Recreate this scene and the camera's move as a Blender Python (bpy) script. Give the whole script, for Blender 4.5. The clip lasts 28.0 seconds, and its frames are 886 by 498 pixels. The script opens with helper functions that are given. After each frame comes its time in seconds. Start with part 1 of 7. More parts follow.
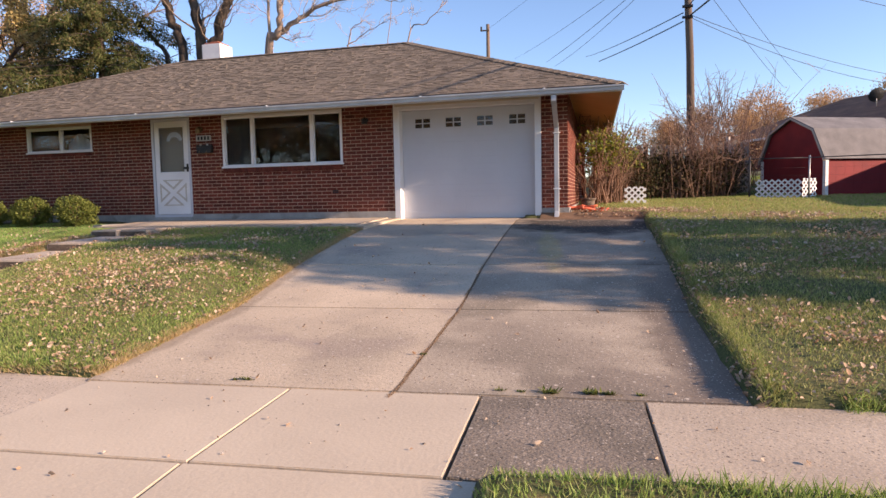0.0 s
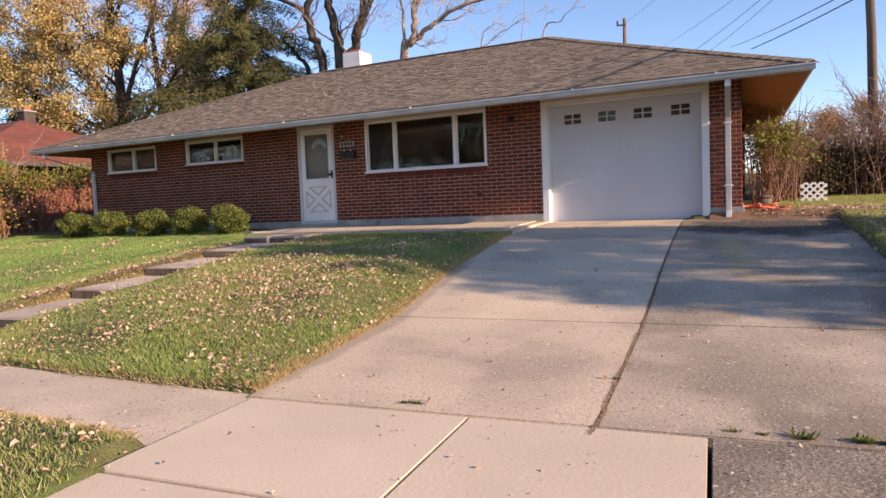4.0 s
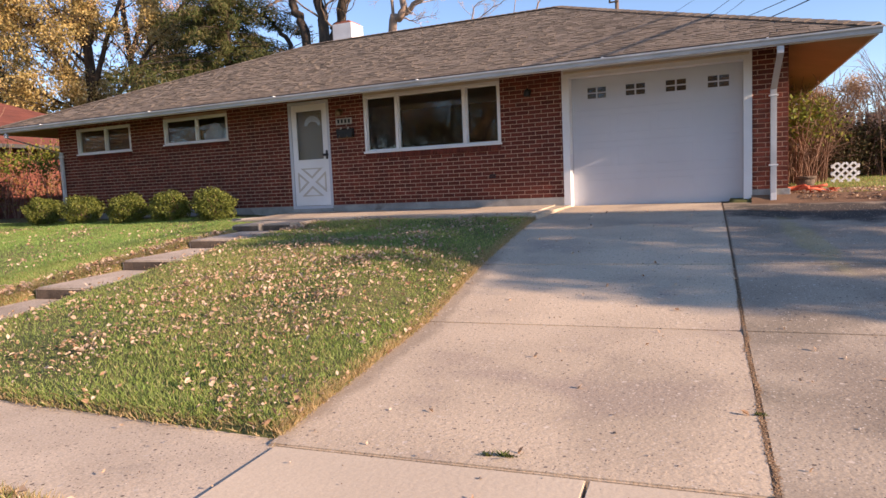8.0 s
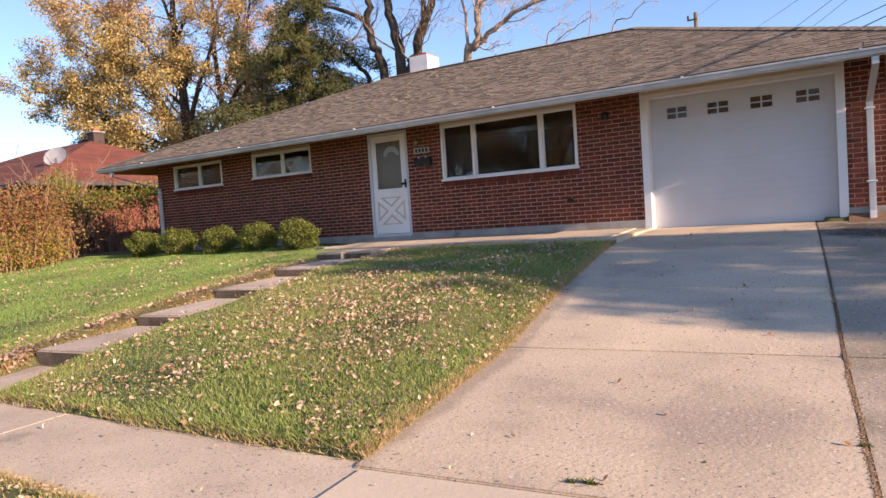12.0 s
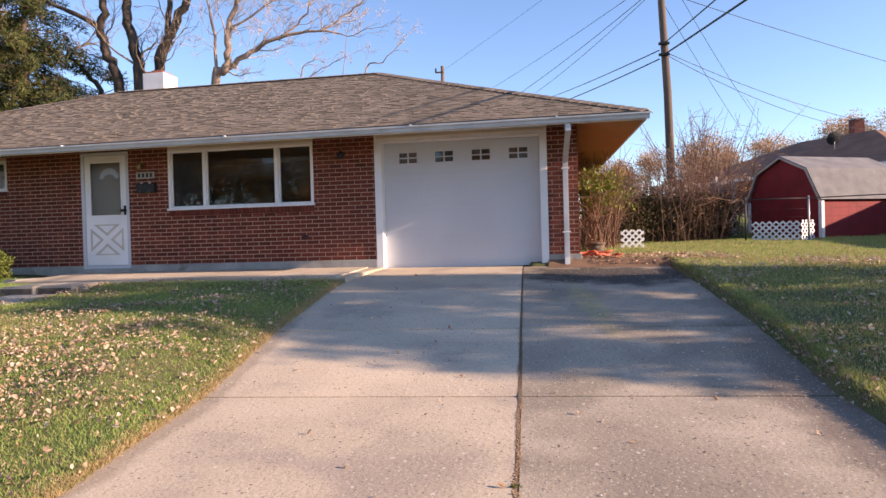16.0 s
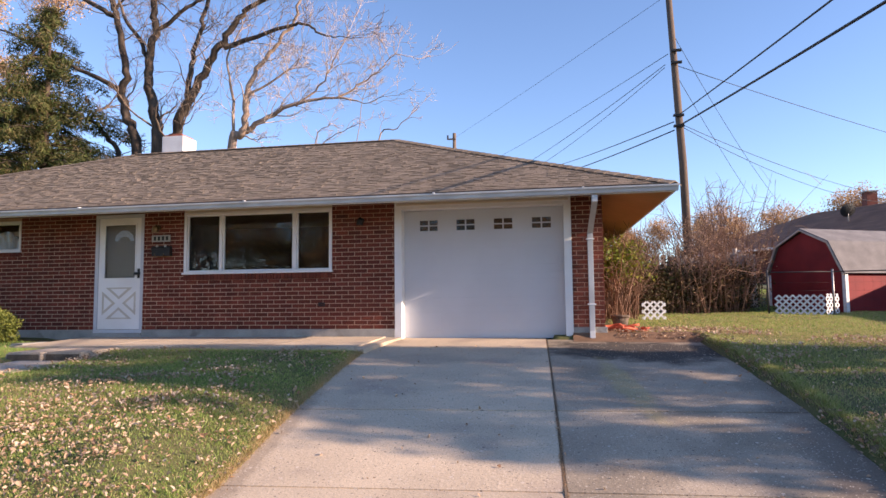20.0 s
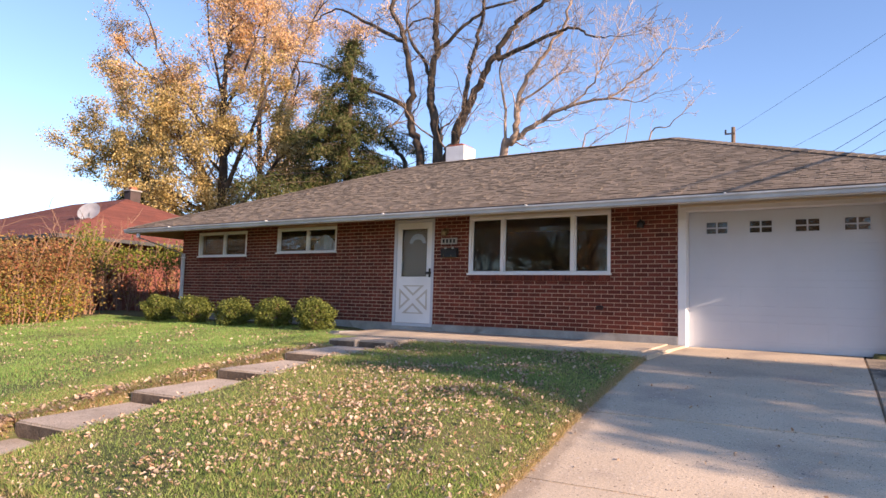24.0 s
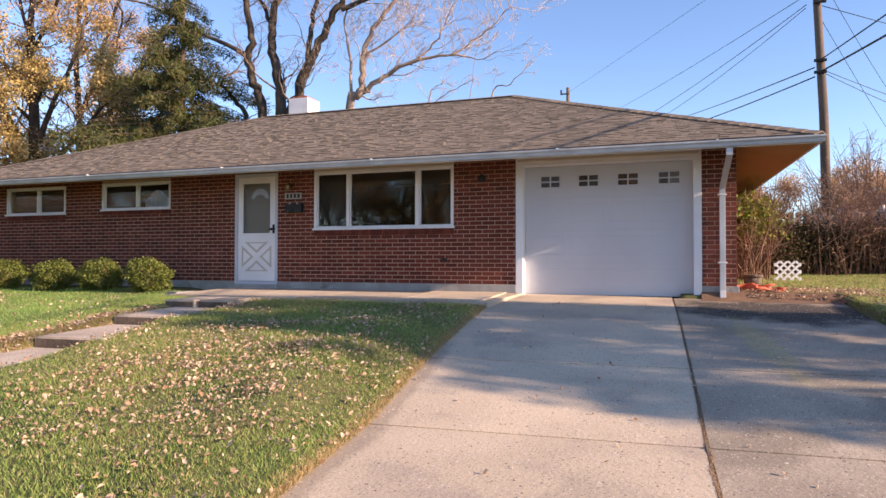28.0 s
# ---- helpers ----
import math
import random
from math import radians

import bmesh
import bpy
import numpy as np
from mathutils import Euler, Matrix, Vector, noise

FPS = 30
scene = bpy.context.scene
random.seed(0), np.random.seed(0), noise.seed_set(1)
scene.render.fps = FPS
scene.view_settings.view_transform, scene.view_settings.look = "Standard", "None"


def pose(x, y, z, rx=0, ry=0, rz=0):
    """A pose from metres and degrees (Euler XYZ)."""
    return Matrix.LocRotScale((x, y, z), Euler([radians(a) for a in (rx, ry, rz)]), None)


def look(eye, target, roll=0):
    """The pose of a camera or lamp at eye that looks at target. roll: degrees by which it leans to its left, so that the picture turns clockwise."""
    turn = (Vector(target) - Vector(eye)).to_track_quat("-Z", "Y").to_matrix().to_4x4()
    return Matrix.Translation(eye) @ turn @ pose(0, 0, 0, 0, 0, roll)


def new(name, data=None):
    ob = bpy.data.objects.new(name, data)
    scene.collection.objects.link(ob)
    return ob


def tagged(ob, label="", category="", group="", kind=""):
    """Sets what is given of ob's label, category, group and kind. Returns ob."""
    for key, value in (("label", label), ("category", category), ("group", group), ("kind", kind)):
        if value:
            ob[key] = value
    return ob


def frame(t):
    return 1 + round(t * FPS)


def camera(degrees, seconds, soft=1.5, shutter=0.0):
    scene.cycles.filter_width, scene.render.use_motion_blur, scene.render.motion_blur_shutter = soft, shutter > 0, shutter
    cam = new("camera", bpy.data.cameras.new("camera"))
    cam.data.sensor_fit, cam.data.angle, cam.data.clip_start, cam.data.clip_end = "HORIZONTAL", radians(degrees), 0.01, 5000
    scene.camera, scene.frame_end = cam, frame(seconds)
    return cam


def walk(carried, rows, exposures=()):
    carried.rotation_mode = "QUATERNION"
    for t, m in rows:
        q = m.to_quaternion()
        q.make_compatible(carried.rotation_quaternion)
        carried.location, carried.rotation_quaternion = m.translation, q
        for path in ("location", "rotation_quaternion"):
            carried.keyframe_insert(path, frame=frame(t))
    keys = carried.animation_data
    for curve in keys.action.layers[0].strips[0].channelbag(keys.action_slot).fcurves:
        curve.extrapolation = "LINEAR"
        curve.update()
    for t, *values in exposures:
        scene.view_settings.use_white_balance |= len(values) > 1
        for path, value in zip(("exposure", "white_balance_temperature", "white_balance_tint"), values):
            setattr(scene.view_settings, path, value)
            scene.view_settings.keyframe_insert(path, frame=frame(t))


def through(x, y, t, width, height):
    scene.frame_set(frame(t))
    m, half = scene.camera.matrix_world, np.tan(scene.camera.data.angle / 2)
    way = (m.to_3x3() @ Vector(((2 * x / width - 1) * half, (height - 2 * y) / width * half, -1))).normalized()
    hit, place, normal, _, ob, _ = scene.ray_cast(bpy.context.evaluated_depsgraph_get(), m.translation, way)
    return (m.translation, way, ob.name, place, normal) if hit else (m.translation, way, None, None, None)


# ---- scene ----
# ---- the camera and its walk ----
cam = camera(67.3, 28.0)
PATH = [  # seconds, eye, target, roll
    (0, (4.595, -13.135, 0.454), (4.069, -11.212, 0.295), -1.2),
    (0.5, (4.601, -13.017, 0.443), (4.002, -11.113, 0.318), -0.6),
    (1, (4.569, -12.979, 0.449), (3.953, -11.081, 0.318), -0.3),
    (1.5, (4.525, -12.975, 0.446), (3.823, -11.106, 0.322), 0.1),
    (2, (4.512, -12.968, 0.438), (3.722, -11.135, 0.31), -0.2),
    (2.5, (4.427, -12.937, 0.427), (3.59, -11.126, 0.277), 0.2),
    (3, (4.233, -12.864, 0.427), (3.451, -11.028, 0.286), -2.7),
    (3.5, (4.061, -12.745, 0.401), (3.3, -10.902, 0.249), -2.8),
    (4, (3.937, -12.566, 0.405), (3.059, -10.775, 0.274), -2.3),
    (4.5, (3.815, -12.46, 0.392), (2.862, -10.705, 0.277), -2.2),
    (6.5, (3.228, -11.883, 0.409), (2.292, -10.124, 0.234), -3.8),
    (7, (3.046, -11.794, 0.407), (2.193, -9.994, 0.234), -5.1),
    (7.5, (2.94, -11.742, 0.414), (2.178, -9.902, 0.227), -3.5),
    (8, (2.882, -11.728, 0.419), (2.062, -9.913, 0.236), -2.5),
    (8.5, (2.866, -11.755, 0.419), (1.968, -9.975, 0.254), -2.3),
    (9, (2.849, -11.779, 0.419), (1.879, -10.037, 0.264), -3.1),
    (9.5, (2.827, -11.792, 0.421), (1.777, -10.096, 0.273), -3.3),
    (10, (2.808, -11.797, 0.419), (1.677, -10.154, 0.281), -3.4),
    (10.5, (2.826, -11.809, 0.427), (1.64, -10.203, 0.306), -3.4),
    (11, (2.852, -11.799, 0.427), (1.682, -10.18, 0.33), -3.6),
    (11.5, (2.88, -11.797, 0.424), (1.776, -10.131, 0.336), -3.6),
    (12, (2.895, -11.775, 0.419), (1.87, -10.06, 0.327), -3.8),
    (12.5, (2.897, -11.761, 0.422), (1.941, -10.007, 0.323), -3.6),
    (14.5, (3.1, -11.563, 0.428), (2.43, -9.681, 0.337), -3.4),
    (15, (3.162, -11.518, 0.433), (2.555, -9.613, 0.358), -3.0),
    (15.5, (3.211, -11.475, 0.443), (2.719, -9.537, 0.383), -1.7),
    (16, (3.25, -11.464, 0.476), (2.897, -9.496, 0.448), -1.6),
    (16.5, (3.274, -11.471, 0.497), (3.039, -9.485, 0.497), -1.9),
    (17, (3.305, -11.484, 0.504), (3.151, -9.49, 0.523), -1.8),
    (17.5, (3.275, -11.451, 0.516), (3.181, -9.453, 0.549), -0.5),
    (18, (3.166, -11.345, 0.558), (3.116, -9.346, 0.605), -0.6),
    (18.5, (3.085, -11.297, 0.589), (3.075, -9.298, 0.665), -1.7),
    (19, (3.03, -11.251, 0.588), (2.934, -9.257, 0.706), -0.6),
    (19.5, (2.996, -11.236, 0.597), (2.764, -9.255, 0.739), -0.4),
    (20, (2.941, -11.225, 0.594), (2.577, -9.265, 0.756), -0.6),
    (20.5, (2.899, -11.229, 0.609), (2.401, -9.299, 0.775), -0.5),
    (21, (2.869, -11.241, 0.606), (2.244, -9.348, 0.765), 1.0),
    (21.5, (2.829, -11.245, 0.607), (2.086, -9.394, 0.755), 1.3),
    (22, (2.799, -11.25, 0.602), (1.953, -9.442, 0.737), 1.3),
    (22.5, (2.767, -11.256, 0.605), (1.837, -9.489, 0.731), 1.6),
    (24.5, (2.658, -11.411, 0.586), (1.569, -9.742, 0.755), 1.6),
    (25, (2.672, -11.419, 0.589), (1.673, -9.697, 0.78), 1.4),
    (25.5, (2.733, -11.397, 0.604), (1.828, -9.624, 0.807), 1.6),
    (26, (2.753, -11.376, 0.642), (1.944, -9.558, 0.848), 1.1),
    (26.5, (2.769, -11.37, 0.622), (2.032, -9.522, 0.826), 0.8),
    (27, (2.777, -11.371, 0.625), (2.095, -9.5, 0.807), 0.1),
    (27.5, (2.762, -11.372, 0.608), (2.106, -9.487, 0.735), -0.3),
    (28, (2.736, -11.37, 0.553), (2.059, -9.488, 0.592), 0.1),
]
walk(cam, [(t, look(eye, target, roll)) for t, eye, target, roll in PATH], [(t, e, k, 21.0) for t, e, k in (
    (0.0, 0.84, 6710), (4.0, 0.83, 6730), (8.0, 0.87, 6770), (10.0, 0.95, 6770), (12.0, 0.95, 6730), (15.0, 1.0, 6690), (17.0, 1.03, 6570), (20.0, 1.0, 6520), (22.0, 1.03, 6610), (25.0, 1.09, 6630), (28.0, 1.04, 6590))])

# ---- world, sun, exposure ----
SUN = Vector((1.0, -0.094, 0.36)).normalized()          # towards the sun
world = bpy.data.worlds.new("sky")
scene.world = world
world.use_nodes = True
wn = world.node_tree
for n in list(wn.nodes):
    wn.nodes.remove(n)
sky = wn.nodes.new("ShaderNodeTexSky")
sky.sky_type, sky.sun_disc = "NISHITA", False
sky.sun_elevation = math.asin(SUN.z)
sky.sun_rotation = math.atan2(SUN.x, SUN.y)
sky.altitude, sky.air_density, sky.dust_density, sky.ozone_density = 200, 0.9, 0.05, 3.0
bg = wn.nodes.new("ShaderNodeBackground")
bg.inputs["Strength"].default_value = 0.135
wout = wn.nodes.new("ShaderNodeOutputWorld")
wn.links.new(sky.outputs[0], bg.inputs["Color"])
wn.links.new(bg.outputs[0], wout.inputs["Surface"])
sun_data = bpy.data.lights.new("sun", "SUN")
sun_data.energy, sun_data.angle, sun_data.color = 5.0, radians(0.55), (1.0, 0.80, 0.59)
sun = new("sun", sun_data)
sun.matrix_world = look((40, -20, 30), Vector((40, -20, 30)) - SUN)

# ---- materials ----
def surface(name, a, b, size=1.0, rough=0.8, grain=0.0, bump=0.0, metal=0.0, spots=None, per=0.0, stretch=(1, 1, 1), spec=0.32, bump_size=None, chips=None, stains=()):
    """A procedural surface: colours a and b mixed by broad noise of the given size in metres, a fine grain that shifts the value,
    dark or pale spots (colour, size, share), pale and dark chips of gravel, a shift per object or island, and fine relief."""
    m = bpy.data.materials.new(name)
    m.use_nodes = True
    t = m.node_tree
    p = t.nodes["Principled BSDF"]
    p.inputs["Roughness"].default_value, p.inputs["Metallic"].default_value = rough, metal
    p.inputs["Specular IOR Level"].default_value = spec
    co = t.nodes.new("ShaderNodeTexCoord")
    mp = t.nodes.new("ShaderNodeMapping")
    mp.inputs["Scale"].default_value = stretch
    t.links.new(co.outputs["Object"], mp.inputs["Vector"])

    def noise_of(scale, detail=4.0):
        n = t.nodes.new("ShaderNodeTexNoise")
        n.inputs["Scale"].default_value, n.inputs["Detail"].default_value = scale, detail
        t.links.new(mp.outputs[0], n.inputs["Vector"])
        return n.outputs["Fac"]

    def ramp(fac, lo, hi):
        r = t.nodes.new("ShaderNodeMapRange")
        r.inputs["From Min"].default_value, r.inputs["From Max"].default_value = lo, hi
        t.links.new(fac, r.inputs["Value"])
        return r.outputs[0]

    def mix(fac, x, y, kind="MIX"):
        n = t.nodes.new("ShaderNodeMix")
        n.data_type, n.blend_type = "RGBA", kind
        for sock, v in ((n.inputs[0], fac), (n.inputs[6], x), (n.inputs[7], y)):
            if isinstance(v, bpy.types.NodeSocket):
                t.links.new(v, sock)
            else:
                sock.default_value = v if not isinstance(v, tuple) else (*v, 1)[:4]
        return n.outputs[2]

    col = mix(ramp(noise_of(1.0 / size), 0.35, 0.65), a, b)
    if spots:
        col = mix(ramp(noise_of(1.0 / spots[1], 3.0), 1 - spots[2] - 0.06, 1 - spots[2] + 0.06), col, spots[0])
    for c, cx, cy, rx, ry, turn, strength in stains:     # stains with a place and shape of their own
        ma = t.nodes.new("ShaderNodeMapping")
        ma.vector_type = "TEXTURE"
        ma.inputs["Location"].default_value, ma.inputs["Rotation"].default_value, ma.inputs["Scale"].default_value = (cx, cy, 0), (0, 0, radians(turn)), (rx, ry, 1000)
        t.links.new(co.outputs["Object"], ma.inputs["Vector"])
        ln = t.nodes.new("ShaderNodeVectorMath")
        ln.operation = "LENGTH"
        t.links.new(ma.outputs[0], ln.inputs[0])
        ad = t.nodes.new("ShaderNodeMath")
        ad.operation = "MULTIPLY_ADD"
        ad.inputs[1].default_value = 1.3
        t.links.new(noise_of(2.6), ad.inputs[0])
        t.links.new(ln.outputs["Value"], ad.inputs[2])
        v = t.nodes.new("ShaderNodeMapRange")
        v.inputs["From Min"].default_value, v.inputs["From Max"].default_value = 1.95, 1.45
        v.inputs["To Max"].default_value = strength
        t.links.new(ad.outputs[0], v.inputs["Value"])
        col = mix(v.outputs[0], col, c)
    if chips:
        for c, scale, share in ((chips[0], 60.0, 0.026), (chips[1], 70.0, 0.02), (chips[1], 34.0, 0.007), (chips[0], 24.0, 0.007), (chips[1], 3.1, 0.035)):
            vo = t.nodes.new("ShaderNodeTexVoronoi")
            vo.inputs["Scale"].default_value = scale
            t.links.new(mp.outputs[0], vo.inputs["Vector"])
            sel = t.nodes.new("ShaderNodeSeparateColor")
            t.links.new(vo.outputs["Color"], sel.inputs[0])
            near = ramp(vo.outputs["Distance"], 0.42, 0.25) if scale > 5 else ramp(vo.outputs["Distance"], 0.045, 0.03)
            pick = ramp(sel.outputs[0], 1 - share * 6, 1 - share * 6 + 0.02) if scale > 5 else ramp(sel.outputs[0], 0.68, 0.70)
            both = t.nodes.new("ShaderNodeMath")
            both.operation = "MULTIPLY"
            t.links.new(near, both.inputs[0])
            t.links.new(pick, both.inputs[1])
            col = mix(both.outputs[0], col, c)
    if grain:
        g = ramp(noise_of(90.0, 2.0), 0.25, 0.75)
        v = t.nodes.new("ShaderNodeMapRange")
        v.inputs["To Min"].default_value, v.inputs["To Max"].default_value = 1 - grain, 1 + grain
        t.links.new(g, v.inputs["Value"])
        h = t.nodes.new("ShaderNodeHueSaturation")
        t.links.new(v.outputs[0], h.inputs["Value"])
        t.links.new(col, h.inputs["Color"])
        col = h.outputs[0]
    if per:
        if per > 0:
            r = t.nodes.new("ShaderNodeObjectInfo").outputs["Random"]
        else:
            r = t.nodes.new("ShaderNodeNewGeometry").outputs["Random Per Island"]
        v = t.nodes.new("ShaderNodeMapRange")
        v.inputs["To Min"].default_value, v.inputs["To Max"].default_value = 1 - abs(per), 1 + abs(per)
        t.links.new(r, v.inputs["Value"])
        h = t.nodes.new("ShaderNodeHueSaturation")
        t.links.new(v.outputs[0], h.inputs["Value"])
        t.links.new(col, h.inputs["Color"])
        col = h.outputs[0]
    t.links.new(col, p.inputs["Base Color"])
    if bump:
        bm_ = t.nodes.new("ShaderNodeBump")
        bm_.inputs["Strength"].default_value, bm_.inputs["Distance"].default_value = bump, 0.01
        t.links.new(noise_of(1.0 / (bump_size or 0.03), 4.0), bm_.inputs["Height"])
        t.links.new(bm_.outputs[0], p.inputs["Normal"])
    return m


def island_colours(name, stops, rough=0.7, through=0.0):
    """Leaves and the like: one colour for each island, out of a row of colours."""
    m = bpy.data.materials.new(name)
    m.use_nodes = True
    t = m.node_tree
    p = t.nodes["Principled BSDF"]
    p.inputs["Roughness"].default_value = rough
    p.inputs["Specular IOR Level"].default_value = 0.18
    g = t.nodes.new("ShaderNodeNewGeometry")
    r = t.nodes.new("ShaderNodeValToRGB")
    r.color_ramp.interpolation = "LINEAR"
    els = r.color_ramp.elements
    while len(els) < len(stops):
        els.new(0.5)
    for i, c in enumerate(stops):
        els[i].position, els[i].color = i / (len(stops) - 1), (*c, 1)
    t.links.new(g.outputs["Random Per Island"], r.inputs[0])
    t.links.new(r.outputs[0], p.inputs["Base Color"])
    if through:
        tr = t.nodes.new("ShaderNodeBsdfTranslucent")
        t.links.new(r.outputs[0], tr.inputs["Color"])
        mx = t.nodes.new("ShaderNodeMixShader")
        mx.inputs[0].default_value = through
        out = t.nodes["Material Output"]
        t.links.new(p.outputs[0], mx.inputs[1])
        t.links.new(tr.outputs[0], mx.inputs[2])
        t.links.new(mx.outputs[0], out.inputs["Surface"])
    return m


def glass_pane(name, tint=(0.9, 0.95, 0.95), rough=0.0):
    m = bpy.data.materials.new(name)
    m.use_nodes = True
    p = m.node_tree.nodes["Principled BSDF"]
    p.inputs["Base Color"].default_value = (*tint, 1)
    p.inputs["Roughness"].default_value = rough
    p.inputs["Transmission Weight"].default_value = 1.0
    p.inputs["IOR"].default_value = 1.5
    return m


BRICK = surface("brick red", (0.168, 0.040, 0.024), (0.105, 0.028, 0.018), 0.25, 0.88, 0.2, 0.5, per=0.26)
BRICK_ISLE = surface("brick red laid", (0.168, 0.040, 0.024), (0.105, 0.028, 0.018), 0.25, 0.88, 0.2, 0.5, per=-0.26)
MORTAR = surface("mortar", (0.55, 0.355, 0.25), (0.45, 0.285, 0.20), 0.5, 0.95, 0.25, 0.4)
FOOTING = surface("footing concrete", (0.38, 0.36, 0.33), (0.27, 0.26, 0.24), 0.35, 0.95, 0.15, 0.4, spots=((0.2, 0.18, 0.16), 0.4, 0.35))
SHINGLE = surface("asphalt shingle", (0.215, 0.167, 0.122), (0.182, 0.141, 0.103), 0.35, 0.95, 0.55, 0.6, per=-0.24, bump_size=0.006)
SHINGLE_ONE = surface("asphalt shingle single", (0.215, 0.167, 0.122), (0.182, 0.141, 0.103), 0.35, 0.95, 0.55, 0.6, per=0.24, bump_size=0.006)
UNDERLAY = surface("roof underlay", (0.07, 0.06, 0.05), (0.05, 0.04, 0.04), 0.6, 0.95)
WHITE = surface("white paint", (0.84, 0.83, 0.82), (0.76, 0.75, 0.74), 0.6, 0.45, 0.03, 0.08, spots=((0.55, 0.53, 0.5), 0.7, 0.18))
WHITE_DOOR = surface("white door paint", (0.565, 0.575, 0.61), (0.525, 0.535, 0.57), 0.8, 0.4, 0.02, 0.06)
CREAM = surface("cream paint", (0.68, 0.60, 0.47), (0.60, 0.52, 0.40), 0.5, 0.5, 0.05, 0.1)
GUTTER = surface("gutter enamel", (0.62, 0.62, 0.62), (0.48, 0.48, 0.48), 0.5, 0.35, 0.05, 0.1, spots=((0.32, 0.31, 0.29), 0.25, 0.25))
SOFFIT = surface("soffit board", (0.76, 0.46, 0.22), (0.68, 0.41, 0.19), 0.5, 0.6, 0.06, 0.1)
BLACK = surface("black iron", (0.018, 0.018, 0.02), (0.03, 0.028, 0.026), 0.1, 0.45, 0.1)
BRASS = surface("dull brass", (0.30, 0.22, 0.11), (0.18, 0.13, 0.08), 0.05, 0.4, 0.1, metal=0.8)
UNLIT_ROOM = surface("unlit room black", (0.05, 0.04, 0.035), (0.03, 0.025, 0.022), 1.0, 0.9)
GLASS = glass_pane("window glass")
GLASS_DULL = glass_pane("dusty storm door glass", (0.80, 0.82, 0.82), 0.22)
BRIGHT_FAN = surface("bright fan light", (0.86, 0.90, 0.95), (0.80, 0.85, 0.92), 0.3, 0.6)
INNER = surface("tan inner door paint", (0.40, 0.33, 0.26), (0.34, 0.28, 0.22), 0.4, 0.6)
PANE_REFLECTION = surface("dusky pane reflection", (0.20, 0.125, 0.10), (0.14, 0.09, 0.075), 0.3, 0.9)
CURTAIN = surface("pale blue curtain", (0.60, 0.68, 0.78), (0.48, 0.56, 0.68), 0.2, 0.9)
SCREEN = surface("insect screen", (0.028, 0.028, 0.03), (0.022, 0.022, 0.024), 0.5, 0.7)
CONCRETE = surface("driveway concrete", (0.595, 0.468, 0.335), (0.488, 0.383, 0.275), 0.9, 0.92, 0.2, 0.45, spots=((0.42, 0.325, 0.25), 0.9, 0.38), per=0.06, chips=((0.62, 0.52, 0.42), (0.20, 0.16, 0.13)), stains=(((0.28, 0.215, 0.155), 0.36, -6.6, 0.15, 2.4, 4, 0.6), ((0.36, 0.285, 0.21), 2.35, -7.9, 0.35, 0.9, 0, 0.4), ((0.34, 0.275, 0.21), 0.9, -2.2, 0.7, 0.35, 10, 0.4)))
CONCRETE_NEW = surface("new concrete", (0.63, 0.51, 0.375), (0.57, 0.46, 0.34), 0.8, 0.9, 0.07, 0.25, per=0.04)
CONCRETE_OLD = surface("old exposed concrete", (0.27, 0.215, 0.165), (0.18, 0.145, 0.11), 0.5, 0.95, 0.5, 0.8, per=0.06, chips=((0.48, 0.40, 0.32), (0.06, 0.05, 0.04)))
CONCRETE_WALK = surface("walk concrete", (0.58, 0.465, 0.345), (0.46, 0.365, 0.27), 0.7, 0.93, 0.2, 0.4, spots=((0.27, 0.22, 0.175), 0.6, 0.3), per=0.08, chips=((0.55, 0.46, 0.37), (0.14, 0.11, 0.09)))
TURF = surface("turf", (0.075, 0.095, 0.028), (0.13, 0.115, 0.048), 0.9, 0.95, 0.5, 0.6, spots=((0.30, 0.20, 0.09), 0.6, 0.30))
BLADE = island_colours("grass blades", [(0.10, 0.15, 0.03), (0.31, 0.44, 0.10), (0.46, 0.52, 0.17), (0.19, 0.30, 0.06), (0.62, 0.53, 0.27)], 0.6, 0.4)
BLADE_LUSH = island_colours("lush grass blades", [(0.10, 0.21, 0.04), (0.27, 0.46, 0.11), (0.40, 0.54, 0.17), (0.20, 0.38, 0.08), (0.50, 0.46, 0.21)], 0.6, 0.45)
BLADE_SIDE = island_colours("thin side lawn blades", [(0.12, 0.14, 0.04), (0.34, 0.40, 0.11), (0.50, 0.48, 0.19), (0.22, 0.28, 0.07), (0.64, 0.51, 0.28)], 0.6, 0.4)
STRAW = island_colours("dry grass", [(0.54, 0.38, 0.19), (0.66, 0.49, 0.27), (0.42, 0.31, 0.15), (0.30, 0.31, 0.10)], 0.7, 0.4)
FALLEN = island_colours("fallen leaves", [(0.36, 0.20, 0.11), (0.58, 0.41, 0.28), (0.70, 0.55, 0.42), (0.46, 0.28, 0.16), (0.64, 0.48, 0.35), (0.28, 0.17, 0.10)], 0.75, 0.2)
BARK = surface("grey bark", (0.115, 0.083, 0.060), (0.038, 0.029, 0.024), 0.22, 0.95, 0.4, 0.9, stretch=(1, 1, 0.25), bump_size=0.05)
BARK_PALE = surface("pale bark", (0.40, 0.29, 0.22), (0.27, 0.19, 0.14), 0.4, 0.95, 0.3, 0.7, stretch=(1, 1, 0.25), bump_size=0.05)
BARK_MID = surface("brown bark", (0.30, 0.215, 0.155), (0.17, 0.125, 0.095), 0.4, 0.95, 0.3, 0.7, stretch=(1, 1, 0.25), bump_size=0.05)
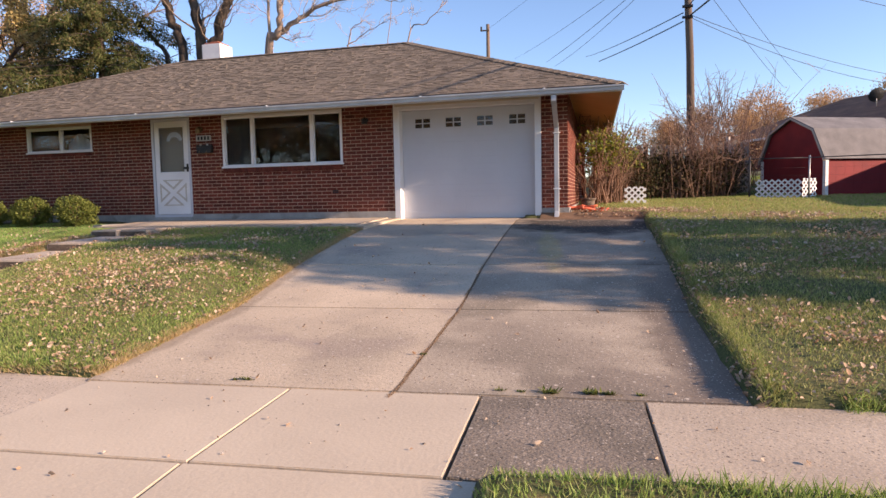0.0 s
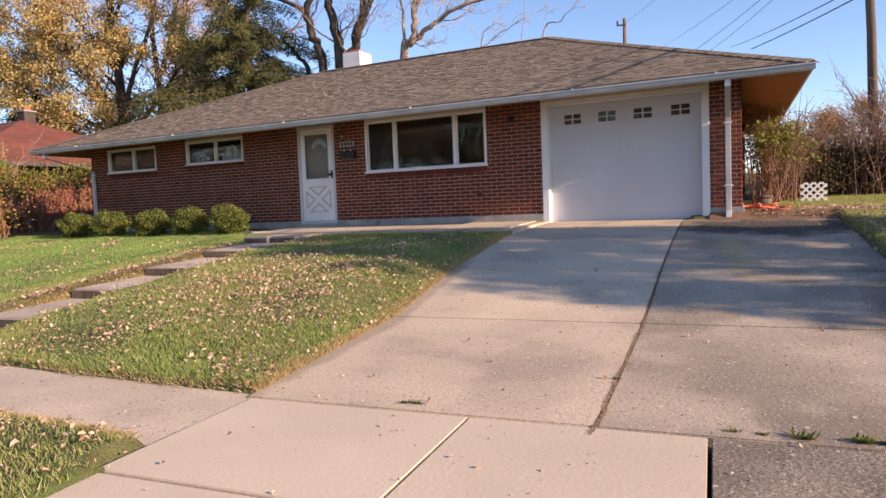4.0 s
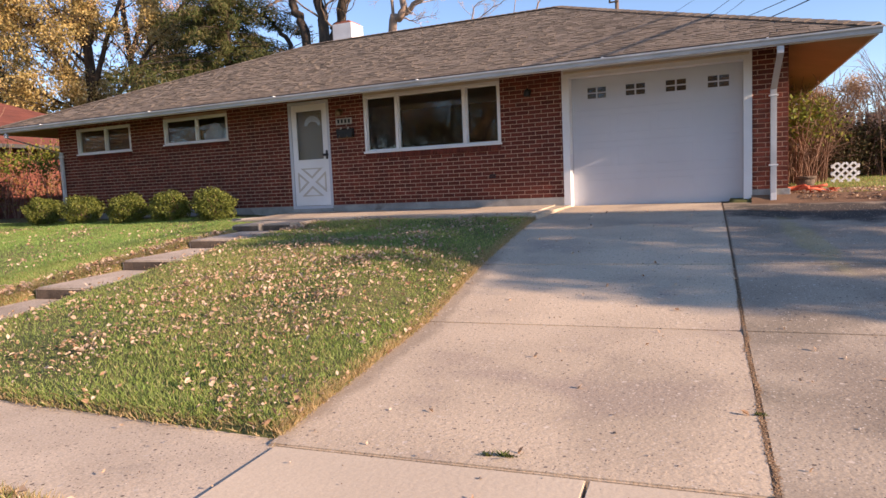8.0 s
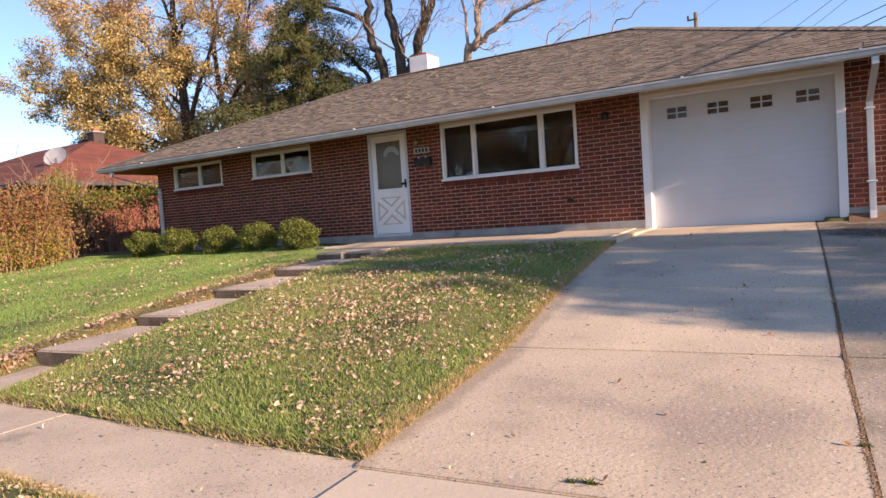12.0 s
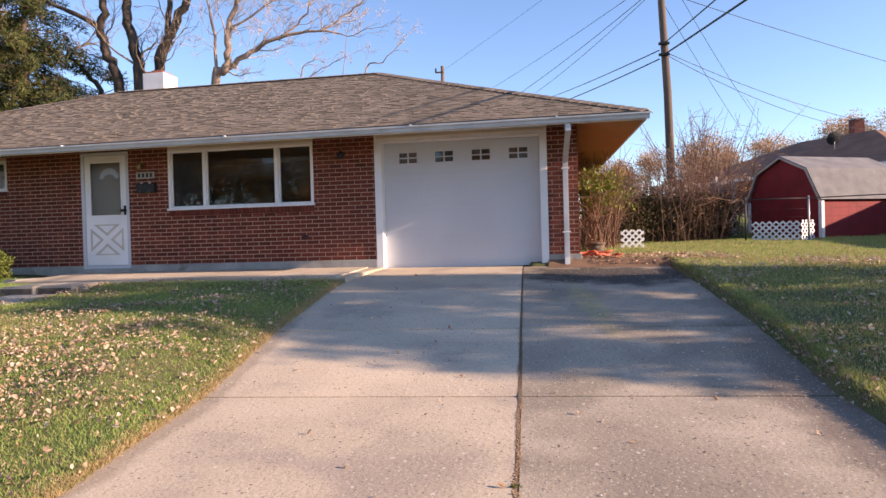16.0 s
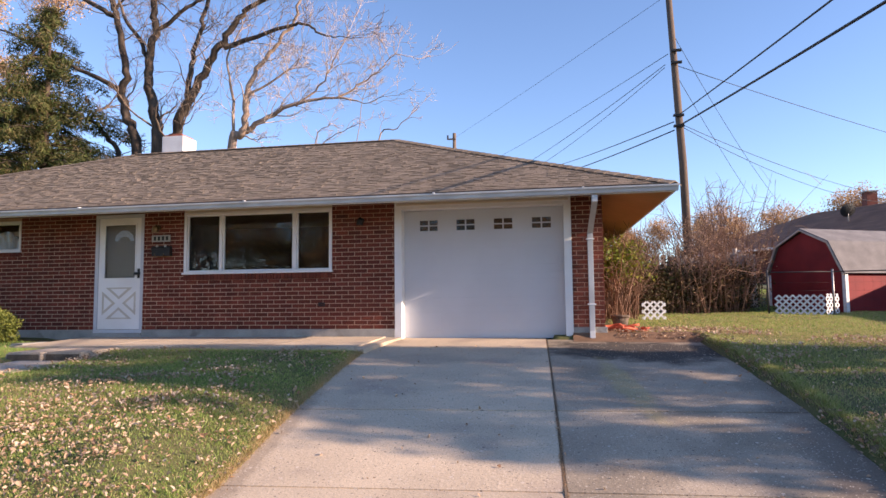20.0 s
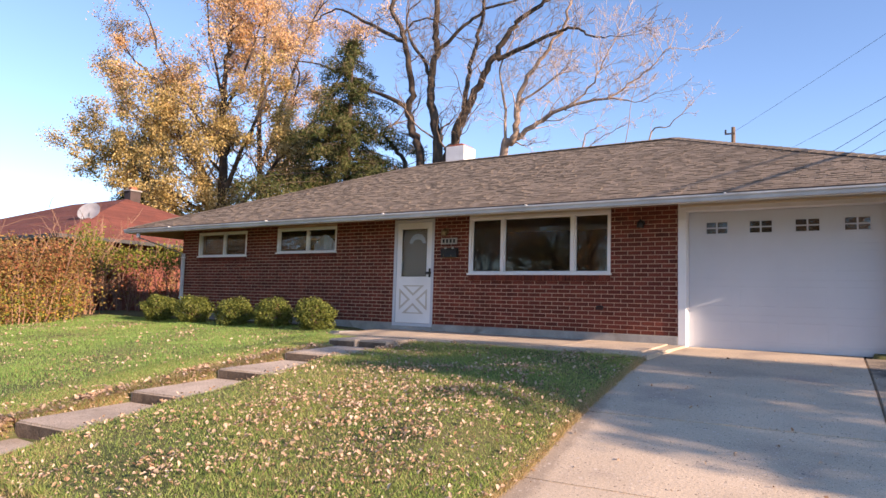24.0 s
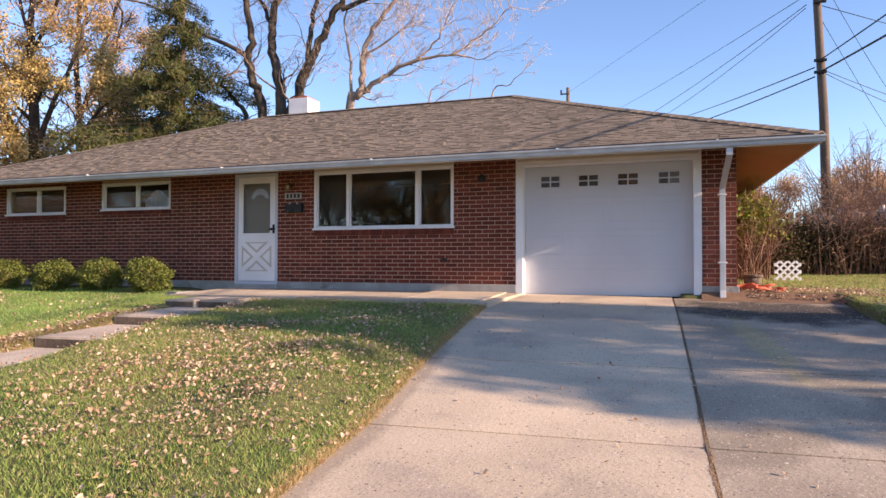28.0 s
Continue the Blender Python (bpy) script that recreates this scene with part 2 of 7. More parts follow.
TWIG_PALE = surface("pale twigs", (0.62, 0.48, 0.39), (0.46, 0.34, 0.27), 0.5, 0.95)
TWIG = surface("twigs", (0.30, 0.175, 0.115), (0.20, 0.12, 0.085), 0.5, 0.95)
TWIG_WARM = surface("warm lit twigs", (0.38, 0.235, 0.16), (0.23, 0.14, 0.095), 0.5, 0.95)
GOLD = island_colours("golden leaves", [(0.17, 0.14, 0.045), (0.60, 0.43, 0.155), (0.74, 0.57, 0.27), (0.29, 0.24, 0.08), (0.62, 0.43, 0.19), (0.42, 0.34, 0.12)], 0.6, 0.38)
PINKISH = island_colours("pale orange leaves", [(0.62, 0.34, 0.17), (0.84, 0.56, 0.29), (0.66, 0.44, 0.30), (0.80, 0.58, 0.24)], 0.7, 0.42)
RUSSET = island_colours("russet leaves", [(0.50, 0.28, 0.13), (0.62, 0.40, 0.20), (0.42, 0.24, 0.13), (0.66, 0.45, 0.24)], 0.7, 0.4)
HEDGE_LEAF = island_colours("hedge leaves", [(0.27, 0.085, 0.045), (0.40, 0.17, 0.075), (0.13, 0.12, 0.04), (0.44, 0.28, 0.09), (0.22, 0.075, 0.045), (0.30, 0.20, 0.075), (0.11, 0.09, 0.035)], 0.7, 0.3)
HEDGE_GOLD = island_colours("hedge yellow leaves", [(0.60, 0.44, 0.09), (0.40, 0.38, 0.08), (0.62, 0.36, 0.09), (0.22, 0.28, 0.06), (0.18, 0.24, 0.05)], 0.7, 0.4)
NEEDLE = island_colours("spruce needles", [(0.018, 0.030, 0.008), (0.052, 0.072, 0.018), (0.105, 0.115, 0.035), (0.15, 0.11, 0.055), (0.060, 0.080, 0.020)], 0.7, 0.08)
BOX_LEAF = island_colours("shrub leaves", [(0.06, 0.08, 0.02), (0.13, 0.16, 0.035), (0.24, 0.25, 0.06), (0.09, 0.115, 0.028)], 0.5, 0.3)
UNDER_LEAF = island_colours("shade-dark undergrowth leaves", [(0.05, 0.035, 0.02), (0.09, 0.06, 0.03), (0.05, 0.06, 0.02), (0.13, 0.08, 0.04)], 0.8, 0.1)
VINE_LEAF = island_colours("vine leaves", [(0.10, 0.15, 0.025), (0.22, 0.24, 0.04), (0.30, 0.25, 0.05)], 0.6, 0.3)
SHED_RED = surface("barn red paint", (0.24, 0.022, 0.024), (0.185, 0.017, 0.02), 0.5, 0.7, 0.08, 0.2)
SHED_ROOF = surface("grey shed shingle", (0.20, 0.185, 0.18), (0.145, 0.135, 0.132), 0.4, 0.95, 0.3, 0.4, per=-0.24)
LATTICE = surface("white lattice", (0.80, 0.80, 0.80), (0.70, 0.70, 0.70), 0.4, 0.5)
FENCE_WOOD = surface("weathered fence", (0.37, 0.295, 0.25), (0.22, 0.175, 0.145), 0.4, 0.95, 0.25, 0.5, per=0.2, stretch=(1, 1, 0.2))
FENCE_PALE = surface("pale fence rail", (0.55, 0.49, 0.42), (0.42, 0.36, 0.30), 0.5, 0.9, 0.15)
POLE_WOOD = surface("pole wood", (0.20, 0.145, 0.105), (0.11, 0.08, 0.062), 0.5, 0.95, 0.3, 0.5, stretch=(1, 1, 0.1))
STEEL = surface("galvanised steel", (0.42, 0.42, 0.42), (0.30, 0.30, 0.30), 0.2, 0.45, 0.1, metal=0.7)
DARK_STEEL = surface("dark fence steel", (0.08, 0.075, 0.07), (0.05, 0.05, 0.05), 0.2, 0.6, 0.1)
CABLE = surface("black cable", (0.02, 0.02, 0.022), (0.03, 0.03, 0.03), 0.3, 0.6)
RED_ROOF = surface("red-brown roofing", (0.20, 0.066, 0.046), (0.145, 0.05, 0.037), 0.7, 0.95, 0.3, 0.4, per=-0.15)
BROWN_ROOF = surface("brown roofing", (0.27, 0.142, 0.094), (0.20, 0.105, 0.072), 0.7, 0.95, 0.3, 0.4, per=-0.15)
GREY_ROOF = surface("pale grey roofing", (0.32, 0.31, 0.31), (0.25, 0.25, 0.25), 0.7, 0.95, 0.3, 0.4, per=-0.1)
CHIMNEY_WHITE = surface("white chimney paint", (0.82, 0.79, 0.76), (0.72, 0.68, 0.65), 0.4, 0.7, 0.05, 0.2)
CLAY = surface("clay", (0.42, 0.14, 0.08), (0.30, 0.10, 0.06), 0.2, 0.8, 0.1)
ORANGE = surface("orange plastic", (0.62, 0.13, 0.06), (0.48, 0.10, 0.05), 0.2, 0.6)
BIN_BLUE = surface("blue-grey plastic", (0.05, 0.075, 0.13), (0.04, 0.06, 0.10), 0.3, 0.5)
SOIL = surface("bare soil", (0.24, 0.14, 0.085), (0.16, 0.095, 0.06), 0.3, 0.95, 0.4, 0.8)
PLAQUE = surface("number plaque", (0.44, 0.41, 0.36), (0.38, 0.355, 0.31), 0.1, 0.6)
DISH_GREY = surface("dish grey", (0.62, 0.62, 0.64), (0.52, 0.52, 0.54), 0.2, 0.5)
STEP_STONE = surface("step concrete", (0.56, 0.45, 0.345), (0.42, 0.335, 0.255), 0.5, 0.95, 0.35, 0.7, spots=((0.26, 0.205, 0.155), 0.35, 0.30), per=0.1, chips=((0.55, 0.45, 0.35), (0.12, 0.09, 0.07)))
RISER = surface("stained and shade-dark concrete", (0.17, 0.125, 0.09), (0.10, 0.075, 0.055), 0.2, 0.95, 0.4, 0.9, spots=((0.26, 0.20, 0.15), 0.2, 0.25))
DARK_GAP = surface("joint dirt", (0.13, 0.095, 0.065), (0.20, 0.14, 0.09), 0.15, 0.95, 0.3)

CONCRETE_WORN = surface("worn driveway concrete", (0.45, 0.36, 0.265), (0.34, 0.27, 0.20), 0.8, 0.92, 0.22, 0.45, spots=((0.28, 0.225, 0.165), 0.9, 0.42), per=0.05, chips=((0.56, 0.47, 0.38), (0.14, 0.11, 0.09)), stains=(((0.04, 0.033, 0.028), 4.0, -1.25, 1.35, 0.85, -8, 0.92), ((0.46, 0.36, 0.13), 3.55, -3.4, 0.15, 1.2, 8, 0.4), ((0.17, 0.13, 0.10), 5.12, -6.6, 0.32, 2.4, 3, 0.75), ((0.20, 0.155, 0.12), 4.75, -8.4, 0.7, 0.4, 6, 0.6), ((0.26, 0.205, 0.155), 3.9, -7.6, 0.5, 0.8, 20, 0.4)))


# ---- building blocks ----
rng = np.random.default_rng(7)


def mesh_of(name, verts, faces, material=None, smooth=False):
    me = bpy.data.meshes.new(name)
    me.from_pydata([tuple(v) for v in verts], [], faces)
    if material:
        me.materials.append(material)
    if smooth:
        me.polygons.foreach_set("use_smooth", [True] * len(me.polygons))
    me.update()
    return me


def soup(name, verts, size, material, smooth=False):
    """A mesh of separate triangles or quads from an array of corners, quickly."""
    verts = np.asarray(verts, np.float32).reshape(-1, 3)
    n = len(verts) // size
    me = bpy.data.meshes.new(name)
    me.vertices.add(len(verts))
    me.vertices.foreach_set("co", verts.ravel())
    me.loops.add(len(verts))
    me.loops.foreach_set("vertex_index", np.arange(len(verts), dtype=np.int32))
    me.polygons.add(n)
    me.polygons.foreach_set("loop_start", np.arange(n, dtype=np.int32) * size)
    me.materials.append(material)
    me.update(calc_edges=True)
    return me


def thing(name, label, category, group="", kind="", at=(0, 0, 0)):
    ob = new(name)
    ob.location = at
    ob.empty_display_size = 0.2
    return tagged(ob, label, category, group, kind)


def part(name, bm, material, parent, label="", kind=""):
    """Links a bmesh (or a mesh) as one mesh object under a thing or a part."""
    if isinstance(bm, bpy.types.Mesh):
        me = bm
    else:
        me = bpy.data.meshes.new(name)
        bm.to_mesh(me)
        bm.free()
    if not me.materials:
        me.materials.append(material)
    ob = new(name, me)
    if parent:
        ob.parent = parent
        if not parent.parent:
            ob.matrix_parent_inverse = Matrix.Translation(-parent.location)
    return tagged(ob, label, kind=kind)


def whole(name, bm, material, label, category, group="", kind=""):
    """A top-level thing that is one mesh."""
    return tagged(part(name, bm, material, None), label, category, group, kind)


def box(bm, x0, x1, y0, y1, z0, z1, bevel=0.0):
    r = bmesh.ops.create_cube(bm, size=1.0)
    vs = r["verts"]
    for v in vs:
        v.co = ((x0 + x1) / 2 + v.co.x * (x1 - x0), (y0 + y1) / 2 + v.co.y * (y1 - y0), (z0 + z1) / 2 + v.co.z * (z1 - z0))
    if bevel:
        es = list({e for v in vs for e in v.link_edges})
        bmesh.ops.bevel(bm, geom=es, offset=bevel, segments=2, affect="EDGES", profile=0.6)
    return bm


def boxed(*args, bevel=0.0):
    return box(bmesh.new(), *args, bevel=bevel)


def frame_bm(x0, x1, z0, z1, w, y0, y1, bevel=0.004):
    """A rectangular frame in the facade, w wide, between depths y0 and y1."""
    bm = bmesh.new()
    box(bm, x0, x1, y0, y1, z1 - w, z1, bevel)
    box(bm, x0, x1, y0, y1, z0, z0 + w, bevel)
    box(bm, x0, x0 + w, y0 + 0.002, y1 + 0.002, z0 + w, z1 - w, bevel)
    box(bm, x1 - w, x1, y0 + 0.002, y1 + 0.002, z0 + w, z1 - w, bevel)
    return bm


def tube(bm, pts, radii, sides=8, cap=True):
    """A tapered tube along points."""
    rings, pts = [], [Vector(p) for p in pts]
    if not hasattr(radii, "__len__"):
        radii = [radii] * len(pts)
    for i, p in enumerate(pts):
        d = (pts[min(i + 1, len(pts) - 1)] - pts[max(i - 1, 0)]).normalized()
        a = d.orthogonal().normalized() if i == 0 else (rings[-1][1] - d * rings[-1][1].dot(d)).normalized()
        b = d.cross(a)
        ring = [bm.verts.new(p + radii[i] * (math.cos(k * 2 * math.pi / sides) * a + math.sin(k * 2 * math.pi / sides) * b)) for k in range(sides)]
        rings.append((ring, a))
    for (r0, _), (r1, _) in zip(rings, rings[1:]):
        for k in range(sides):
            bm.faces.new((r0[k], r0[(k + 1) % sides], r1[(k + 1) % sides], r1[k])).smooth = True
    if cap:
        bm.faces.new(rings[0][0][::-1])
        bm.faces.new(rings[-1][0])
    return bm


def prism(pts, y0, y1, bm=None):
    """A polygon in x and z drawn out from y0 to y1."""
    bm = bm or bmesh.new()
    a = [bm.verts.new((x, y0, z)) for x, z in pts]
    b = [bm.verts.new((x, y1, z)) for x, z in pts]
    n = len(pts)
    bm.faces.new(a)
    bm.faces.new(b[::-1])
    for i in range(n):
        bm.faces.new((a[i], b[i], b[(i + 1) % n], a[(i + 1) % n]))
    bmesh.ops.recalc_face_normals(bm, faces=bm.faces)
    return bm


def slab(corners, top, thick, bevel=0.012):
    """A paving slab: a polygon in plan with heights from top(x, y)."""
    bm = bmesh.new()
    n = len(corners)
    a = [bm.verts.new((x, y, top(x, y))) for x, y in corners]
    b = [bm.verts.new((x, y, top(x, y) - thick)) for x, y in corners]
    f = bm.faces.new(a)
    bm.faces.new(b[::-1])
    for i in range(n):
        bm.faces.new((a[i], b[i], b[(i + 1) % n], a[(i + 1) % n]))
    bmesh.ops.recalc_face_normals(bm, faces=bm.faces)
    if bevel:
        bmesh.ops.bevel(bm, geom=list(f.edges), offset=bevel, segments=2, affect="EDGES")
    return bm


# ---- the ground's form ----
SKEW = radians(4.0)                                       # the street's turn against the house
CS, SS = math.cos(SKEW), math.sin(SKEW)
PROFILE_V = [-60, -16, -14, -10.3, -8.95, -6.5, -4.75, -3.0, -1.5, -0.2, 0.5, 60]
PROFILE_Z = [-1.35, -1.20, -1.10, -0.935, -0.925, -0.755, -0.46, -0.245, -0.10, -0.012, 0.0, 0.0]


def uv_of(x, y):
    """Along and across the street; before the left lawn the pavement runs square to the house."""
    return x * CS + y * SS, y * CS - np.maximum(x, 0.45) * SS


def xy_of(u, v):
    return u * CS - v * SS, u * SS + v * CS


def paved_z(x, y):
    return np.interp(uv_of(x, y)[1], PROFILE_V, PROFILE_Z)


def drive_left(y):
    return np.interp(y, [-9, -2], [0.52, -0.05])


def drive_mid(y):
    return np.interp(y, [-9, 0], [3.03, 2.58])


def drive_right(y):
    return np.interp(y, [-9, -1], [5.42, 4.95])


def lawn_z(x, y):
    """The lawns' own height, away from paving."""
    left = np.interp(y, [-60, -14, -10.3, -9.0, -7.95, -6.66, -5.36, -4.06, -1.8, -0.7, 0, 60], [-1.4, -1.12, -0.97, -0.91, -0.72, -0.55, -0.39, -0.25, -0.12, -0.02, 0.02, 0.12])
    right = np.interp(y, [-60, -14, -10.3, -9.0, -6.5, -4.75, -1.5, 0.5, 5, 8.5, 13, 20, 60], [-1.4, -1.1, -0.95, -0.88, -0.66, -0.38, -0.03, 0.05, 0.17, 0.27, 0.9, 1.3, 2.0])
    k = np.clip((x - 1.0) / 2.0, 0, 1)
    return left * (1 - k) + right * k


def off_paving(x, y):
    """How far a place lies outside the paving (negative: inside)."""
    u, v = uv_of(x, y)
    drive = np.maximum(np.maximum(drive_left(y) - x, x - drive_right(y)), np.maximum(np.where(x < 2.62, y - 0.35, y + 0.13), -9.2 - v))
    path = np.where(x > 0.55, np.abs(v + 9.62) - 0.67, np.abs(y + 9.335) - 0.535)
    apron = np.maximum(np.abs(u - 1.6) - 1.6, np.maximum(v + 9.0, -14.4 - v))
    front = np.maximum(np.maximum(-6.1 - x, x - 0.0), np.maximum(-1.80 - y, y))
    return np.minimum(np.minimum(drive, path), np.minimum(apron, front)), front


def ground_z(x, y):
    x, y = np.asarray(x, float), np.asarray(y, float)
    d, front = off_paving(x, y)
    slab_z = np.where(front <= d + 1e-6, -0.13, paved_z(x, y))
    k = np.clip(d / 0.9, 0, 1)
    k = k * k * (3 - 2 * k)
    low = slab_z + 0.014 + np.where(x > 3, 0.085, 0.040) * np.clip(d / 0.10, 0, 1) - 0.16 * np.clip(-(d + 0.02) / 0.07, 0, 1)
    bumps = 0.012 * np.sin(x * 2.1 + y * 0.7) * np.sin(y * 1.7 - x * 0.4) + 0.008 * np.sin(x * 5.3) * np.sin(y * 4.9)
    z = low * (1 - k) + (lawn_z(x, y) + bumps) * k
    e = x - (-4.47 - 0.07 * (y + 8.86))                     # across the stepping slabs
    trench = np.interp(y, [-9.0, -7.96, -7.94, -6.67, -6.65, -5.37, -5.35, -4.07, -4.05, -2.8], [-0.98, -0.90, -0.84, -0.80, -0.68, -0.63, -0.51, -0.47, -0.35, -0.28])
    w = np.clip((e + 0.12) / 0.12, 0, 1) * np.clip((0.84 - e) / 0.16, 0, 1) * (y > -8.9) * (y < -2.7)
    return np.where(w > 0, np.minimum(z, z * (1 - w) + trench * w), z)


def spread(lo, hi, fine_lo, fine_hi, step):
    fine = np.arange(fine_lo, fine_hi + 1e-6, step)
    a = fine_lo - np.geomspace(step, fine_lo - lo, 26)[::-1]
    b = fine_hi + np.geomspace(step, hi - fine_hi, 26)
    return np.concatenate([a, fine, b])


gx, gy = spread(-1500, 1500, -17, 12, 0.09), spread(-1200, 2500, -13.5, 7, 0.09)
GX, GY = np.meshgrid(gx, gy, indexing="ij")
GZ = ground_z(GX, GY)
me = bpy.data.meshes.new("ground")
nx, ny = len(gx), len(gy)
me.vertices.add(nx * ny)
me.vertices.foreach_set("co", np.stack([GX, GY, GZ], -1).astype(np.float32).ravel())
ii, jj = np.meshgrid(np.arange(nx - 1), np.arange(ny - 1), indexing="ij")
quad = np.stack([ii * ny + jj, (ii + 1) * ny + jj, (ii + 1) * ny + jj + 1, ii * ny + jj + 1], -1).reshape(-1, 4)
me.loops.add(quad.size)
me.loops.foreach_set("vertex_index", quad.astype(np.int32).ravel())
me.polygons.add(len(quad))
me.polygons.foreach_set("loop_start", np.arange(len(quad), dtype=np.int32) * 4)
me.polygons.foreach_set("use_smooth", [True] * len(quad))
me.update(calc_edges=True)
whole("ground", me, TURF, "sloping autumn lawn ground with worn patches", "ground", kind="structure")
me.materials.append(TURF)

# ---- paving ----
driveway = thing("driveway", "sloping concrete driveway with cracked joints and stains", "driveway", kind="structure")
rows_v = [(0.13, -4.75), (-4.75, -6.5), (-6.5, -8.95)]
G = 0.006


def slab_rows(xa, xb, va, vb, name, mat, parent, label=""):
    """The slab follows the fall of the ground: cut across into strips, then joined."""
    bm = bmesh.new()
    n = 8
    grid = []
    for k in range(n + 1):
        v = va + (vb - va) * k / n
        line = []
        for s in range(5):
            y = v
            for _ in range(4):
                x = xa(y) + G + (xb(y) - xa(y) - 2 * G) * s / 4
                y = (v + x * SS) / CS
            y += -G if k == 0 else G if k == n else 0
            line.append(bm.verts.new((x, y, float(paved_z(x, y)))))
        grid.append(line)
    top = [bm.faces.new((grid[k][s], grid[k][s + 1], grid[k + 1][s + 1], grid[k + 1][s])) for k in range(n) for s in range(4)]
    r = bmesh.ops.extrude_face_region(bm, geom=top)
    for v in [g for g in r["geom"] if isinstance(g, bmesh.types.BMVert)]:
        v.co.z -= 0.12
    bmesh.ops.recalc_face_normals(bm, faces=bm.faces)
    rim = [e for e in bm.edges if len(e.link_faces) == 2 and abs(e.link_faces[0].normal.z - e.link_faces[1].normal.z) > 0.5 and max(v.co.z - paved_z(v.co.x, v.co.y) for v in e.verts) > -0.02]
    bmesh.ops.bevel(bm, geom=rim, offset=0.009, segments=2, affect="EDGES")
    return part(name, bm, mat, parent, label)


for va, vb in rows_v:
    slab_rows(drive_left, drive_mid, va, vb, "slab", CONCRETE, driveway)
    slab_rows(drive_mid, drive_right, va if va < -1 else -0.30, vb, "slab", CONCRETE_WORN, driveway, "greyer stained concrete slab")

for k in range(18):                                       # dirt lying in the long joint
    ya, yb = -0.35 - 0.478 * k, -0.35 - 0.478 * (k + 1)
    part("joint_fill", slab([(drive_mid(ya) - 0.009, ya), (drive_mid(yb) - 0.009, yb), (drive_mid(yb) + 0.009, yb), (drive_mid(ya) + 0.009, ya)], lambda x, y: float(paved_z(x, y)) - 0.004, 0.05, 0.0), DARK_GAP, driveway)

sidewalk = thing("pavement", "old concrete pavement in slabs across the drive", "pavement", kind="structure")


def block(u0, u1, v0, v1, mat, parent, name="slab", label="", lift=0.0, n=3):
    bm = bmesh.new()
    grid = [[None] * 2 for _ in range(n + 1)]
    for k in range(n + 1):
        for s in range(2):
            u, v = u0 + (u1 - u0) * s, v0 + (v1 - v0) * k / n
            x, y = xy_of(u, v)
            grid[k][s] = bm.verts.new((x, y, float(np.interp(v, PROFILE_V, PROFILE_Z)) + lift))
    top = [bm.faces.new((grid[k][0], grid[k][1], grid[k + 1][1], grid[k + 1][0])) for k in range(n)]
    r = bmesh.ops.extrude_face_region(bm, geom=top)
    for v in [g for g in r["geom"] if isinstance(g, bmesh.types.BMVert)]:
        v.co.z -= 0.12
    bmesh.ops.recalc_face_normals(bm, faces=bm.faces)
    bmesh.ops.bevel(bm, geom=[e for e in bm.edges if len(e.link_faces) == 2 and e.calc_face_angle(0) > 0.8 and max(v.co.z for v in e.verts) > -1.04 and abs(e.verts[0].co.z - e.verts[1].co.z) < 0.1], offset=0.005, segments=2, affect="EDGES")
    return part(name, bm, mat, parent, label)


D0, D1 = -8.97, -10.29
# u of the joints: old slabs by the lawn, two new ones at the drive, a dark patch, then pale old ones
for u0, u1, mat, lab in [(-0.05, 1.62, CONCRETE_NEW, "smooth new concrete slab"), (1.62, 3.02, CONCRETE_NEW, "smooth new concrete slab"),
                         (3.025, 4.11, CONCRETE_OLD, "dark worn asphalt patch"), (4.11, 5.75, CONCRETE_WALK, ""), (5.75, 7.4, CONCRETE_WALK, "")]:
    block(u0 + 0.008, u1 - 0.008, D0, D1, mat, sidewalk, label=lab)
for k in range(6):
    xa, xb = -2.45 - 2.85 * k, -2.45 - 2.85 * (k - 1) if k else 0.565
    part("slab", slab([(xb - 0.004, -8.80), (xa + 0.004, -8.80), (xa + 0.004, -9.87), (xb - 0.004 + (0.07 if k == 0 else 0), -9.87)], lambda x, y: float(paved_z(x, y)) - 0.022, 0.12, 0.004), CONCRETE_WALK, sidewalk)
    if k < 4:
        block(7.4 + 1.5 * k + 0.008, 8.9 + 1.5 * k - 0.008, D0, D1, CONCRETE_WALK, sidewalk)
for u0, u1 in [(-0.05, 1.60), (1.60, 3.2)]:
    for v0, v1 in [(D1 - 0.02, -12.2), (-12.2, -14.4)]:
        block(u0 + 0.008, u1 - 0.008, v0 - 0.008, v1, CONCRETE_NEW if v1 > -13 else CONCRETE_WALK, driveway, "apron_slab")

# the front walk along the house, with its kerb at the drive
front_walk = thing("front_walk", "weathered concrete front walk along the brick wall", "walkway", kind="structure")
for x0, x1 in [(-5.95, -4.35), (-4.35, -2.9), (-2.9, -1.45), (-1.45, -0.16)]:
    part("slab", slab([(x0 + 0.002, -1.76), (x1 - 0.002, -1.76), (x1 - 0.002, -0.03), (x0 + 0.002, -0.03)], lambda x, y: 0.03 + 0.036 * y, 0.25, 0.004), CONCRETE_WALK, front_walk)
part("kerb", slab([(-0.15, -1.80), (0.00, -1.80), (0.13, -0.06), (-0.15, -0.06)], lambda x, y: 0.018 + 0.040 * y, 0.25, 0.012), CONCRETE_WALK, front_walk, "worn sloping kerb at the drive")

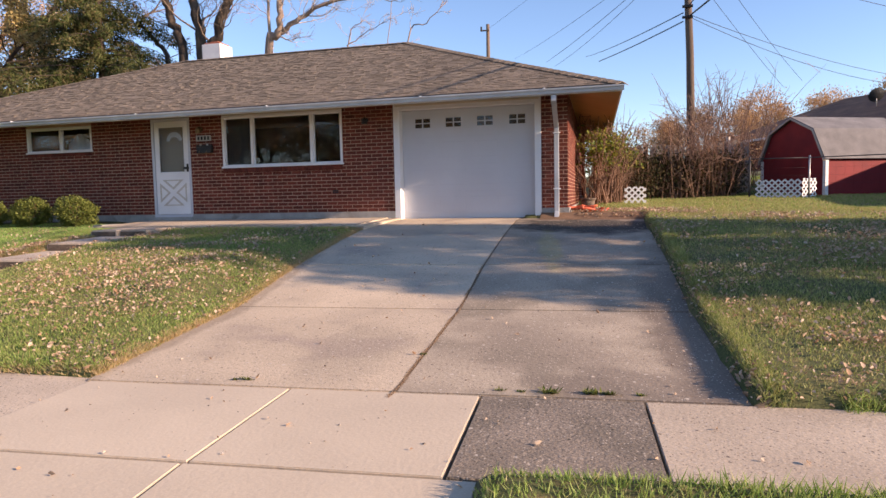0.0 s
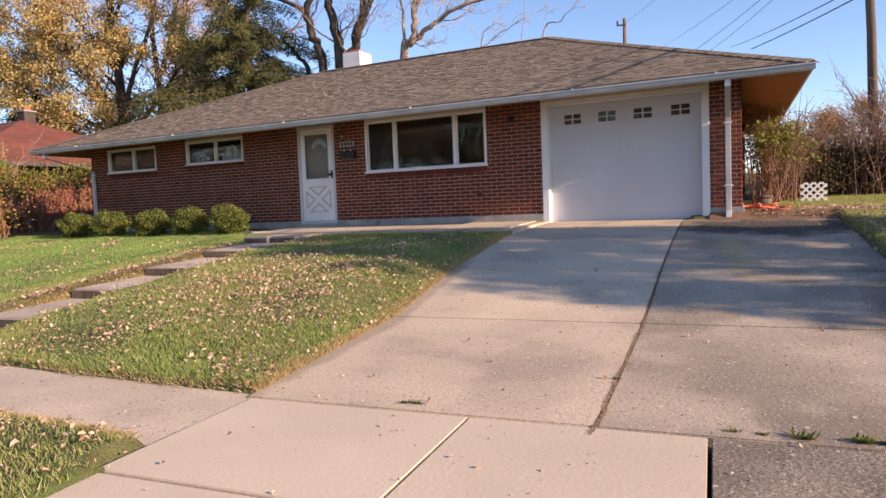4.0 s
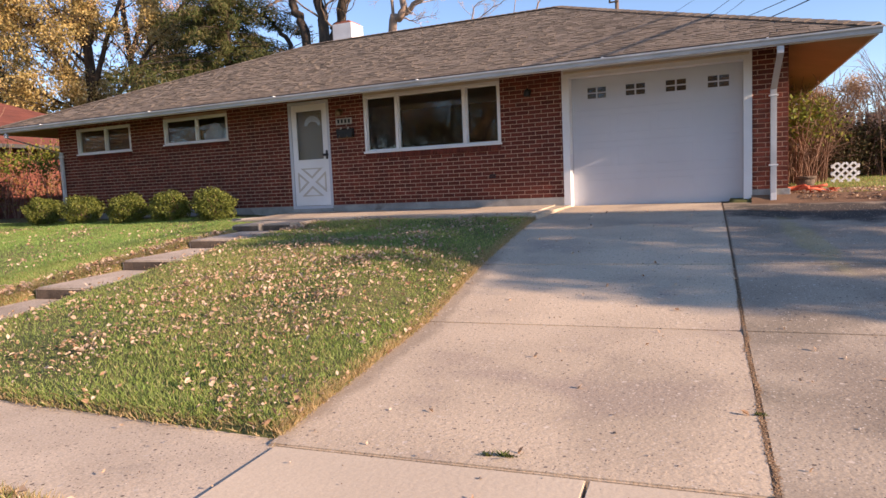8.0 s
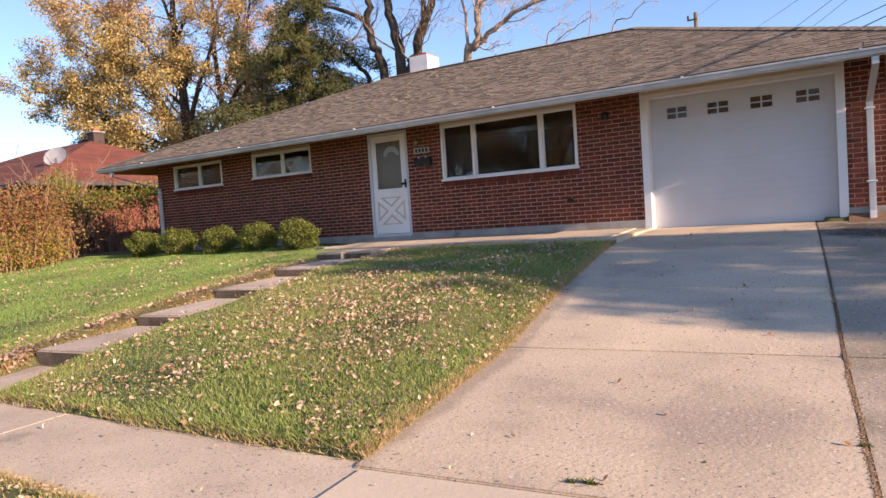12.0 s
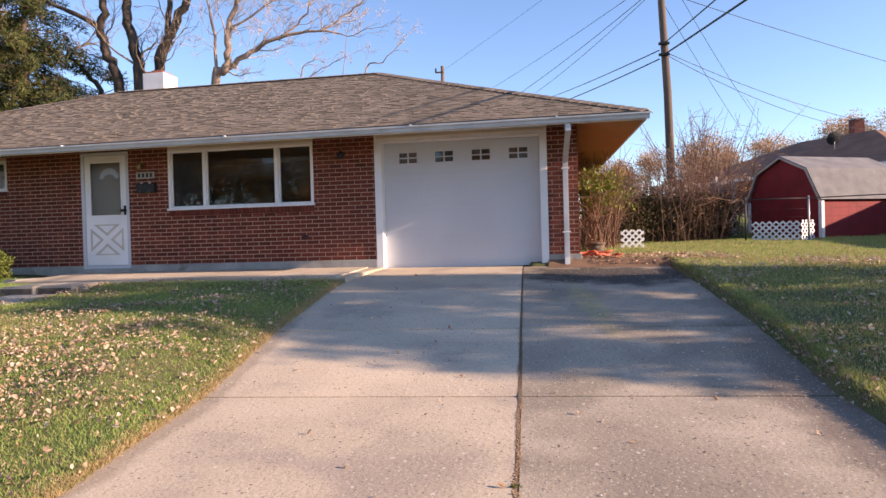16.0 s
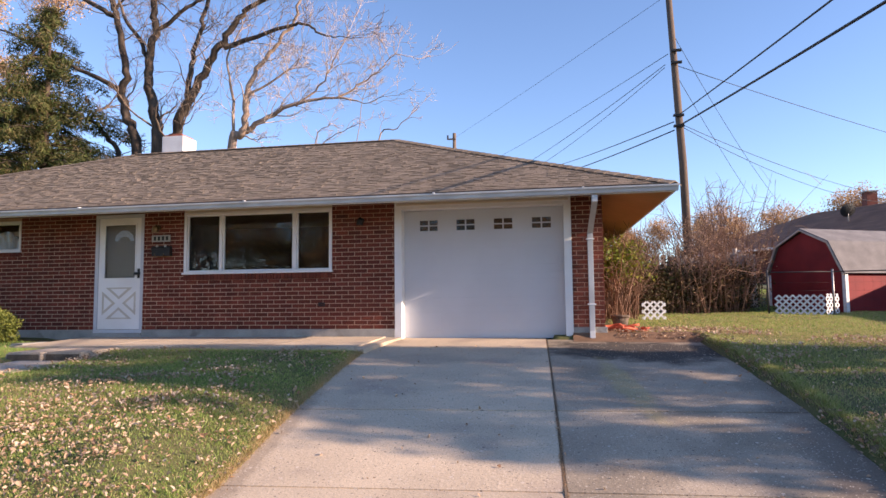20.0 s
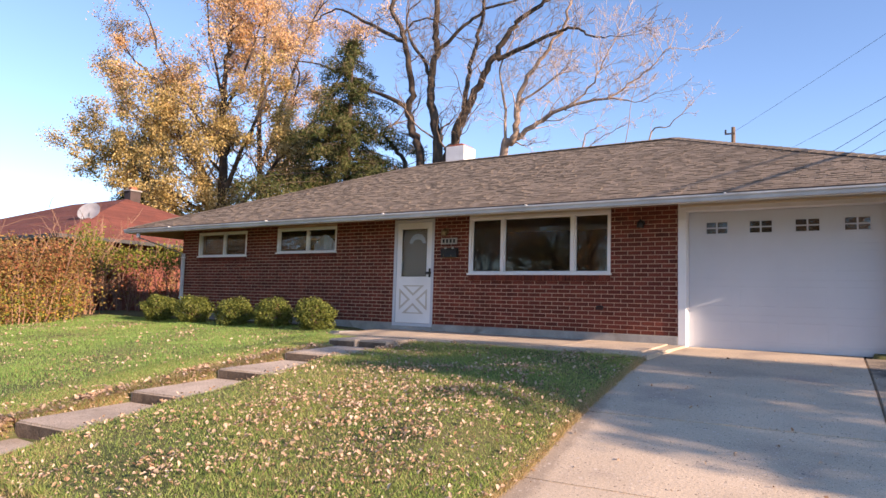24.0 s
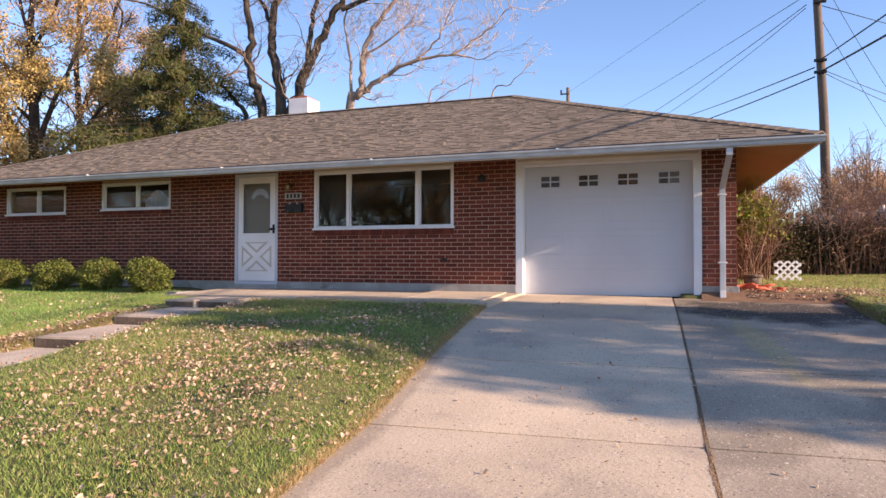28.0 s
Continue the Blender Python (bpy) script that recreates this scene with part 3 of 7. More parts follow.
# stepping slabs from the pavement up to the walk: near-left corner and height of each tread
steps = thing("garden_steps", "worn concrete garden steps set into the lawn", "steps", kind="structure")
STEPS = [(-4.47, -8.86, -0.93), (-4.56, -7.95, -0.70), (-4.65, -6.66, -0.535), (-4.74, -5.36, -0.37), (-4.83, -4.06, -0.21)]
for k, (x, y, z) in enumerate(STEPS):
    run = 1.28 if k else 0.92
    part("tread", slab([(x, y), (x + 0.98, y + 0.07), (x + 0.98 - 0.09, y + run + 0.07), (x - 0.09, y + run)], lambda px, py, y=y, z=z, k=k: z + (0.03 if k else 0.07) * (py - y), 0.19, 0.018), STEP_STONE, steps)
    # riser faces: a brown that joins the stain with the shade on the face
    part("riser", slab([(x + 0.02, y - 0.004), (x + 0.96, y + 0.063), (x + 0.96, y + 0.08), (x + 0.02, y + 0.012)], lambda px, py, z=z: z - 0.02, 0.165, 0.0), RISER, steps, "riser face dark with stain and painted shade")
for x0, x1, y0 in [(-5.10, -4.56, -2.80), (-4.54, -3.98, -2.70)]:
    part("step_block", slab([(x0, y0), (x1, y0 + 0.04), (x1, -1.78), (x0, -1.78)], lambda x, y: -0.045 + 0.012 * (y + 1.8), 0.26, 0.02), STEP_STONE, steps, "cracked concrete block")
    part("riser", slab([(x0 + 0.02, y0 - 0.004), (x1 - 0.02, y0 + 0.036), (x1 - 0.02, y0 + 0.05), (x0 + 0.02, y0 + 0.01)], lambda x, y: -0.085, 0.2, 0.0), RISER, steps, "riser face dark with stain and painted shade")
part("step_block", slab([(-6.3, -1.5), (-5.98, -1.55), (-5.98, -0.9), (-6.25, -0.85)], lambda x, y: -0.01, 0.2, 0.03), FOOTING, steps)

# ---- the brick house ----
XL, XR, YB, TOP = -13.06, 3.54, 9.5, 2.47
EX0, EX1, EY0, EY1, EZ = -14.12, 4.56, -0.98, 10.48, 2.335     # the eaves
RISE = 4.68 - EZ
HALF = (EY1 - EY0) / 2
RY = EY0 + HALF
house = thing("house", "low red brick ranch house with a hipped shingle roof", "house")
# openings of the front: x0, x1, z0, z1
OPEN = [(-12.38, -10.52, 1.62, 2.27), (-9.43, -7.53, 1.67, 2.28), (-5.88, -4.86, 0.16, 2.36), (-4.03, -1.15, 1.17, 2.36), (0.0, 3.03, -0.2, 2.36)]
F = 0.1588                                                     # top of the footing


def front_wall():
    """The mortar bed behind the bricks, 0.2 thick, with its openings cut through."""
    xs = sorted({XL + 0.012, XR - 0.012, *(v for o in OPEN for v in o[:2])})
    zs = sorted({F, TOP, *(v for o in OPEN for v in o[2:] if F < v < TOP)})
    bm = bmesh.new()
    for x0, x1 in zip(xs, xs[1:]):
        for z0, z1 in zip(zs, zs[1:]):
            cx, cz = (x0 + x1) / 2, (z0 + z1) / 2
            if not any(o[0] < cx < o[1] and o[2] < cz < o[3] for o in OPEN):
                box(bm, x0, x1, 0.006, 0.22, z0, z1)
    bmesh.ops.remove_doubles(bm, verts=bm.verts, dist=0.0005)
    return bm


wall_front = part("wall", front_wall(), MORTAR, house, "red brick front wall with pale mortar joints")
sidebm = bmesh.new()
box(sidebm, XR - 0.21, XR - 0.006, 0.22, YB, F, TOP)
wall_side = part("wall", sidebm, MORTAR, house, "sunlit red brick side wall")
part("wall", boxed(XL + 0.012, XL + 0.2, 0.22, YB, F, TOP), BRICK, house)
part("wall", boxed(XL + 0.2, XR - 0.21, YB - 0.2, YB, F, TOP), BRICK, house)
foot = bmesh.new()
box(foot, XL - 0.03, -5.88, -0.025, 0.24, -0.35, F, 0.01)
box(foot, -4.86, 0.0, -0.025, 0.24, -0.35, F, 0.01)
box(foot, 3.03, XR + 0.03, -0.025, 0.24, -0.35, F + 0.02, 0.01)
box(foot, XR - 0.22, XR + 0.03, 0.24, YB, -0.35, F + 0.02, 0.01)
footing = part("footing", foot, FOOTING, house, "stained concrete footing")

# bricks: those by the picture window and the garage are single pieces, the rest are laid as one
BL, BH, BJ = 0.2205, 0.0630, 0.0122


def brick_mesh(name, length, mat, depth=0.05):
    bm = boxed(0, length, 0, depth, 0, BH)
    bmesh.ops.bevel(bm, geom=[e for e in bm.edges if all(v.co.y < 0.01 for v in e.verts)], offset=0.003, segments=1, affect="EDGES")
    me = bpy.data.meshes.new(name)
    bm.to_mesh(me)
    bm.free()
    me.materials.append(mat)
    return me


brick_full, brick_half = brick_mesh("brick", BL, BRICK), brick_mesh("brick", BL / 2 - BJ / 2, BRICK)
laid_v, laid_f = [], []
single = 0
n_course = int((TOP - F) / (BH + BJ)) + 1


def lay(x0, x1, y, z, along="x"):
    """One brick of the joined lot, chamfered by a smaller front face."""
    c, dz = 0.003, BH
    j = rng.uniform(-0.0025, 0.0025)
    base = len(laid_v)
    if along == "x":
        q = [(x0, y + c + j, z), (x1, y + c + j, z), (x1, y + c + j, z + dz), (x0, y + c + j, z + dz)]
        r = [(x0 + c, y + j, z + c), (x1 - c, y + j, z + c), (x1 - c, y + j, z + dz - c), (x0 + c, y + j, z + dz - c)]
        back = [(a, y + 0.04, b) for a, _, b in q]
    else:
        q = [(y - c + j, x0, z), (y - c + j, x1, z), (y - c + j, x1, z + dz), (y - c + j, x0, z + dz)]
        r = [(y + j, x0 + c, z + c), (y + j, x1 - c, z + c), (y + j, x1 - c, z + dz - c), (y + j, x0 + c, z + dz - c)]
        back = [(y - 0.04, b, d) for _, b, d in q]
    laid_v.extend(back + q + r)
    for a, b in ((0, 4), (4, 8)):
        for k in range(4):
            laid_f.append((base + a + k, base + a + (k + 1) % 4, base + b + (k + 1) % 4, base + b + k))
    laid_f.append((base + 8, base + 9, base + 10, base + 11))


singles = []
for c in range(n_course):
    z = F + 0.004 + c * (BH + BJ)
    if z + BH > TOP:
        break
    x = XL + (0 if c % 2 else -(BL + BJ) / 2)
    while x < XR - 0.01:
        a, b = max(x, XL), min(x + BL, XR)
        x += BL + BJ
        spans = [(a, b)]
        for o in OPEN:
            low, high = o[2], o[3]
            if o[0] == -4.03:
                low -= 0.113                                     # the sill course
            if o[0] < -7:
                low -= 0.112 if o[0] < -10 else 0.087
            if z + BH > low + 0.005 and z < high - 0.01:
                cut = []
                for s, e in spans:
                    if e <= o[0] + 0.002 or s >= o[1] - 0.002:
                        cut.append((s, e))
                    else:
                        if s < o[0] - 0.012:
                            cut.append((s, o[0]))
                        if e > o[1] + 0.012:
                            cut.append((o[1], e))
                spans = cut
        for s, e in spans:
            if e - s < 0.012:
                continue
            near = -2.6 < s < 0.0 and z < 1.75
            if near and single < 300 and (abs(e - s - BL) < 1e-6 or abs(e - s - BL / 2) < 0.012):
                singles.append((brick_full if abs(e - s - BL) < 1e-6 else brick_half, s, z))
                single += 1
            else:
                lay(s, e, 0.0, z)
    y = 0.104 if c % 2 else 0.0
    while y < YB:
        lay(y, min(y + BL, YB), XR, z, "y")
        y += BL + BJ
# sill courses of bricks on edge
for o, h in ((OPEN[3], 0.112), (OPEN[0], 0.111), (OPEN[1], 0.086)):
    n = int((o[1] - o[0]) / 0.068)
    w = (o[1] - o[0]) / n
    for k in range(n):
        x0 = o[0] + k * w
        base = len(laid_v)
        c, z0, z1, yy = 0.003, o[2] - h, o[2] - 0.004, -0.018 + rng.uniform(-0.003, 0.003)
        q = [(x0 + 0.004, yy + c, z0), (x0 + w - 0.004, yy + c, z0), (x0 + w - 0.004, yy + c, z1), (x0 + 0.004, yy + c, z1)]
        r = [(x0 + 0.007, yy, z0 + c), (x0 + w - 0.007, yy, z0 + c), (x0 + w - 0.007, yy, z1 - c), (x0 + 0.007, yy, z1 - c)]
        laid_v.extend([(a, 0.04, b) for a, _, b in q] + q + r)
        for a, b in ((0, 4), (4, 8)):
            for m in range(4):
                laid_f.append((base + a + m, base + a + (m + 1) % 4, base + b + (m + 1) % 4, base + b + m))
        laid_f.append((base + 8, base + 9, base + 10, base + 11))
wall_bricks = part("bricks", mesh_of("bricks", laid_v, laid_f, BRICK_ISLE), None, wall_front, kind="stuff")

# the rooms behind: floor, back and ceiling, near-black in place of shade, so that the panes look into depth
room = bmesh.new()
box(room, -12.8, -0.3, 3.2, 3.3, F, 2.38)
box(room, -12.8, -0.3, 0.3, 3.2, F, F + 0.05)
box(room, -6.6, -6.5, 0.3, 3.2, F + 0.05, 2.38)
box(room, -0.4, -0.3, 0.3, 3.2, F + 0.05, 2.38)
part("room_lining", room, UNLIT_ROOM, house, "near-black lining for the unlit room behind the panes")
ceil_bm = boxed(XL + 0.2, XR - 0.22, 0.22, YB - 0.2, 2.45, 2.47)
part("ceiling", ceil_bm, CREAM, house)

# roof: deck, shingles, hips, ridge, fascia, soffit and gutter
SLOPE = RISE / HALF


A, B, C, D = (EX0, EY0, EZ), (EX1, EY0, EZ), (EX1, EY1, EZ), (EX0, EY1, EZ)
R0, R1 = (EX0 + HALF, RY, EZ + RISE), (EX1 - HALF, RY, EZ + RISE)
deck_v = [A, B, C, D, R0, R1]
deck_f = [(0, 1, 5, 4), (1, 2, 5), (2, 3, 4, 5), (3, 0, 4)]
low_v = [(x, y, z - 0.05) for x, y, z in deck_v]
roof = part("roof", mesh_of("roof", deck_v + low_v, deck_f + [(7, 6, 10, 11), (8, 7, 11), (9, 8, 11, 10), (6, 9, 10)] + [(0, 6, 7, 1), (1, 7, 8, 2), (2, 8, 9, 3), (3, 9, 6, 0)], UNDERLAY), None, house, "hipped roof of weathered grey-brown shingles")



def askew(me, y0=EY0, lean=0.040):
    """The garage side of the house leans in plan: its far end lies nearer the middle than its front."""
    co = np.empty(len(me.vertices) * 3, np.float32)
    me.vertices.foreach_get("co", co)
    co = co.reshape(-1, 3)
    co[:, 0] -= np.clip((co[:, 0] + 1.2) / 5.7, 0, 1) * lean * np.maximum(co[:, 1] - y0, 0)
    me.vertices.foreach_set("co", co.ravel())
    me.update()
    return me


askew(roof.data)
for ob in (wall_side, wall_bricks, footing):
    askew(ob.data, 0.1)
sh_v, sh_f = [], []
LEN = math.hypot(HALF, RISE)
COURSES = 47
shingle_single = []


def tab(p00, p10, p11, p01, n, thick):
    """One tab: lower edge p00-p10 lifted by its thickness, upper edge tucked in."""
    base = len(sh_v)
    up, tuck = n * thick, n * 0.004
    sh_v.extend([p00 + up, p10 + up, p11 + tuck, p01 + tuck, p00 + n * 0.001, p10 + n * 0.001])
    sh_f.extend([(base, base + 1, base + 2, base + 3), (base + 4, base + 5, base + 1, base), (base + 5, base + 2, base + 1), (base + 4, base, base + 3)])


def shingle_plane(origin, along, up_h, width_at, count_from=0):
    """Shingle one plane. origin: the eave's middle reference; width_at(k): the run along the eave at depth k*HALF."""
    n = along.cross(up_h + Vector((0, 0, SLOPE))).normalized()
    if n.z < 0:
        n = -n
    for c in range(COURSES):
        d0, d1 = c / COURSES * HALF, (c + 1.15) / COURSES * HALF
        lo, hi = width_at(d0)
        lo1, hi1 = width_at(min(d1, HALF))
        x = lo + (-0.33 * rng.random())
        while x < hi:
            w = rng.choice([0.08, 0.12, 0.16, 0.21])
            a, b = max(x, lo), min(x + w - 0.006, hi)
            x += w
            if b - a < 0.02:
                continue
            a1, b1 = min(max(a, lo1), hi1), max(min(b, hi1), lo1)
            if b1 < a1:
                a1 = b1 = (a1 + b1) / 2
            base = lambda s, d: origin + along * s + up_h * d + Vector((0, 0, SLOPE * d))
            corners = (base(a, d0 - 0.006), base(b, d0 - 0.006), base(b1, d1), base(a1, d1))
            thick = rng.choice([0.006, 0.011, 0.016])
            if along.x > 0.5 and up_h.y > 0 and c < 8 and -1.2 < a < 4.5 and len(shingle_single) < 300:
                shingle_single.append((*corners, n, thick))
            else:
                tab(*corners, n, thick)


shingle_plane(Vector((0, EY0, EZ)), Vector((1, 0, 0)), Vector((0, 1, 0)), lambda d: (EX0 + d, EX1 - d))
shingle_plane(Vector((EX1, 0, EZ)), Vector((0, 1, 0)), Vector((-1, 0, 0)), lambda d: (EY0 + d, EY1 - d))
shingle_plane(Vector((EX0, 0, EZ)), Vector((0, 1, 0)), Vector((1, 0, 0)), lambda d: (EY0 + d, EY1 - d))
shingle_plane(Vector((0, EY1, EZ)), Vector((1, 0, 0)), Vector((0, -1, 0)), lambda d: (EX0 + d, EX1 - d))
part("shingles", askew(mesh_of("shingles", sh_v, sh_f, SHINGLE)), None, roof, kind="stuff")
for p00, p10, p11, p01, n, thick in shingle_single:
    q = [p00 + n * thick, p10 + n * thick, p11 + n * 0.004, p01 + n * 0.004, p00 + n * 0.001, p10 + n * 0.001]
    me = mesh_of("shingle", [v - p00 for v in q], [(0, 1, 2, 3), (4, 5, 1, 0), (5, 2, 1), (4, 0, 3)], SHINGLE_ONE)
    ob = new("shingle", me)
    ob.parent = roof
    ob.matrix_basis = Matrix.Translation(p00)


def cap_line(p, q, n):
    """Ridge and hip caps: short overlapping folded pieces."""
    p, q = Vector(p), Vector(q)
    d = (q - p).normalized()
    side = d.cross(Vector((0, 0, 1))).normalized()
    vs, fs = [], []
    for k in range(n):
        a, b = p.lerp(q, k / n), p.lerp(q, (k + 1.2) / n if k < n - 1 else 1)
        base = len(vs)
        lift = 0.03
        for c, h in ((a, lift + 0.012), (b, lift)):
            vs += [c + side * 0.15 + Vector((0, 0, h - 0.055)), c + Vector((0, 0, h)), c - side * 0.15 + Vector((0, 0, h - 0.055))]
        vs += [a + side * 0.15 + Vector((0, 0, lift - 0.06)), a + Vector((0, 0, lift - 0.005)), a - side * 0.15 + Vector((0, 0, lift - 0.06))]
        fs += [(base, base + 3, base + 4, base + 1), (base + 1, base + 4, base + 5, base + 2), (base, base + 1, base + 7, base + 6), (base + 1, base + 2, base + 8, base + 7)]
    return mesh_of("ridge_cap", vs, fs, SHINGLE)


part("ridge_cap", cap_line(R0, R1, 44), None, roof, kind="stuff")
for e, r in ((A, R0), (B, R1), (C, R1), (D, R0)):
    part("hip_cap", askew(cap_line(e, r, 40)), None, roof, kind="stuff")
part("drip_edge", boxed(EX0 - 0.02, EX1 + 0.02, EY0 - 0.022, EY0 - 0.004, EZ - 0.035, EZ + 0.012), UNDERLAY, roof)

soff = bmesh.new()
low_z, high_z, in_ = EZ - 0.118, 2.455, 0.03
ring_a = [soff.verts.new((x, y, low_z)) for x, y in ((EX0 + in_, EY0 + in_), (EX1 - in_, EY0 + in_), (EX1 - in_, EY1 - in_), (EX0 + in_, EY1 - in_))]
ring_b = [soff.verts.new((x, y, high_z)) for x, y in ((XL - 0.0, -0.0), (XR, -0.0), (XR, YB), (XL, YB))]
for k in range(4):
    soff.faces.new((ring_a[k], ring_b[k], ring_b[(k + 1) % 4], ring_a[(k + 1) % 4]))
bmesh.ops.solidify(soff, geom=soff.faces, thickness=-0.012)
askew(part("soffit", soff, SOFFIT, house, "warm tan painted soffit boards").data)
fas = bmesh.new()
box(fas, EX0, EX1, EY0, EY0 + 0.03, EZ - 0.125, EZ - 0.03)
box(fas, EX1 - 0.03, EX1, EY0 + 0.03, EY1, EZ - 0.125, EZ - 0.01)
box(fas, EX0, EX0 + 0.03, EY0 + 0.03, EY1, EZ - 0.125, EZ - 0.01)
askew(part("fascia", fas, WHITE, house, "white painted fascia board").data)


def gutter_bm(x0, x1, y, z):
    """An open K-style trough hung before the fascia."""
    prof = [(0.0, 0.0), (0.0, -0.09), (-0.07, -0.09), (-0.085, -0.045), (-0.11, -0.022), (-0.11, 0.0), (-0.10, 0.0), (-0.10, -0.018), (-0.077, -0.04), (-0.063, -0.082), (-0.01, -0.082), (-0.01, 0.0)]
    bm = bmesh.new()
    a = [bm.verts.new((x0, y + p, z + q)) for p, q in prof]
    b = [bm.verts.new((x1, y + p, z + q)) for p, q in prof]
    for i in range(len(prof)):
        j = (i + 1) % len(prof)
        bm.faces.new((a[i], b[i], b[j], a[j]))
    for vs in (a, b):
        bm.faces.new(vs[:7])
    bmesh.ops.recalc_face_normals(bm, faces=bm.faces)
    return bm


gutter = part("gutter", gutter_bm(EX0 - 0.02, EX1 + 0.03, EY0 - 0.002, EZ - 0.025), GUTTER, house, "pale metal gutter along the eave")
for x in (-12.2, -8.7, -5.4, -2.3, 0.9, 3.2):
    part("strap", boxed(x, x + 0.03, EY0 - 0.125, EY0, EZ - 0.028, EZ - 0.012, bevel=0.003), WHITE, gutter)


def downspout(x, x_top, y_wall, z_bottom, y_top=EY0 + 0.02):
    """A flat downpipe: out of the gutter, back to the wall by two bends, then down."""
    bm = bmesh.new()
    w, d = 0.045, 0.032
    path = [(x_top, y_top - 0.06, EZ - 0.14), (x_top, y_top - 0.06, EZ - 0.24), (x, y_wall, EZ - 0.62), (x, y_wall, z_bottom + 0.12), (x, y_wall - 0.05, z_bottom)]
    rings = []
    for p in path:
        rings.append([bm.verts.new((p[0] + a * w, p[1] + b * d, p[2])) for a, b in ((-1, -1), (1, -1), (1, 1), (-1, 1))])
    for r0, r1 in zip(rings, rings[1:]):
        for k in range(4):
            bm.faces.new((r0[k], r0[(k + 1) % 4], r1[(k + 1) % 4], r1[k]))
    bm.faces.new(rings[0])
    bm.faces.new(rings[-1][::-1])
    bmesh.ops.recalc_face_normals(bm, faces=bm.faces)
    bmesh.ops.bevel(bm, geom=[e for e in bm.edges if abs(e.verts[0].co.z - e.verts[1].co.z) > 0.05], offset=0.008, segments=2, affect="EDGES")
    ob = part("downspout", bm, GUTTER, house, "pale painted downspout")
    for z in (1.62, 0.55):
        part("bracket", boxed(x - 0.068, x + 0.068, y_wall - 0.037, y_wall + 0.035, z - 0.011, z + 0.011, bevel=0.004), WHITE, ob)


downspout(3.33, 3.38, -0.06, 0.0)
downspout(-12.94, -13.55, -0.06, 0.05)

chim = part("chimney", boxed(-7.70, -7.08, 4.75, 5.4, 4.3, 5.15, bevel=0.015), CHIMNEY_WHITE, house, "white painted masonry chimney")
part("cap", boxed(-7.64, -7.14, 4.81, 5.34, 5.15, 5.205, bevel=0.01), CLAY, chim, "reddish chimney cap")
part("flue", boxed(-7.52, -7.26, 4.93, 5.22, 5.205, 5.26, bevel=0.01), CLAY, chim)


def window(o, name, mullions, w=0.07, screened=None):
    x0, x1, z0, z1 = o
    win = part(name, frame_bm(x0, x1, z0, z1, w, -0.012, 0.10), WHITE, house, "white framed window in the brick wall")
    edges = [x0 + w] + [m for mm in mullions for m in mm] + [x1 - w]
    for a, b in mullions:
        part("mullion", boxed(a, b, -0.006, 0.095, z0 + w, z1 - w, bevel=0.004), WHITE, win)
    for k in range(0, len(edges), 2):
        a, b = edges[k], edges[k + 1]
        p = part("pane", boxed(a - 0.005, b + 0.005, 0.05, 0.056, z0 + w - 0.005, z1 - w + 0.005), GLASS, win)
        p.visible_shadow = False
        part("sash", frame_bm(a, b, z0 + w, z1 - w, 0.022, 0.03, 0.08, 0.002), WHITE, win)
        if screened and k // 2 in screened:
            part("screen", boxed(a + 0.025, b - 0.025, 0.064, 0.067, z0 + w + 0.02, z1 - w - 0.02), SCREEN, win, "dark insect screen")
    part("sill", boxed(x0 - 0.02, x1 + 0.02, -0.045, 0.03, z0 - 0.004, z0 + 0.03, bevel=0.006), WHITE, win)
    return win


window(OPEN[3][:3] + (2.315,), "picture_window", [(-3.325, -3.265), (-1.895, -1.825)], 0.05, {0})
window(OPEN[0], "window", [(-11.41, -11.37)], 0.045)
window(OPEN[1], "window", [(-8.47, -8.43)], 0.045, {0})
# added slats whose dusky red-brown stands for brick reflected in the panes
blind = thing("window_slats", "dusky slats painting the reflection in the small window", "blind", at=(-11.45, 0.3, 1.95))
for k in range(9):
    part("slat", boxed(-12.34, -10.56, 0.20, 0.215, 1.68 + 0.064 * k, 1.735 + 0.064 * k), PANE_REFLECTION, blind)
drape = thing("curtain", "pale blue curtain gathered behind the small window", "curtain", at=(-8.0, 0.3, 1.9))
dv, df = [], []
for k in range(25):
    x = -8.40 + 0.80 * k / 24
    dv += [(x, 0.20 + 0.02 * math.sin(k * 1.9), 1.70), (x, 0.20 + 0.02 * math.sin(k * 1.9), 1.86 + 0.26 * math.exp(-((x + 8.05) / 0.26) ** 2)), (x, 0.215 + 0.02 * math.sin(k * 1.9), 1.70), (x, 0.215 + 0.02 * math.sin(k * 1.9), 1.86 + 0.26 * math.exp(-((x + 8.05) / 0.26) ** 2))]
for k in range(24):
    a, b = 4 * k, 4 * k + 4
    df += [(a, b, b + 1, a + 1), (a + 2, a + 3, b + 3, b + 2), (a + 1, b + 1, b + 3, a + 3)]
part("cloth", mesh_of("cloth", dv, df, CURTAIN, True), None, drape)
heads = bmesh.new()
box(heads, -4.03, -1.15, 0.0, 0.1, 2.317, 2.36)
part("head_trim", heads, CREAM, house)

# front door: storm door with a tall pane and a crossbuck panel below
dx0, dx1, dz0, dz1 = -5.88, -4.86, 0.16, 2.33
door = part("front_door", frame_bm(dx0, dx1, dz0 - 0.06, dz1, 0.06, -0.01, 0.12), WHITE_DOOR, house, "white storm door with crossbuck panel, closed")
body = bmesh.new()
ax0, ax1, az0, az1 = -5.815, -4.925, 0.165, 2.265
gx0, gx1, gz0, gz1 = -5.70, -5.04, 1.12, 2.14
box(body, ax0, ax1, 0.02, 0.06, az0, gz0, 0.004)
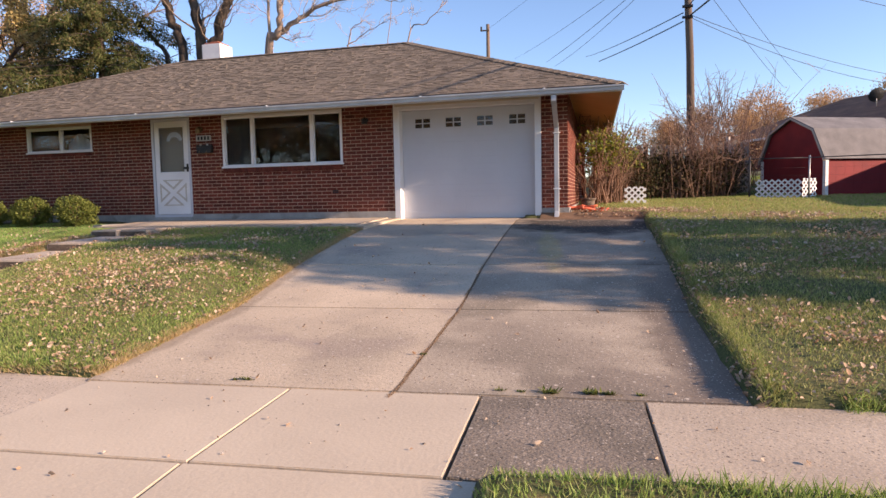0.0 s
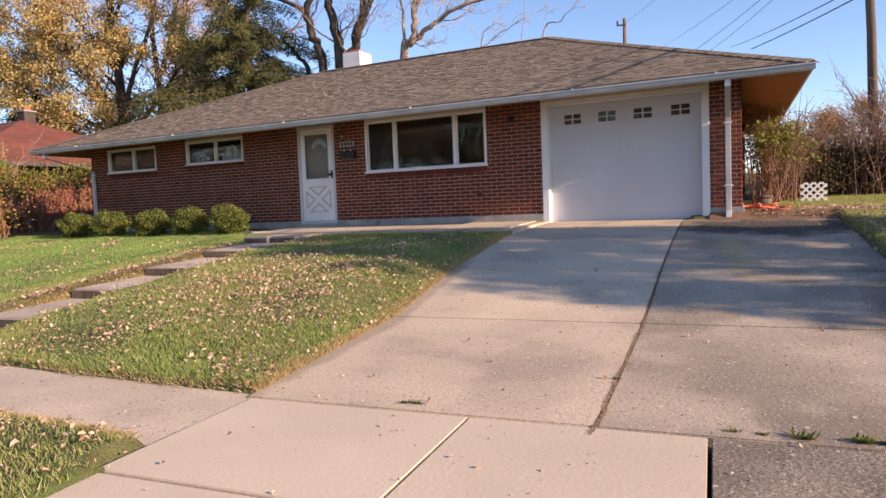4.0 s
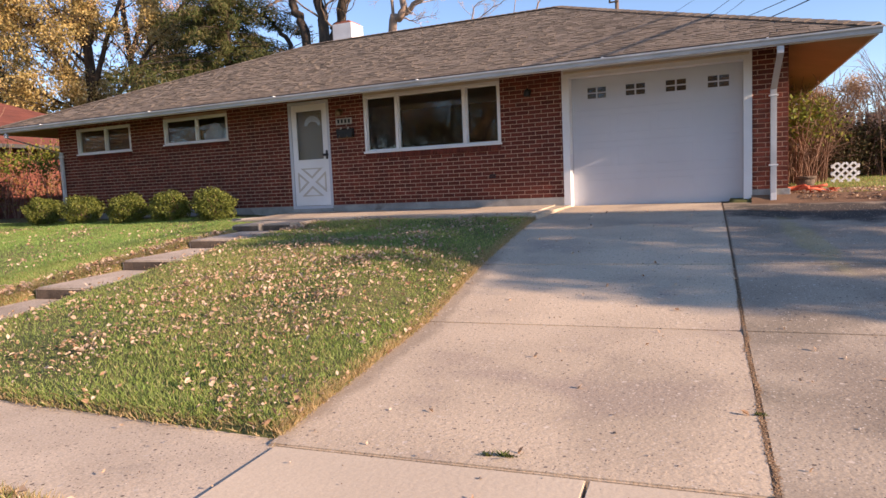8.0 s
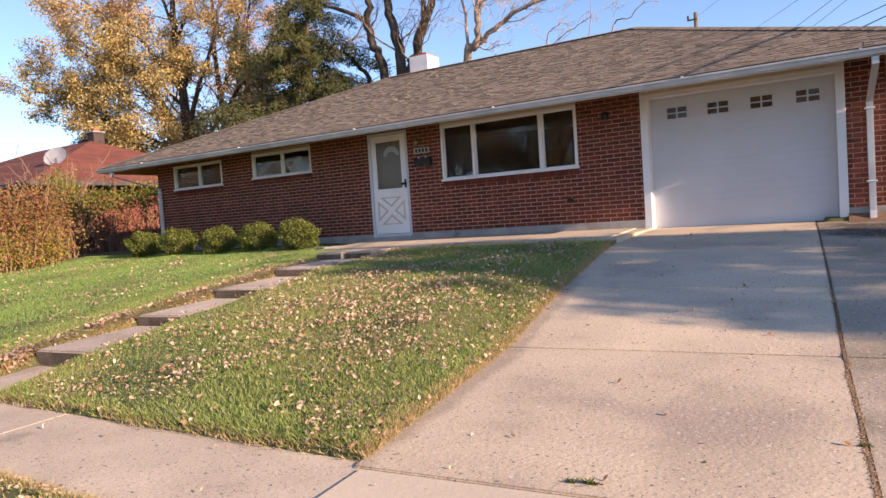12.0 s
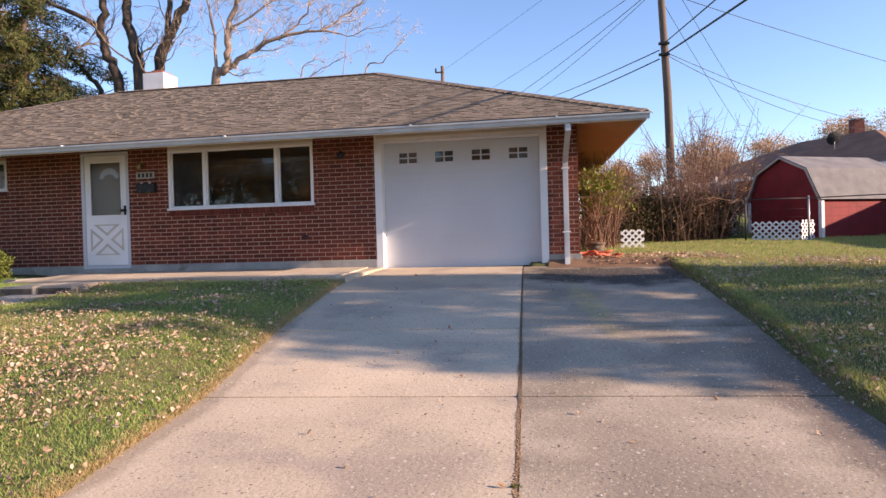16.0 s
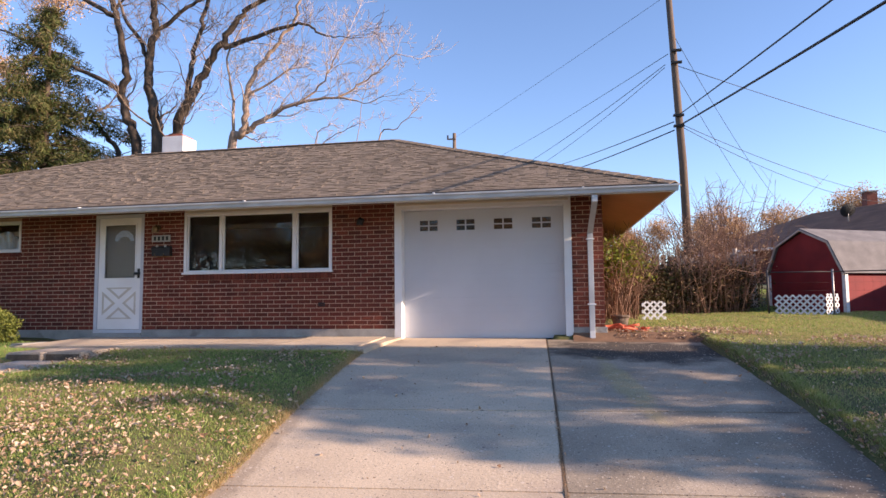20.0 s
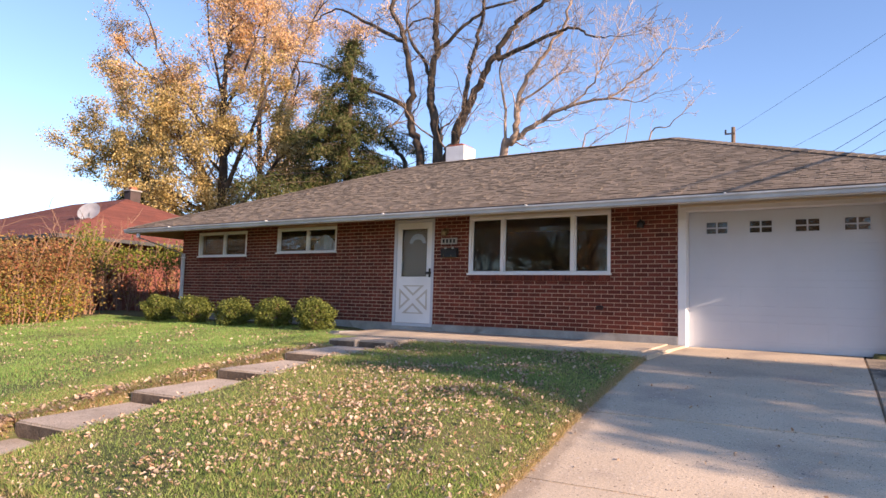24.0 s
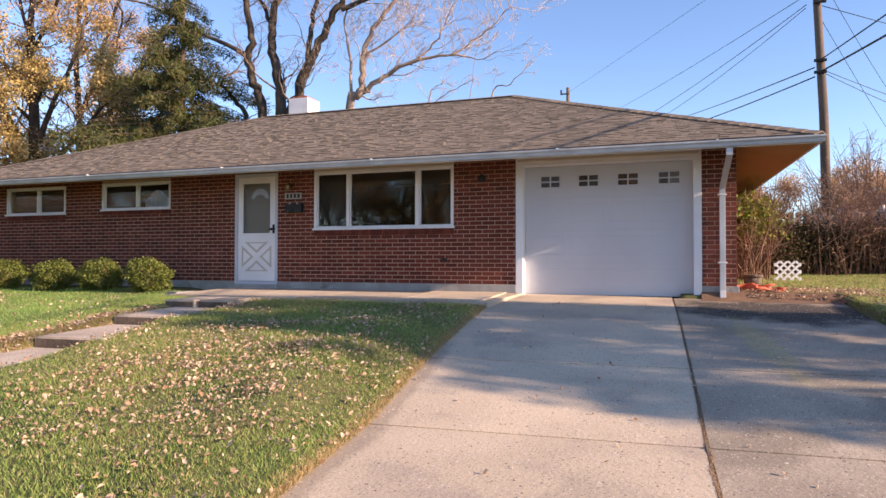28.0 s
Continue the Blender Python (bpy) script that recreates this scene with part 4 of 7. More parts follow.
box(body, ax0, ax1, 0.02, 0.06, gz1, az1, 0.004)
box(body, ax0, gx0, 0.022, 0.06, gz0, gz1, 0.004)
box(body, gx1, ax1, 0.022, 0.06, gz0, gz1, 0.004)
part("leaf", body, WHITE, door)
part("glazing_bead", frame_bm(gx0 - 0.02, gx1 + 0.02, gz0 - 0.02, gz1 + 0.02, 0.03, 0.008, 0.024), WHITE, door)
pane = part("pane", boxed(gx0, gx1, 0.035, 0.041, gz0, gz1), GLASS_DULL, door, "clear storm door pane")
pane.visible_shadow = False
inner = part("inner_door", boxed(ax0, ax1, 0.14, 0.18, az0, az1), INNER, door, "tan inner door behind the pane")
arch = [(-5.37 + 0.205 * math.cos(a), 1.845 + 0.2 * math.sin(a)) for a in np.linspace(0, math.pi, 12)] + [(-5.37 + 0.13 * math.cos(a), 1.835 + 0.09 * math.sin(a)) for a in np.linspace(math.pi, 0, 10)]
# the arch's pale blue-white colour stands for light shining through or off it
part("fan_light", prism(arch, 0.134, 0.139), BRIGHT_FAN, door, "arched light of the inner door, its brightness painted pale")


def tri_ring(pts, w):
    """A raised triangular moulding."""
    bm = bmesh.new()
    c = Vector((sum(p[0] for p in pts) / 3, 0, sum(p[1] for p in pts) / 3))
    outer = [Vector((x, 0, z)) for x, z in pts]
    inn = [c + (p - c) * (1 - w) for p in outer]
    for i in range(3):
        j = (i + 1) % 3
        q = [outer[i], outer[j], inn[j], inn[i]]
        a = [bm.verts.new((p.x, 0.008, p.z)) for p in q]
        b = [bm.verts.new((p.x, 0.022, p.z)) for p in q]
        bm.faces.new(a)
        for k in range(4):
            bm.faces.new((a[k], b[k], b[(k + 1) % 4], a[(k + 1) % 4]))
    bmesh.ops.recalc_face_normals(bm, faces=bm.faces)
    return bm


px0, px1, pz0, pz1 = -5.72, -5.02, 0.36, 0.95
mx, mz, g = (px0 + px1) / 2, (pz0 + pz1) / 2, 0.075
TRIM_TAN = surface("tan moulding", (0.60, 0.55, 0.47), (0.52, 0.47, 0.40), 0.3, 0.5)
for pts in ([(px0 + g, pz1), (px1 - g, pz1), (mx, mz + g)], [(px0 + g, pz0), (px1 - g, pz0), (mx, mz - g)],
            [(px0, pz0 + g), (px0, pz1 - g), (mx - g, mz)], [(px1, pz0 + g), (px1, pz1 - g), (mx + g, mz)]):
    part("moulding", tri_ring(pts, 0.34), TRIM_TAN, door)
hb = bmesh.new()
box(hb, -4.985, -4.945, 0.0, 0.02, 1.12, 1.30, 0.006)
box(hb, -5.03, -4.92, -0.055, 0.0, 1.18, 1.23, 0.012)
part("door_handle", hb, BLACK, door, "black lever handle")
part("threshold", boxed(dx0, dx1, -0.06, 0.2, 0.02, 0.10, bevel=0.01), FOOTING, door)

# garage: frame, sectional door with four small windows
garage = part("garage_casing", boxed(0.125, 2.905, -0.02, 0.26, 2.225, 2.40, bevel=0.006), WHITE, house, "off-white garage door casing")
for x in (0.0, 2.905):
    part("jamb", boxed(x, x + 0.125, -0.022, 0.26, -0.02, 2.40, bevel=0.006), WHITE, garage)
mould = bmesh.new()
box(mould, 0.04, 2.99, -0.04, -0.022, 2.29, 2.33, 0.006)
part("head_moulding", mould, CREAM, garage)
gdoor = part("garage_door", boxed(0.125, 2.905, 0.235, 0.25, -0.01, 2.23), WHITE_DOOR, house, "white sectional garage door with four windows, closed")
hs = 2.23 / 4
lites = [(0.40 + 0.655 * k, 0.40 + 0.655 * k + 0.34) for k in range(4)]
for k in range(4):
    z0, z1 = -0.01 + k * hs + 0.0004, -0.01 + (k + 1) * hs - 0.0004
    bm = bmesh.new()
    if k < 3:
        box(bm, 0.128, 2.902, 0.19, 0.234, z0, z1, 0.0016)
    else:
        xs = [0.128] + [v for l in lites for v in l] + [2.902]
        for j in range(len(xs) - 1):
            for a, b in ((z0, 1.85), (1.85, 2.055), (2.055, z1)):
                if j % 2 == 0 or a != 1.85:
                    box(bm, xs[j], xs[j + 1], 0.19, 0.234, a, b)
    bmesh.ops.remove_doubles(bm, verts=bm.verts, dist=0.0005)
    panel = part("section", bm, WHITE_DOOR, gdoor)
    if k < 3:
        for j in range(4):
            x0 = 0.22 + 0.672 * j
            part("raised_panel", frame_bm(x0, x0 + 0.57, z0 + 0.11, z1 - 0.11, 0.03, 0.1872, 0.1915, 0.002), WHITE_DOOR, panel)
for a, b in lites:
    w = part("window", frame_bm(a - 0.012, b + 0.012, 1.838, 2.067, 0.022, 0.178, 0.20, 0.003), WHITE_DOOR, gdoor, "small four-pane garage window")
    bars = bmesh.new()
    m = (a + b) / 2
    box(bars, m - 0.012, m + 0.012, 0.182, 0.2, 1.86, 2.045)
    box(bars, a + 0.01, m - 0.012, 0.183, 0.2, 1.942, 1.962)
    box(bars, m + 0.012, b - 0.01, 0.183, 0.2, 1.942, 1.962)
    part("glazing_bar", bars, WHITE_DOOR, w)
    part("pane", boxed(a, b, 0.206, 0.212, 1.85, 2.055), GLASS, w)
    # near-black sheet that stands for the unlit garage behind the pane
    part("backing", boxed(a, b, 0.228, 0.232, 1.85, 2.055), UNLIT_ROOM, w)
part("seal", boxed(0.125, 2.905, 0.185, 0.235, -0.03, -0.008), BLACK, gdoor, "black rubber seal")

# ---- small fixtures on the front ----
def wall_lamp(x, z, mat, label):
    lamp = thing("wall_lamp", label, "lamp", "lamps on the front wall", at=(x, -0.01, z))
    bm = bmesh.new()
    tube(bm, [(x, 0, z), (x, -0.03, z)], [0.05, 0.045], 12)
    part("back_plate", bm, mat, lamp)
    bm = bmesh.new()
    tube(bm, [(x, -0.03, z + 0.02), (x, -0.09, z + 0.05), (x, -0.11, z + 0.03)], 0.012, 8)
    part("arm", bm, mat, lamp)
    bm = bmesh.new()
    tube(bm, [(x, -0.11, z + 0.03), (x, -0.11, z), (x, -0.11, z - 0.09)], [0.03, 0.055, 0.06], 12)
    part("shade", bm, mat, lamp)
    return lamp


wall_lamp(-4.56, 2.05, BRASS, "small dull brass wall lamp beside the door")
wall_lamp(-0.60, 2.06, BLACK, "small dark wall lamp on the brick wall")
sign = thing("number_plaque", "pale plaque with dark figures on the brick wall", "sign", at=(-4.5, -0.01, 1.85))
part("plate", boxed(-4.69, -4.31, -0.018, -0.002, 1.79, 1.915, bevel=0.005), PLAQUE, sign)
for k in range(4):
    part("bar", boxed(-4.645 + 0.083 * k, -4.60 + 0.083 * k, -0.024, -0.018, 1.815, 1.89), BLACK, sign)
mail = thing("mailbox", "black metal mailbox hung under the plaque", "mailbox", at=(-4.45, -0.01, 1.6))
part("box", prism([(-4.63, 1.52), (-4.27, 1.52), (-4.27, 1.66), (-4.63, 1.66)], -0.10, -0.002), BLACK, mail)
bm = bmesh.new()
tube(bm, [(-4.64, -0.06, 1.66), (-4.26, -0.06, 1.66)], 0.045, 10)
part("lid", bm, BLACK, mail)
for x in (-4.55, -4.37):
    bm = bmesh.new()
    tube(bm, [(x, -0.09, 1.53), (x, -0.13, 1.50), (x, -0.12, 1.56)], 0.006, 6)
    part("hook", bm, BRASS, mail)
for x in (-4.53, -4.36):
    bm = bmesh.new()
    bmesh.ops.create_uvsphere(bm, u_segments=10, v_segments=7, radius=0.026, matrix=Matrix.Translation((x, -0.085, 1.70)))
    part("knob", bm, PLAQUE, mail, "small pale knob on the mailbox")
vent = thing("wall_vent", "small dark vent in the brick wall", "vent", at=(-1.34, 0, 0.59))
part("frame", frame_bm(-1.40, -1.28, 0.56, 0.625, 0.012, -0.012, 0.01, 0.002), BLACK, vent)
for k in range(3):
    part("slat", boxed(-1.39, -1.29, -0.008, 0.004, 0.573 + 0.014 * k, 0.580 + 0.014 * k), BLACK, vent)
part("backing", boxed(-1.39, -1.29, 0.002, 0.006, 0.57, 0.615), BLACK, vent)

# ---- side yard and back yard ----
def gz(x, y):
    return float(ground_z(x, y))


# the barn-shaped shed, turned to the yard
shed_at = Matrix.Translation((9.32, 8.45, 0.08)) @ Matrix.Rotation(radians(-61), 4, "Z")
SW, SL = 2.44, 3.12                                    # gable width, length
shed = thing("shed", "red barn-shaped garden shed with a grey gambrel roof", "shed")
GAM = [(-SW / 2, 0.0), (-SW / 2, 1.22), (-SW / 2 + 0.38, 1.98), (0, 2.36), (SW / 2 - 0.38, 1.98), (SW / 2, 1.22), (SW / 2, 0.0)]


def moved(bm, m):
    bmesh.ops.transform(bm, matrix=m, verts=bm.verts)
    return bm


part("gable", moved(prism(GAM, 0.0, 0.06), shed_at), SHED_RED, shed, "plain red gable end")
part("gable", moved(prism(GAM, SL - 0.06, SL), shed_at), SHED_RED, shed)
for s in (-1, 1):
    x = s * SW / 2
    n = 10
    side = part("side_wall", moved(boxed(min(x - s * 0.012, x - s * 0.06), max(x - s * 0.012, x - s * 0.06), 0.06, SL - 0.06, 0.08, 1.24), shed_at), SHED_RED, shed)
    for k in range(n):
        y0 = 0.06 + (SL - 0.12) * k / n
        part("board", moved(boxed(min(x, x - s * 0.012), max(x, x - s * 0.012), y0 + 0.0015, y0 + (SL - 0.12) / n - 0.0015, 0.08, 1.24), shed_at), SHED_RED, side)
part("base", moved(boxed(-SW / 2 + 0.01, SW / 2 - 0.01, 0.02, SL - 0.02, -0.1, 0.08), shed_at), FOOTING, shed)
rv, rf = [], []
GR = [(-SW / 2 - 0.08, 1.16), (-SW / 2 + 0.36, 2.02), (0, 2.42), (SW / 2 - 0.36, 2.02), (SW / 2 + 0.08, 1.16)]
for (xa, za), (xb, zb) in zip(GR, GR[1:]):
    up = zb > za
    n = 6
    out = Vector((za - zb, 0, xb - xa)).normalized()
    if out.z < 0:
        out = -out
    for c in range(n):
        t0, t1 = (c / n, (c + 1.1) / n) if up else (1 - c / n, 1 - (c + 1.1) / n)
        y = -0.1
        while y < SL + 0.1:
            w = rng.choice([0.22, 0.3, 0.36])
            y1 = min(y + w - 0.012, SL + 0.1)
            p = [Vector((xa + (xb - xa) * t0, yy, za + (zb - za) * t0)) for yy in (y, y1)]
            q = [Vector((xa + (xb - xa) * t1, yy, za + (zb - za) * t1)) for yy in (y1, y)]
            base = len(rv)
            rv += [p[0] + out * 0.022, p[1] + out * 0.022, q[0] + out * 0.004, q[1] + out * 0.004, p[0], p[1]]
            rf += [(base, base + 1, base + 2, base + 3), (base + 4, base + 5, base + 1, base)]
            y += w
me = mesh_of("shingles", [shed_at @ v for v in rv], rf, SHED_ROOF)
deck = bmesh.new()
for (xa, za), (xb, zb) in zip(GR, GR[1:]):
    vs = [deck.verts.new(p) for p in ((xa, -0.1, za), (xa, SL + 0.1, za), (xb, SL + 0.1, zb), (xb, -0.1, zb))]
    deck.faces.new(vs)
bmesh.ops.remove_doubles(deck, verts=deck.verts, dist=0.001)
bmesh.ops.solidify(deck, geom=deck.faces, thickness=0.03)
shed_roof = part("roof", moved(deck, shed_at), SHED_ROOF, shed, "grey shingled gambrel roof")
part("shingles", me, None, shed_roof, kind="stuff")
trim = bmesh.new()
for (xa, za), (xb, zb) in zip(GR, GR[1:]):
    pts = [(xa, za), (xb, zb), (xb * 0.975, zb - 0.045), (xa * 0.975, za - 0.045)]
    prism(pts, -0.12, -0.085, trim)
part("verge_board", moved(trim, shed_at), FENCE_PALE, shed, "weathered pale verge boards")
for x in (-SW / 2, SW / 2):
    part("corner_board", moved(boxed(x - 0.05, x + 0.05, -0.03, 0.075, 0.02, 1.22, bevel=0.006), shed_at), WHITE, shed)


def lattice(name, p, q, z0, z1, label):
    """A panel of crossed laths between two places on the ground."""
    p, q = Vector((*p, 0)), Vector((*q, 0))
    w = (q - p).length
    h = z1 - z0
    ob = thing(name, label, "lattice", at=(p.x, p.y, z0))
    d = (q - p) / w
    m = Matrix(((d.x, -d.y, 0, p.x), (d.y, d.x, 0, p.y), (0, 0, 1, z0), (0, 0, 0, 1)))
    pitch, half = 0.155, 0.021
    for s in (1, -1):
        k = -int(h / pitch) - 1
        while k * pitch < w:
            x0 = k * pitch
            t0, t1 = max(0, -x0), min(h, w - x0)
            k += 1
            if t1 - t0 < 0.05:
                continue
            a = (x0 + t0, t0), (x0 + t1, t1)
            if s < 0:
                a = (w - a[0][0], a[0][1]), (w - a[1][0], a[1][1])
            dx, dz = a[1][0] - a[0][0], a[1][1] - a[0][1]
            L = math.hypot(dx, dz)
            ox, oz = -dz / L * half, dx / L * half
            y0 = 0.0 if s > 0 else 0.009
            bm = prism([(a[0][0] + ox, a[0][1] + oz), (a[0][0] - ox, a[0][1] - oz), (a[1][0] - ox, a[1][1] - oz), (a[1][0] + ox, a[1][1] + oz)], y0, y0 + 0.008)
            part("lath", moved(bm, m), LATTICE, ob)
    return ob


lattice("lattice_panel", (4.60, 4.5), (5.12, 4.58), 0.17, 0.58, "white plastic lattice panel leaning by the shrubs")
lattice("lattice_panel", (8.05, 6.75), (9.15, 6.55), 0.14, 0.70, "white lattice panel along the wire fence")
lattice("lattice_panel", (9.17, 6.56), (9.62, 7.0), 0.14, 0.72, "white lattice panel turned beside the shed")

# wire fence: thin posts, top rail and mesh wires
wire_fence = thing("wire_fence", "low wire fence with thin steel posts", "fence")
FP = [(7.9, 6.75), (9.30, 6.45), (11.0, 4.6), (13.2, 4.4), (15.4, 4.2)]
for x, y in FP:
    bm = bmesh.new()
    tube(bm, [(x, y, gz(x, y) - 0.1), (x, y, gz(x, y) + 1.12)], 0.026, 8)
    part("post", bm, DARK_STEEL if x > 10 or x < 8 else STEEL, wire_fence)
for (xa, ya), (xb, yb) in zip(FP, FP[1:]):
    bm = bmesh.new()
    za, zb = gz(xa, ya), gz(xb, yb)
    tube(bm, [(xa, ya, za + 1.06), (xb, yb, zb + 1.06)], 0.014, 6)
    part("rail", bm, DARK_STEEL, wire_fence)
    wires = bmesh.new()
    for h in (0.2, 0.4, 0.6, 0.8):
        tube(wires, [(xa, ya, za + h), (xb, yb, zb + h)], 0.0016, 4)
    part("wire", wires, DARK_STEEL, wire_fence)

# tall plank fence behind the shrubs
plank_fence = thing("plank_fence", "weathered grey plank fence behind bare shrubs", "fence")
plank = {}
for k in range(7):
    h = 1.55 + 0.02 * k
    bm = boxed(-0.07, 0.07, -0.011, 0.011, 0, h)
    me = bpy.data.meshes.new("plank")
    bm.to_mesh(me)
    bm.free()
    me.materials.append(FENCE_WOOD)
    plank[k] = me
def planks(x0, y0, x1, y1, lift=0.0):
    n = int(math.hypot(x1 - x0, y1 - y0) / 0.152)
    for k in range(n):
        s = (k + 0.5) / n
        x, y = x0 + (x1 - x0) * s, y0 + (y1 - y0) * s
        ob = new("plank", plank[int(rng.integers(7))])
        ob.parent = plank_fence
        ob.matrix_basis = pose(x, y, gz(x, y) - 0.05 + lift, rng.normal(0, 1.0), rng.normal(0, 1.2), math.degrees(math.atan2(y1 - y0, x1 - x0)))
    for h in (0.35, 1.25):
        bm = bmesh.new()
        tube(bm, [(x0, y0 + 0.03, gz(x0, y0) + h), (x1, y1 + 0.03, gz(x1, y1) + h)], 0.035, 4)
        part("rail", bm, FENCE_WOOD, plank_fence)


planks(3.8, 8.4, 8.3, 9.2)
planks(12.4, 11.10, 16.35, 12.62, -0.12)
for x, y in ((7.75, 8.6),):
    bm = bmesh.new()
    tube(bm, [(x, y, gz(x, y) - 0.1), (x - 0.16, y, gz(x, y) + 1.75)], [0.07, 0.06], 6)
    part("post", bm, FENCE_PALE, plank_fence, "pale leaning fence post")
rail_fence = thing("rail_fence", "pale rails and posts before the grey planks", "fence")
rail_at = Matrix.Translation((13.3, 11.40, 0.60)) @ Matrix.Rotation(math.atan2(1.0, 2.6), 4, "Z")
for h, x0, x1 in ((0.28, -0.02, 1.26), (1.20, -0.02, 1.26), (0.31, 1.42, 2.8), (1.22, 1.42, 2.2)):
    part("rail", moved(boxed(x0, x1, -0.05, -0.01, h - 0.05, h + 0.05, bevel=0.008), rail_at @ Matrix.Rotation(-0.03, 4, "Y")), FENCE_PALE, rail_fence)
for x, w, h in ((-0.06, 0.05, 1.68), (1.34, 0.055, 1.72)):
    part("post", moved(boxed(x - w, x + w, -0.09, 0.0, -0.1, h, bevel=0.01), rail_at), FENCE_PALE, rail_fence)
part("end_post", moved(boxed(3.26, 3.46, -0.1, 0.1, -0.1, 1.80, bevel=0.02), rail_at), DARK_STEEL, rail_fence, "dark end post of the fence")
clothesline = thing("wire_line", "thin pale wires strung above the fence", "wire", at=(13.3, 11.3, 2.2))
for k in range(3):
    bm = bmesh.new()
    tube(bm, [(13.2, 11.2, 2.28 - 0.05 * k), (14.6, 11.6, 2.14 - 0.06 * k), (16.6, 12.0, 2.22 - 0.04 * k)], 0.0028, 4)
    part("strand", bm, FENCE_PALE, clothesline)

# utility pole and its wires
PX, PY = 6.68, 11.0
pole = thing("utility_pole", "weathered wooden utility pole with crossing cables", "pole", at=(PX, PY, 0.2))
bm = bmesh.new()
tube(bm, [(PX + 0.13, PY, -0.2), (PX + 0.03, PY, 5.0), (PX - 0.3, PY, 12.5)], [0.145, 0.125, 0.09], 12)
part("shaft", bm, POLE_WOOD, pole)
for z in (6.2, 6.55, 8.3, 8.7):
    bm = boxed(PX - 0.24, PX + 0.1, PY - 0.2, PY - 0.1, z - 0.04, z + 0.04, bevel=0.015)
    part("bracket", bm, BLACK, pole)


def cable(a, b, sag, r, label="thin black overhead cable strung between poles"):
    a, b = Vector(a), Vector(b)
    pts = []
    for k in range(17):
        s = k / 16
        p = a.lerp(b, s)
        p.z -= sag * 4 * s * (1 - s)
        pts.append(p)
    bm = bmesh.new()
    tube(bm, pts, r, 5)
    whole("cable", bm, CABLE, label, "cable", "overhead cables")


# two cables over the side lawn to the street, the others to houses behind
cable((6.68, 10.9, 6.25), (9.32, -27, 2.11), 0.15, 0.028, "thick black overhead cable above the side lawn")
cable((6.66, 10.9, 6.60), (7.6, -27, 1.84), 0.1, 0.018)
cable((6.38, 11.0, 8.65), (-6.16, 55, 14.1), 0.25, 0.011)
cable((6.28, 11.0, 8.30), (-0.17, 30, 8.75), 0.15, 0.012)
cable((6.26, 11.0, 8.20), (0.35, 30, 8.45), 0.25, 0.010)
cable((6.48, 11.0, 6.38), (0.96, 55, 13.8), 0.15, 0.020)
cable((6.48, 11.0, 6.10), (3.21, 26, 7.81), 0.05, 0.022)
cable((6.3, 11.0, 10.57), (-3.9, 30, 11.1), 0.05, 0.007)
cable((6.6, 11.1, 8.3), (42, 40, 7.3), 0.7, 0.012)
cable((6.72, 11.1, 6.32), (19.1, 24, 5.34), 0.35, 0.010)
cable((6.72, 11.1, 6.24), (18.1, 24, 5.2), 0.45, 0.010)
cable((6.66, 11.1, 7.9), (12.6, 25.5, 5.7), 0.1, 0.009)
cable((6.6, 11.1, 9.3), (13.1, 24, 5.8), 0.25, 0.009)
far_pole = thing("utility_pole", "distant utility pole seen over the roof", "pole", at=(-3.9, 30, 0.2))
bm = bmesh.new()
tube(bm, [(-3.9, 30, 0), (-3.9, 30, 11.4)], [0.18, 0.11], 8)
part("shaft", bm, POLE_WOOD, far_pole)
part("crossarm", boxed(-4.35, -3.8, 29.82, 29.9, 10.95, 11.03), POLE_WOOD, far_pole)
part("insulator", boxed(-4.35, -4.25, 29.8, 29.9, 11.03, 11.25, bevel=0.02), DARK_STEEL, far_pole)

# orange hose and litter by the garage corner
hose = thing("orange_cord", "orange cord and plastic heaped on bare soil", "cord", at=(3.8, 0.35, 0.05))
for k in range(9):
    bm = bmesh.new()
    a = rng.uniform(0, 6.28)
    c = Vector((3.82 + rng.uniform(-0.12, 0.25), 0.35 + rng.uniform(-0.2, 0.3), gz(3.82, 0.35) + 0.03 + 0.012 * k))
    tube(bm, [c + Vector((math.cos(a + t) * (0.17 + 0.03 * t), math.sin(a + t) * 0.2, 0.015 * math.sin(3 * t))) for t in np.linspace(0, 2.6, 9)], 0.024, 6)
    part("coil", bm, ORANGE, hose)

pot = thing("plant_pot", "dark clay pot standing by the garage corner", "pot", at=(3.86, 1.1, gz(3.86, 1.1)))
bm = bmesh.new()
pz = gz(3.86, 1.1)
tube(bm, [(3.86, 1.1, pz), (3.86, 1.1, pz + 0.24)], [0.11, 0.15], 14)
part("body", bm, RISER, pot)
bm = bmesh.new()
tube(bm, [(3.86, 1.1, pz + 0.24), (3.86, 1.1, pz + 0.285)], [0.165, 0.165], 14)
part("rim", bm, RISER, pot)

# ---- vegetation ----
def limb(vs, fs, pts, radii, sides):
    """Adds a tapered tube to lists of corners and faces."""
    base = len(vs)
    a = None
    for i, p in enumerate(pts):
        d = (pts[min(i + 1, len(pts) - 1)] - pts[max(i - 1, 0)])
        d.normalize()
        a = d.orthogonal().normalized() if a is None else (a - d * a.dot(d)).normalized()
        b = d.cross(a)
        for k in range(sides):
            t = k * 2 * math.pi / sides
            vs.append(p + radii[i] * (math.cos(t) * a + math.sin(t) * b))
    for i in range(len(pts) - 1):
        for k in range(sides):
            o, q = base + i * sides, base + (i + 1) * sides
            fs.append((o + k, o + (k + 1) % sides, q + (k + 1) % sides, q + k))


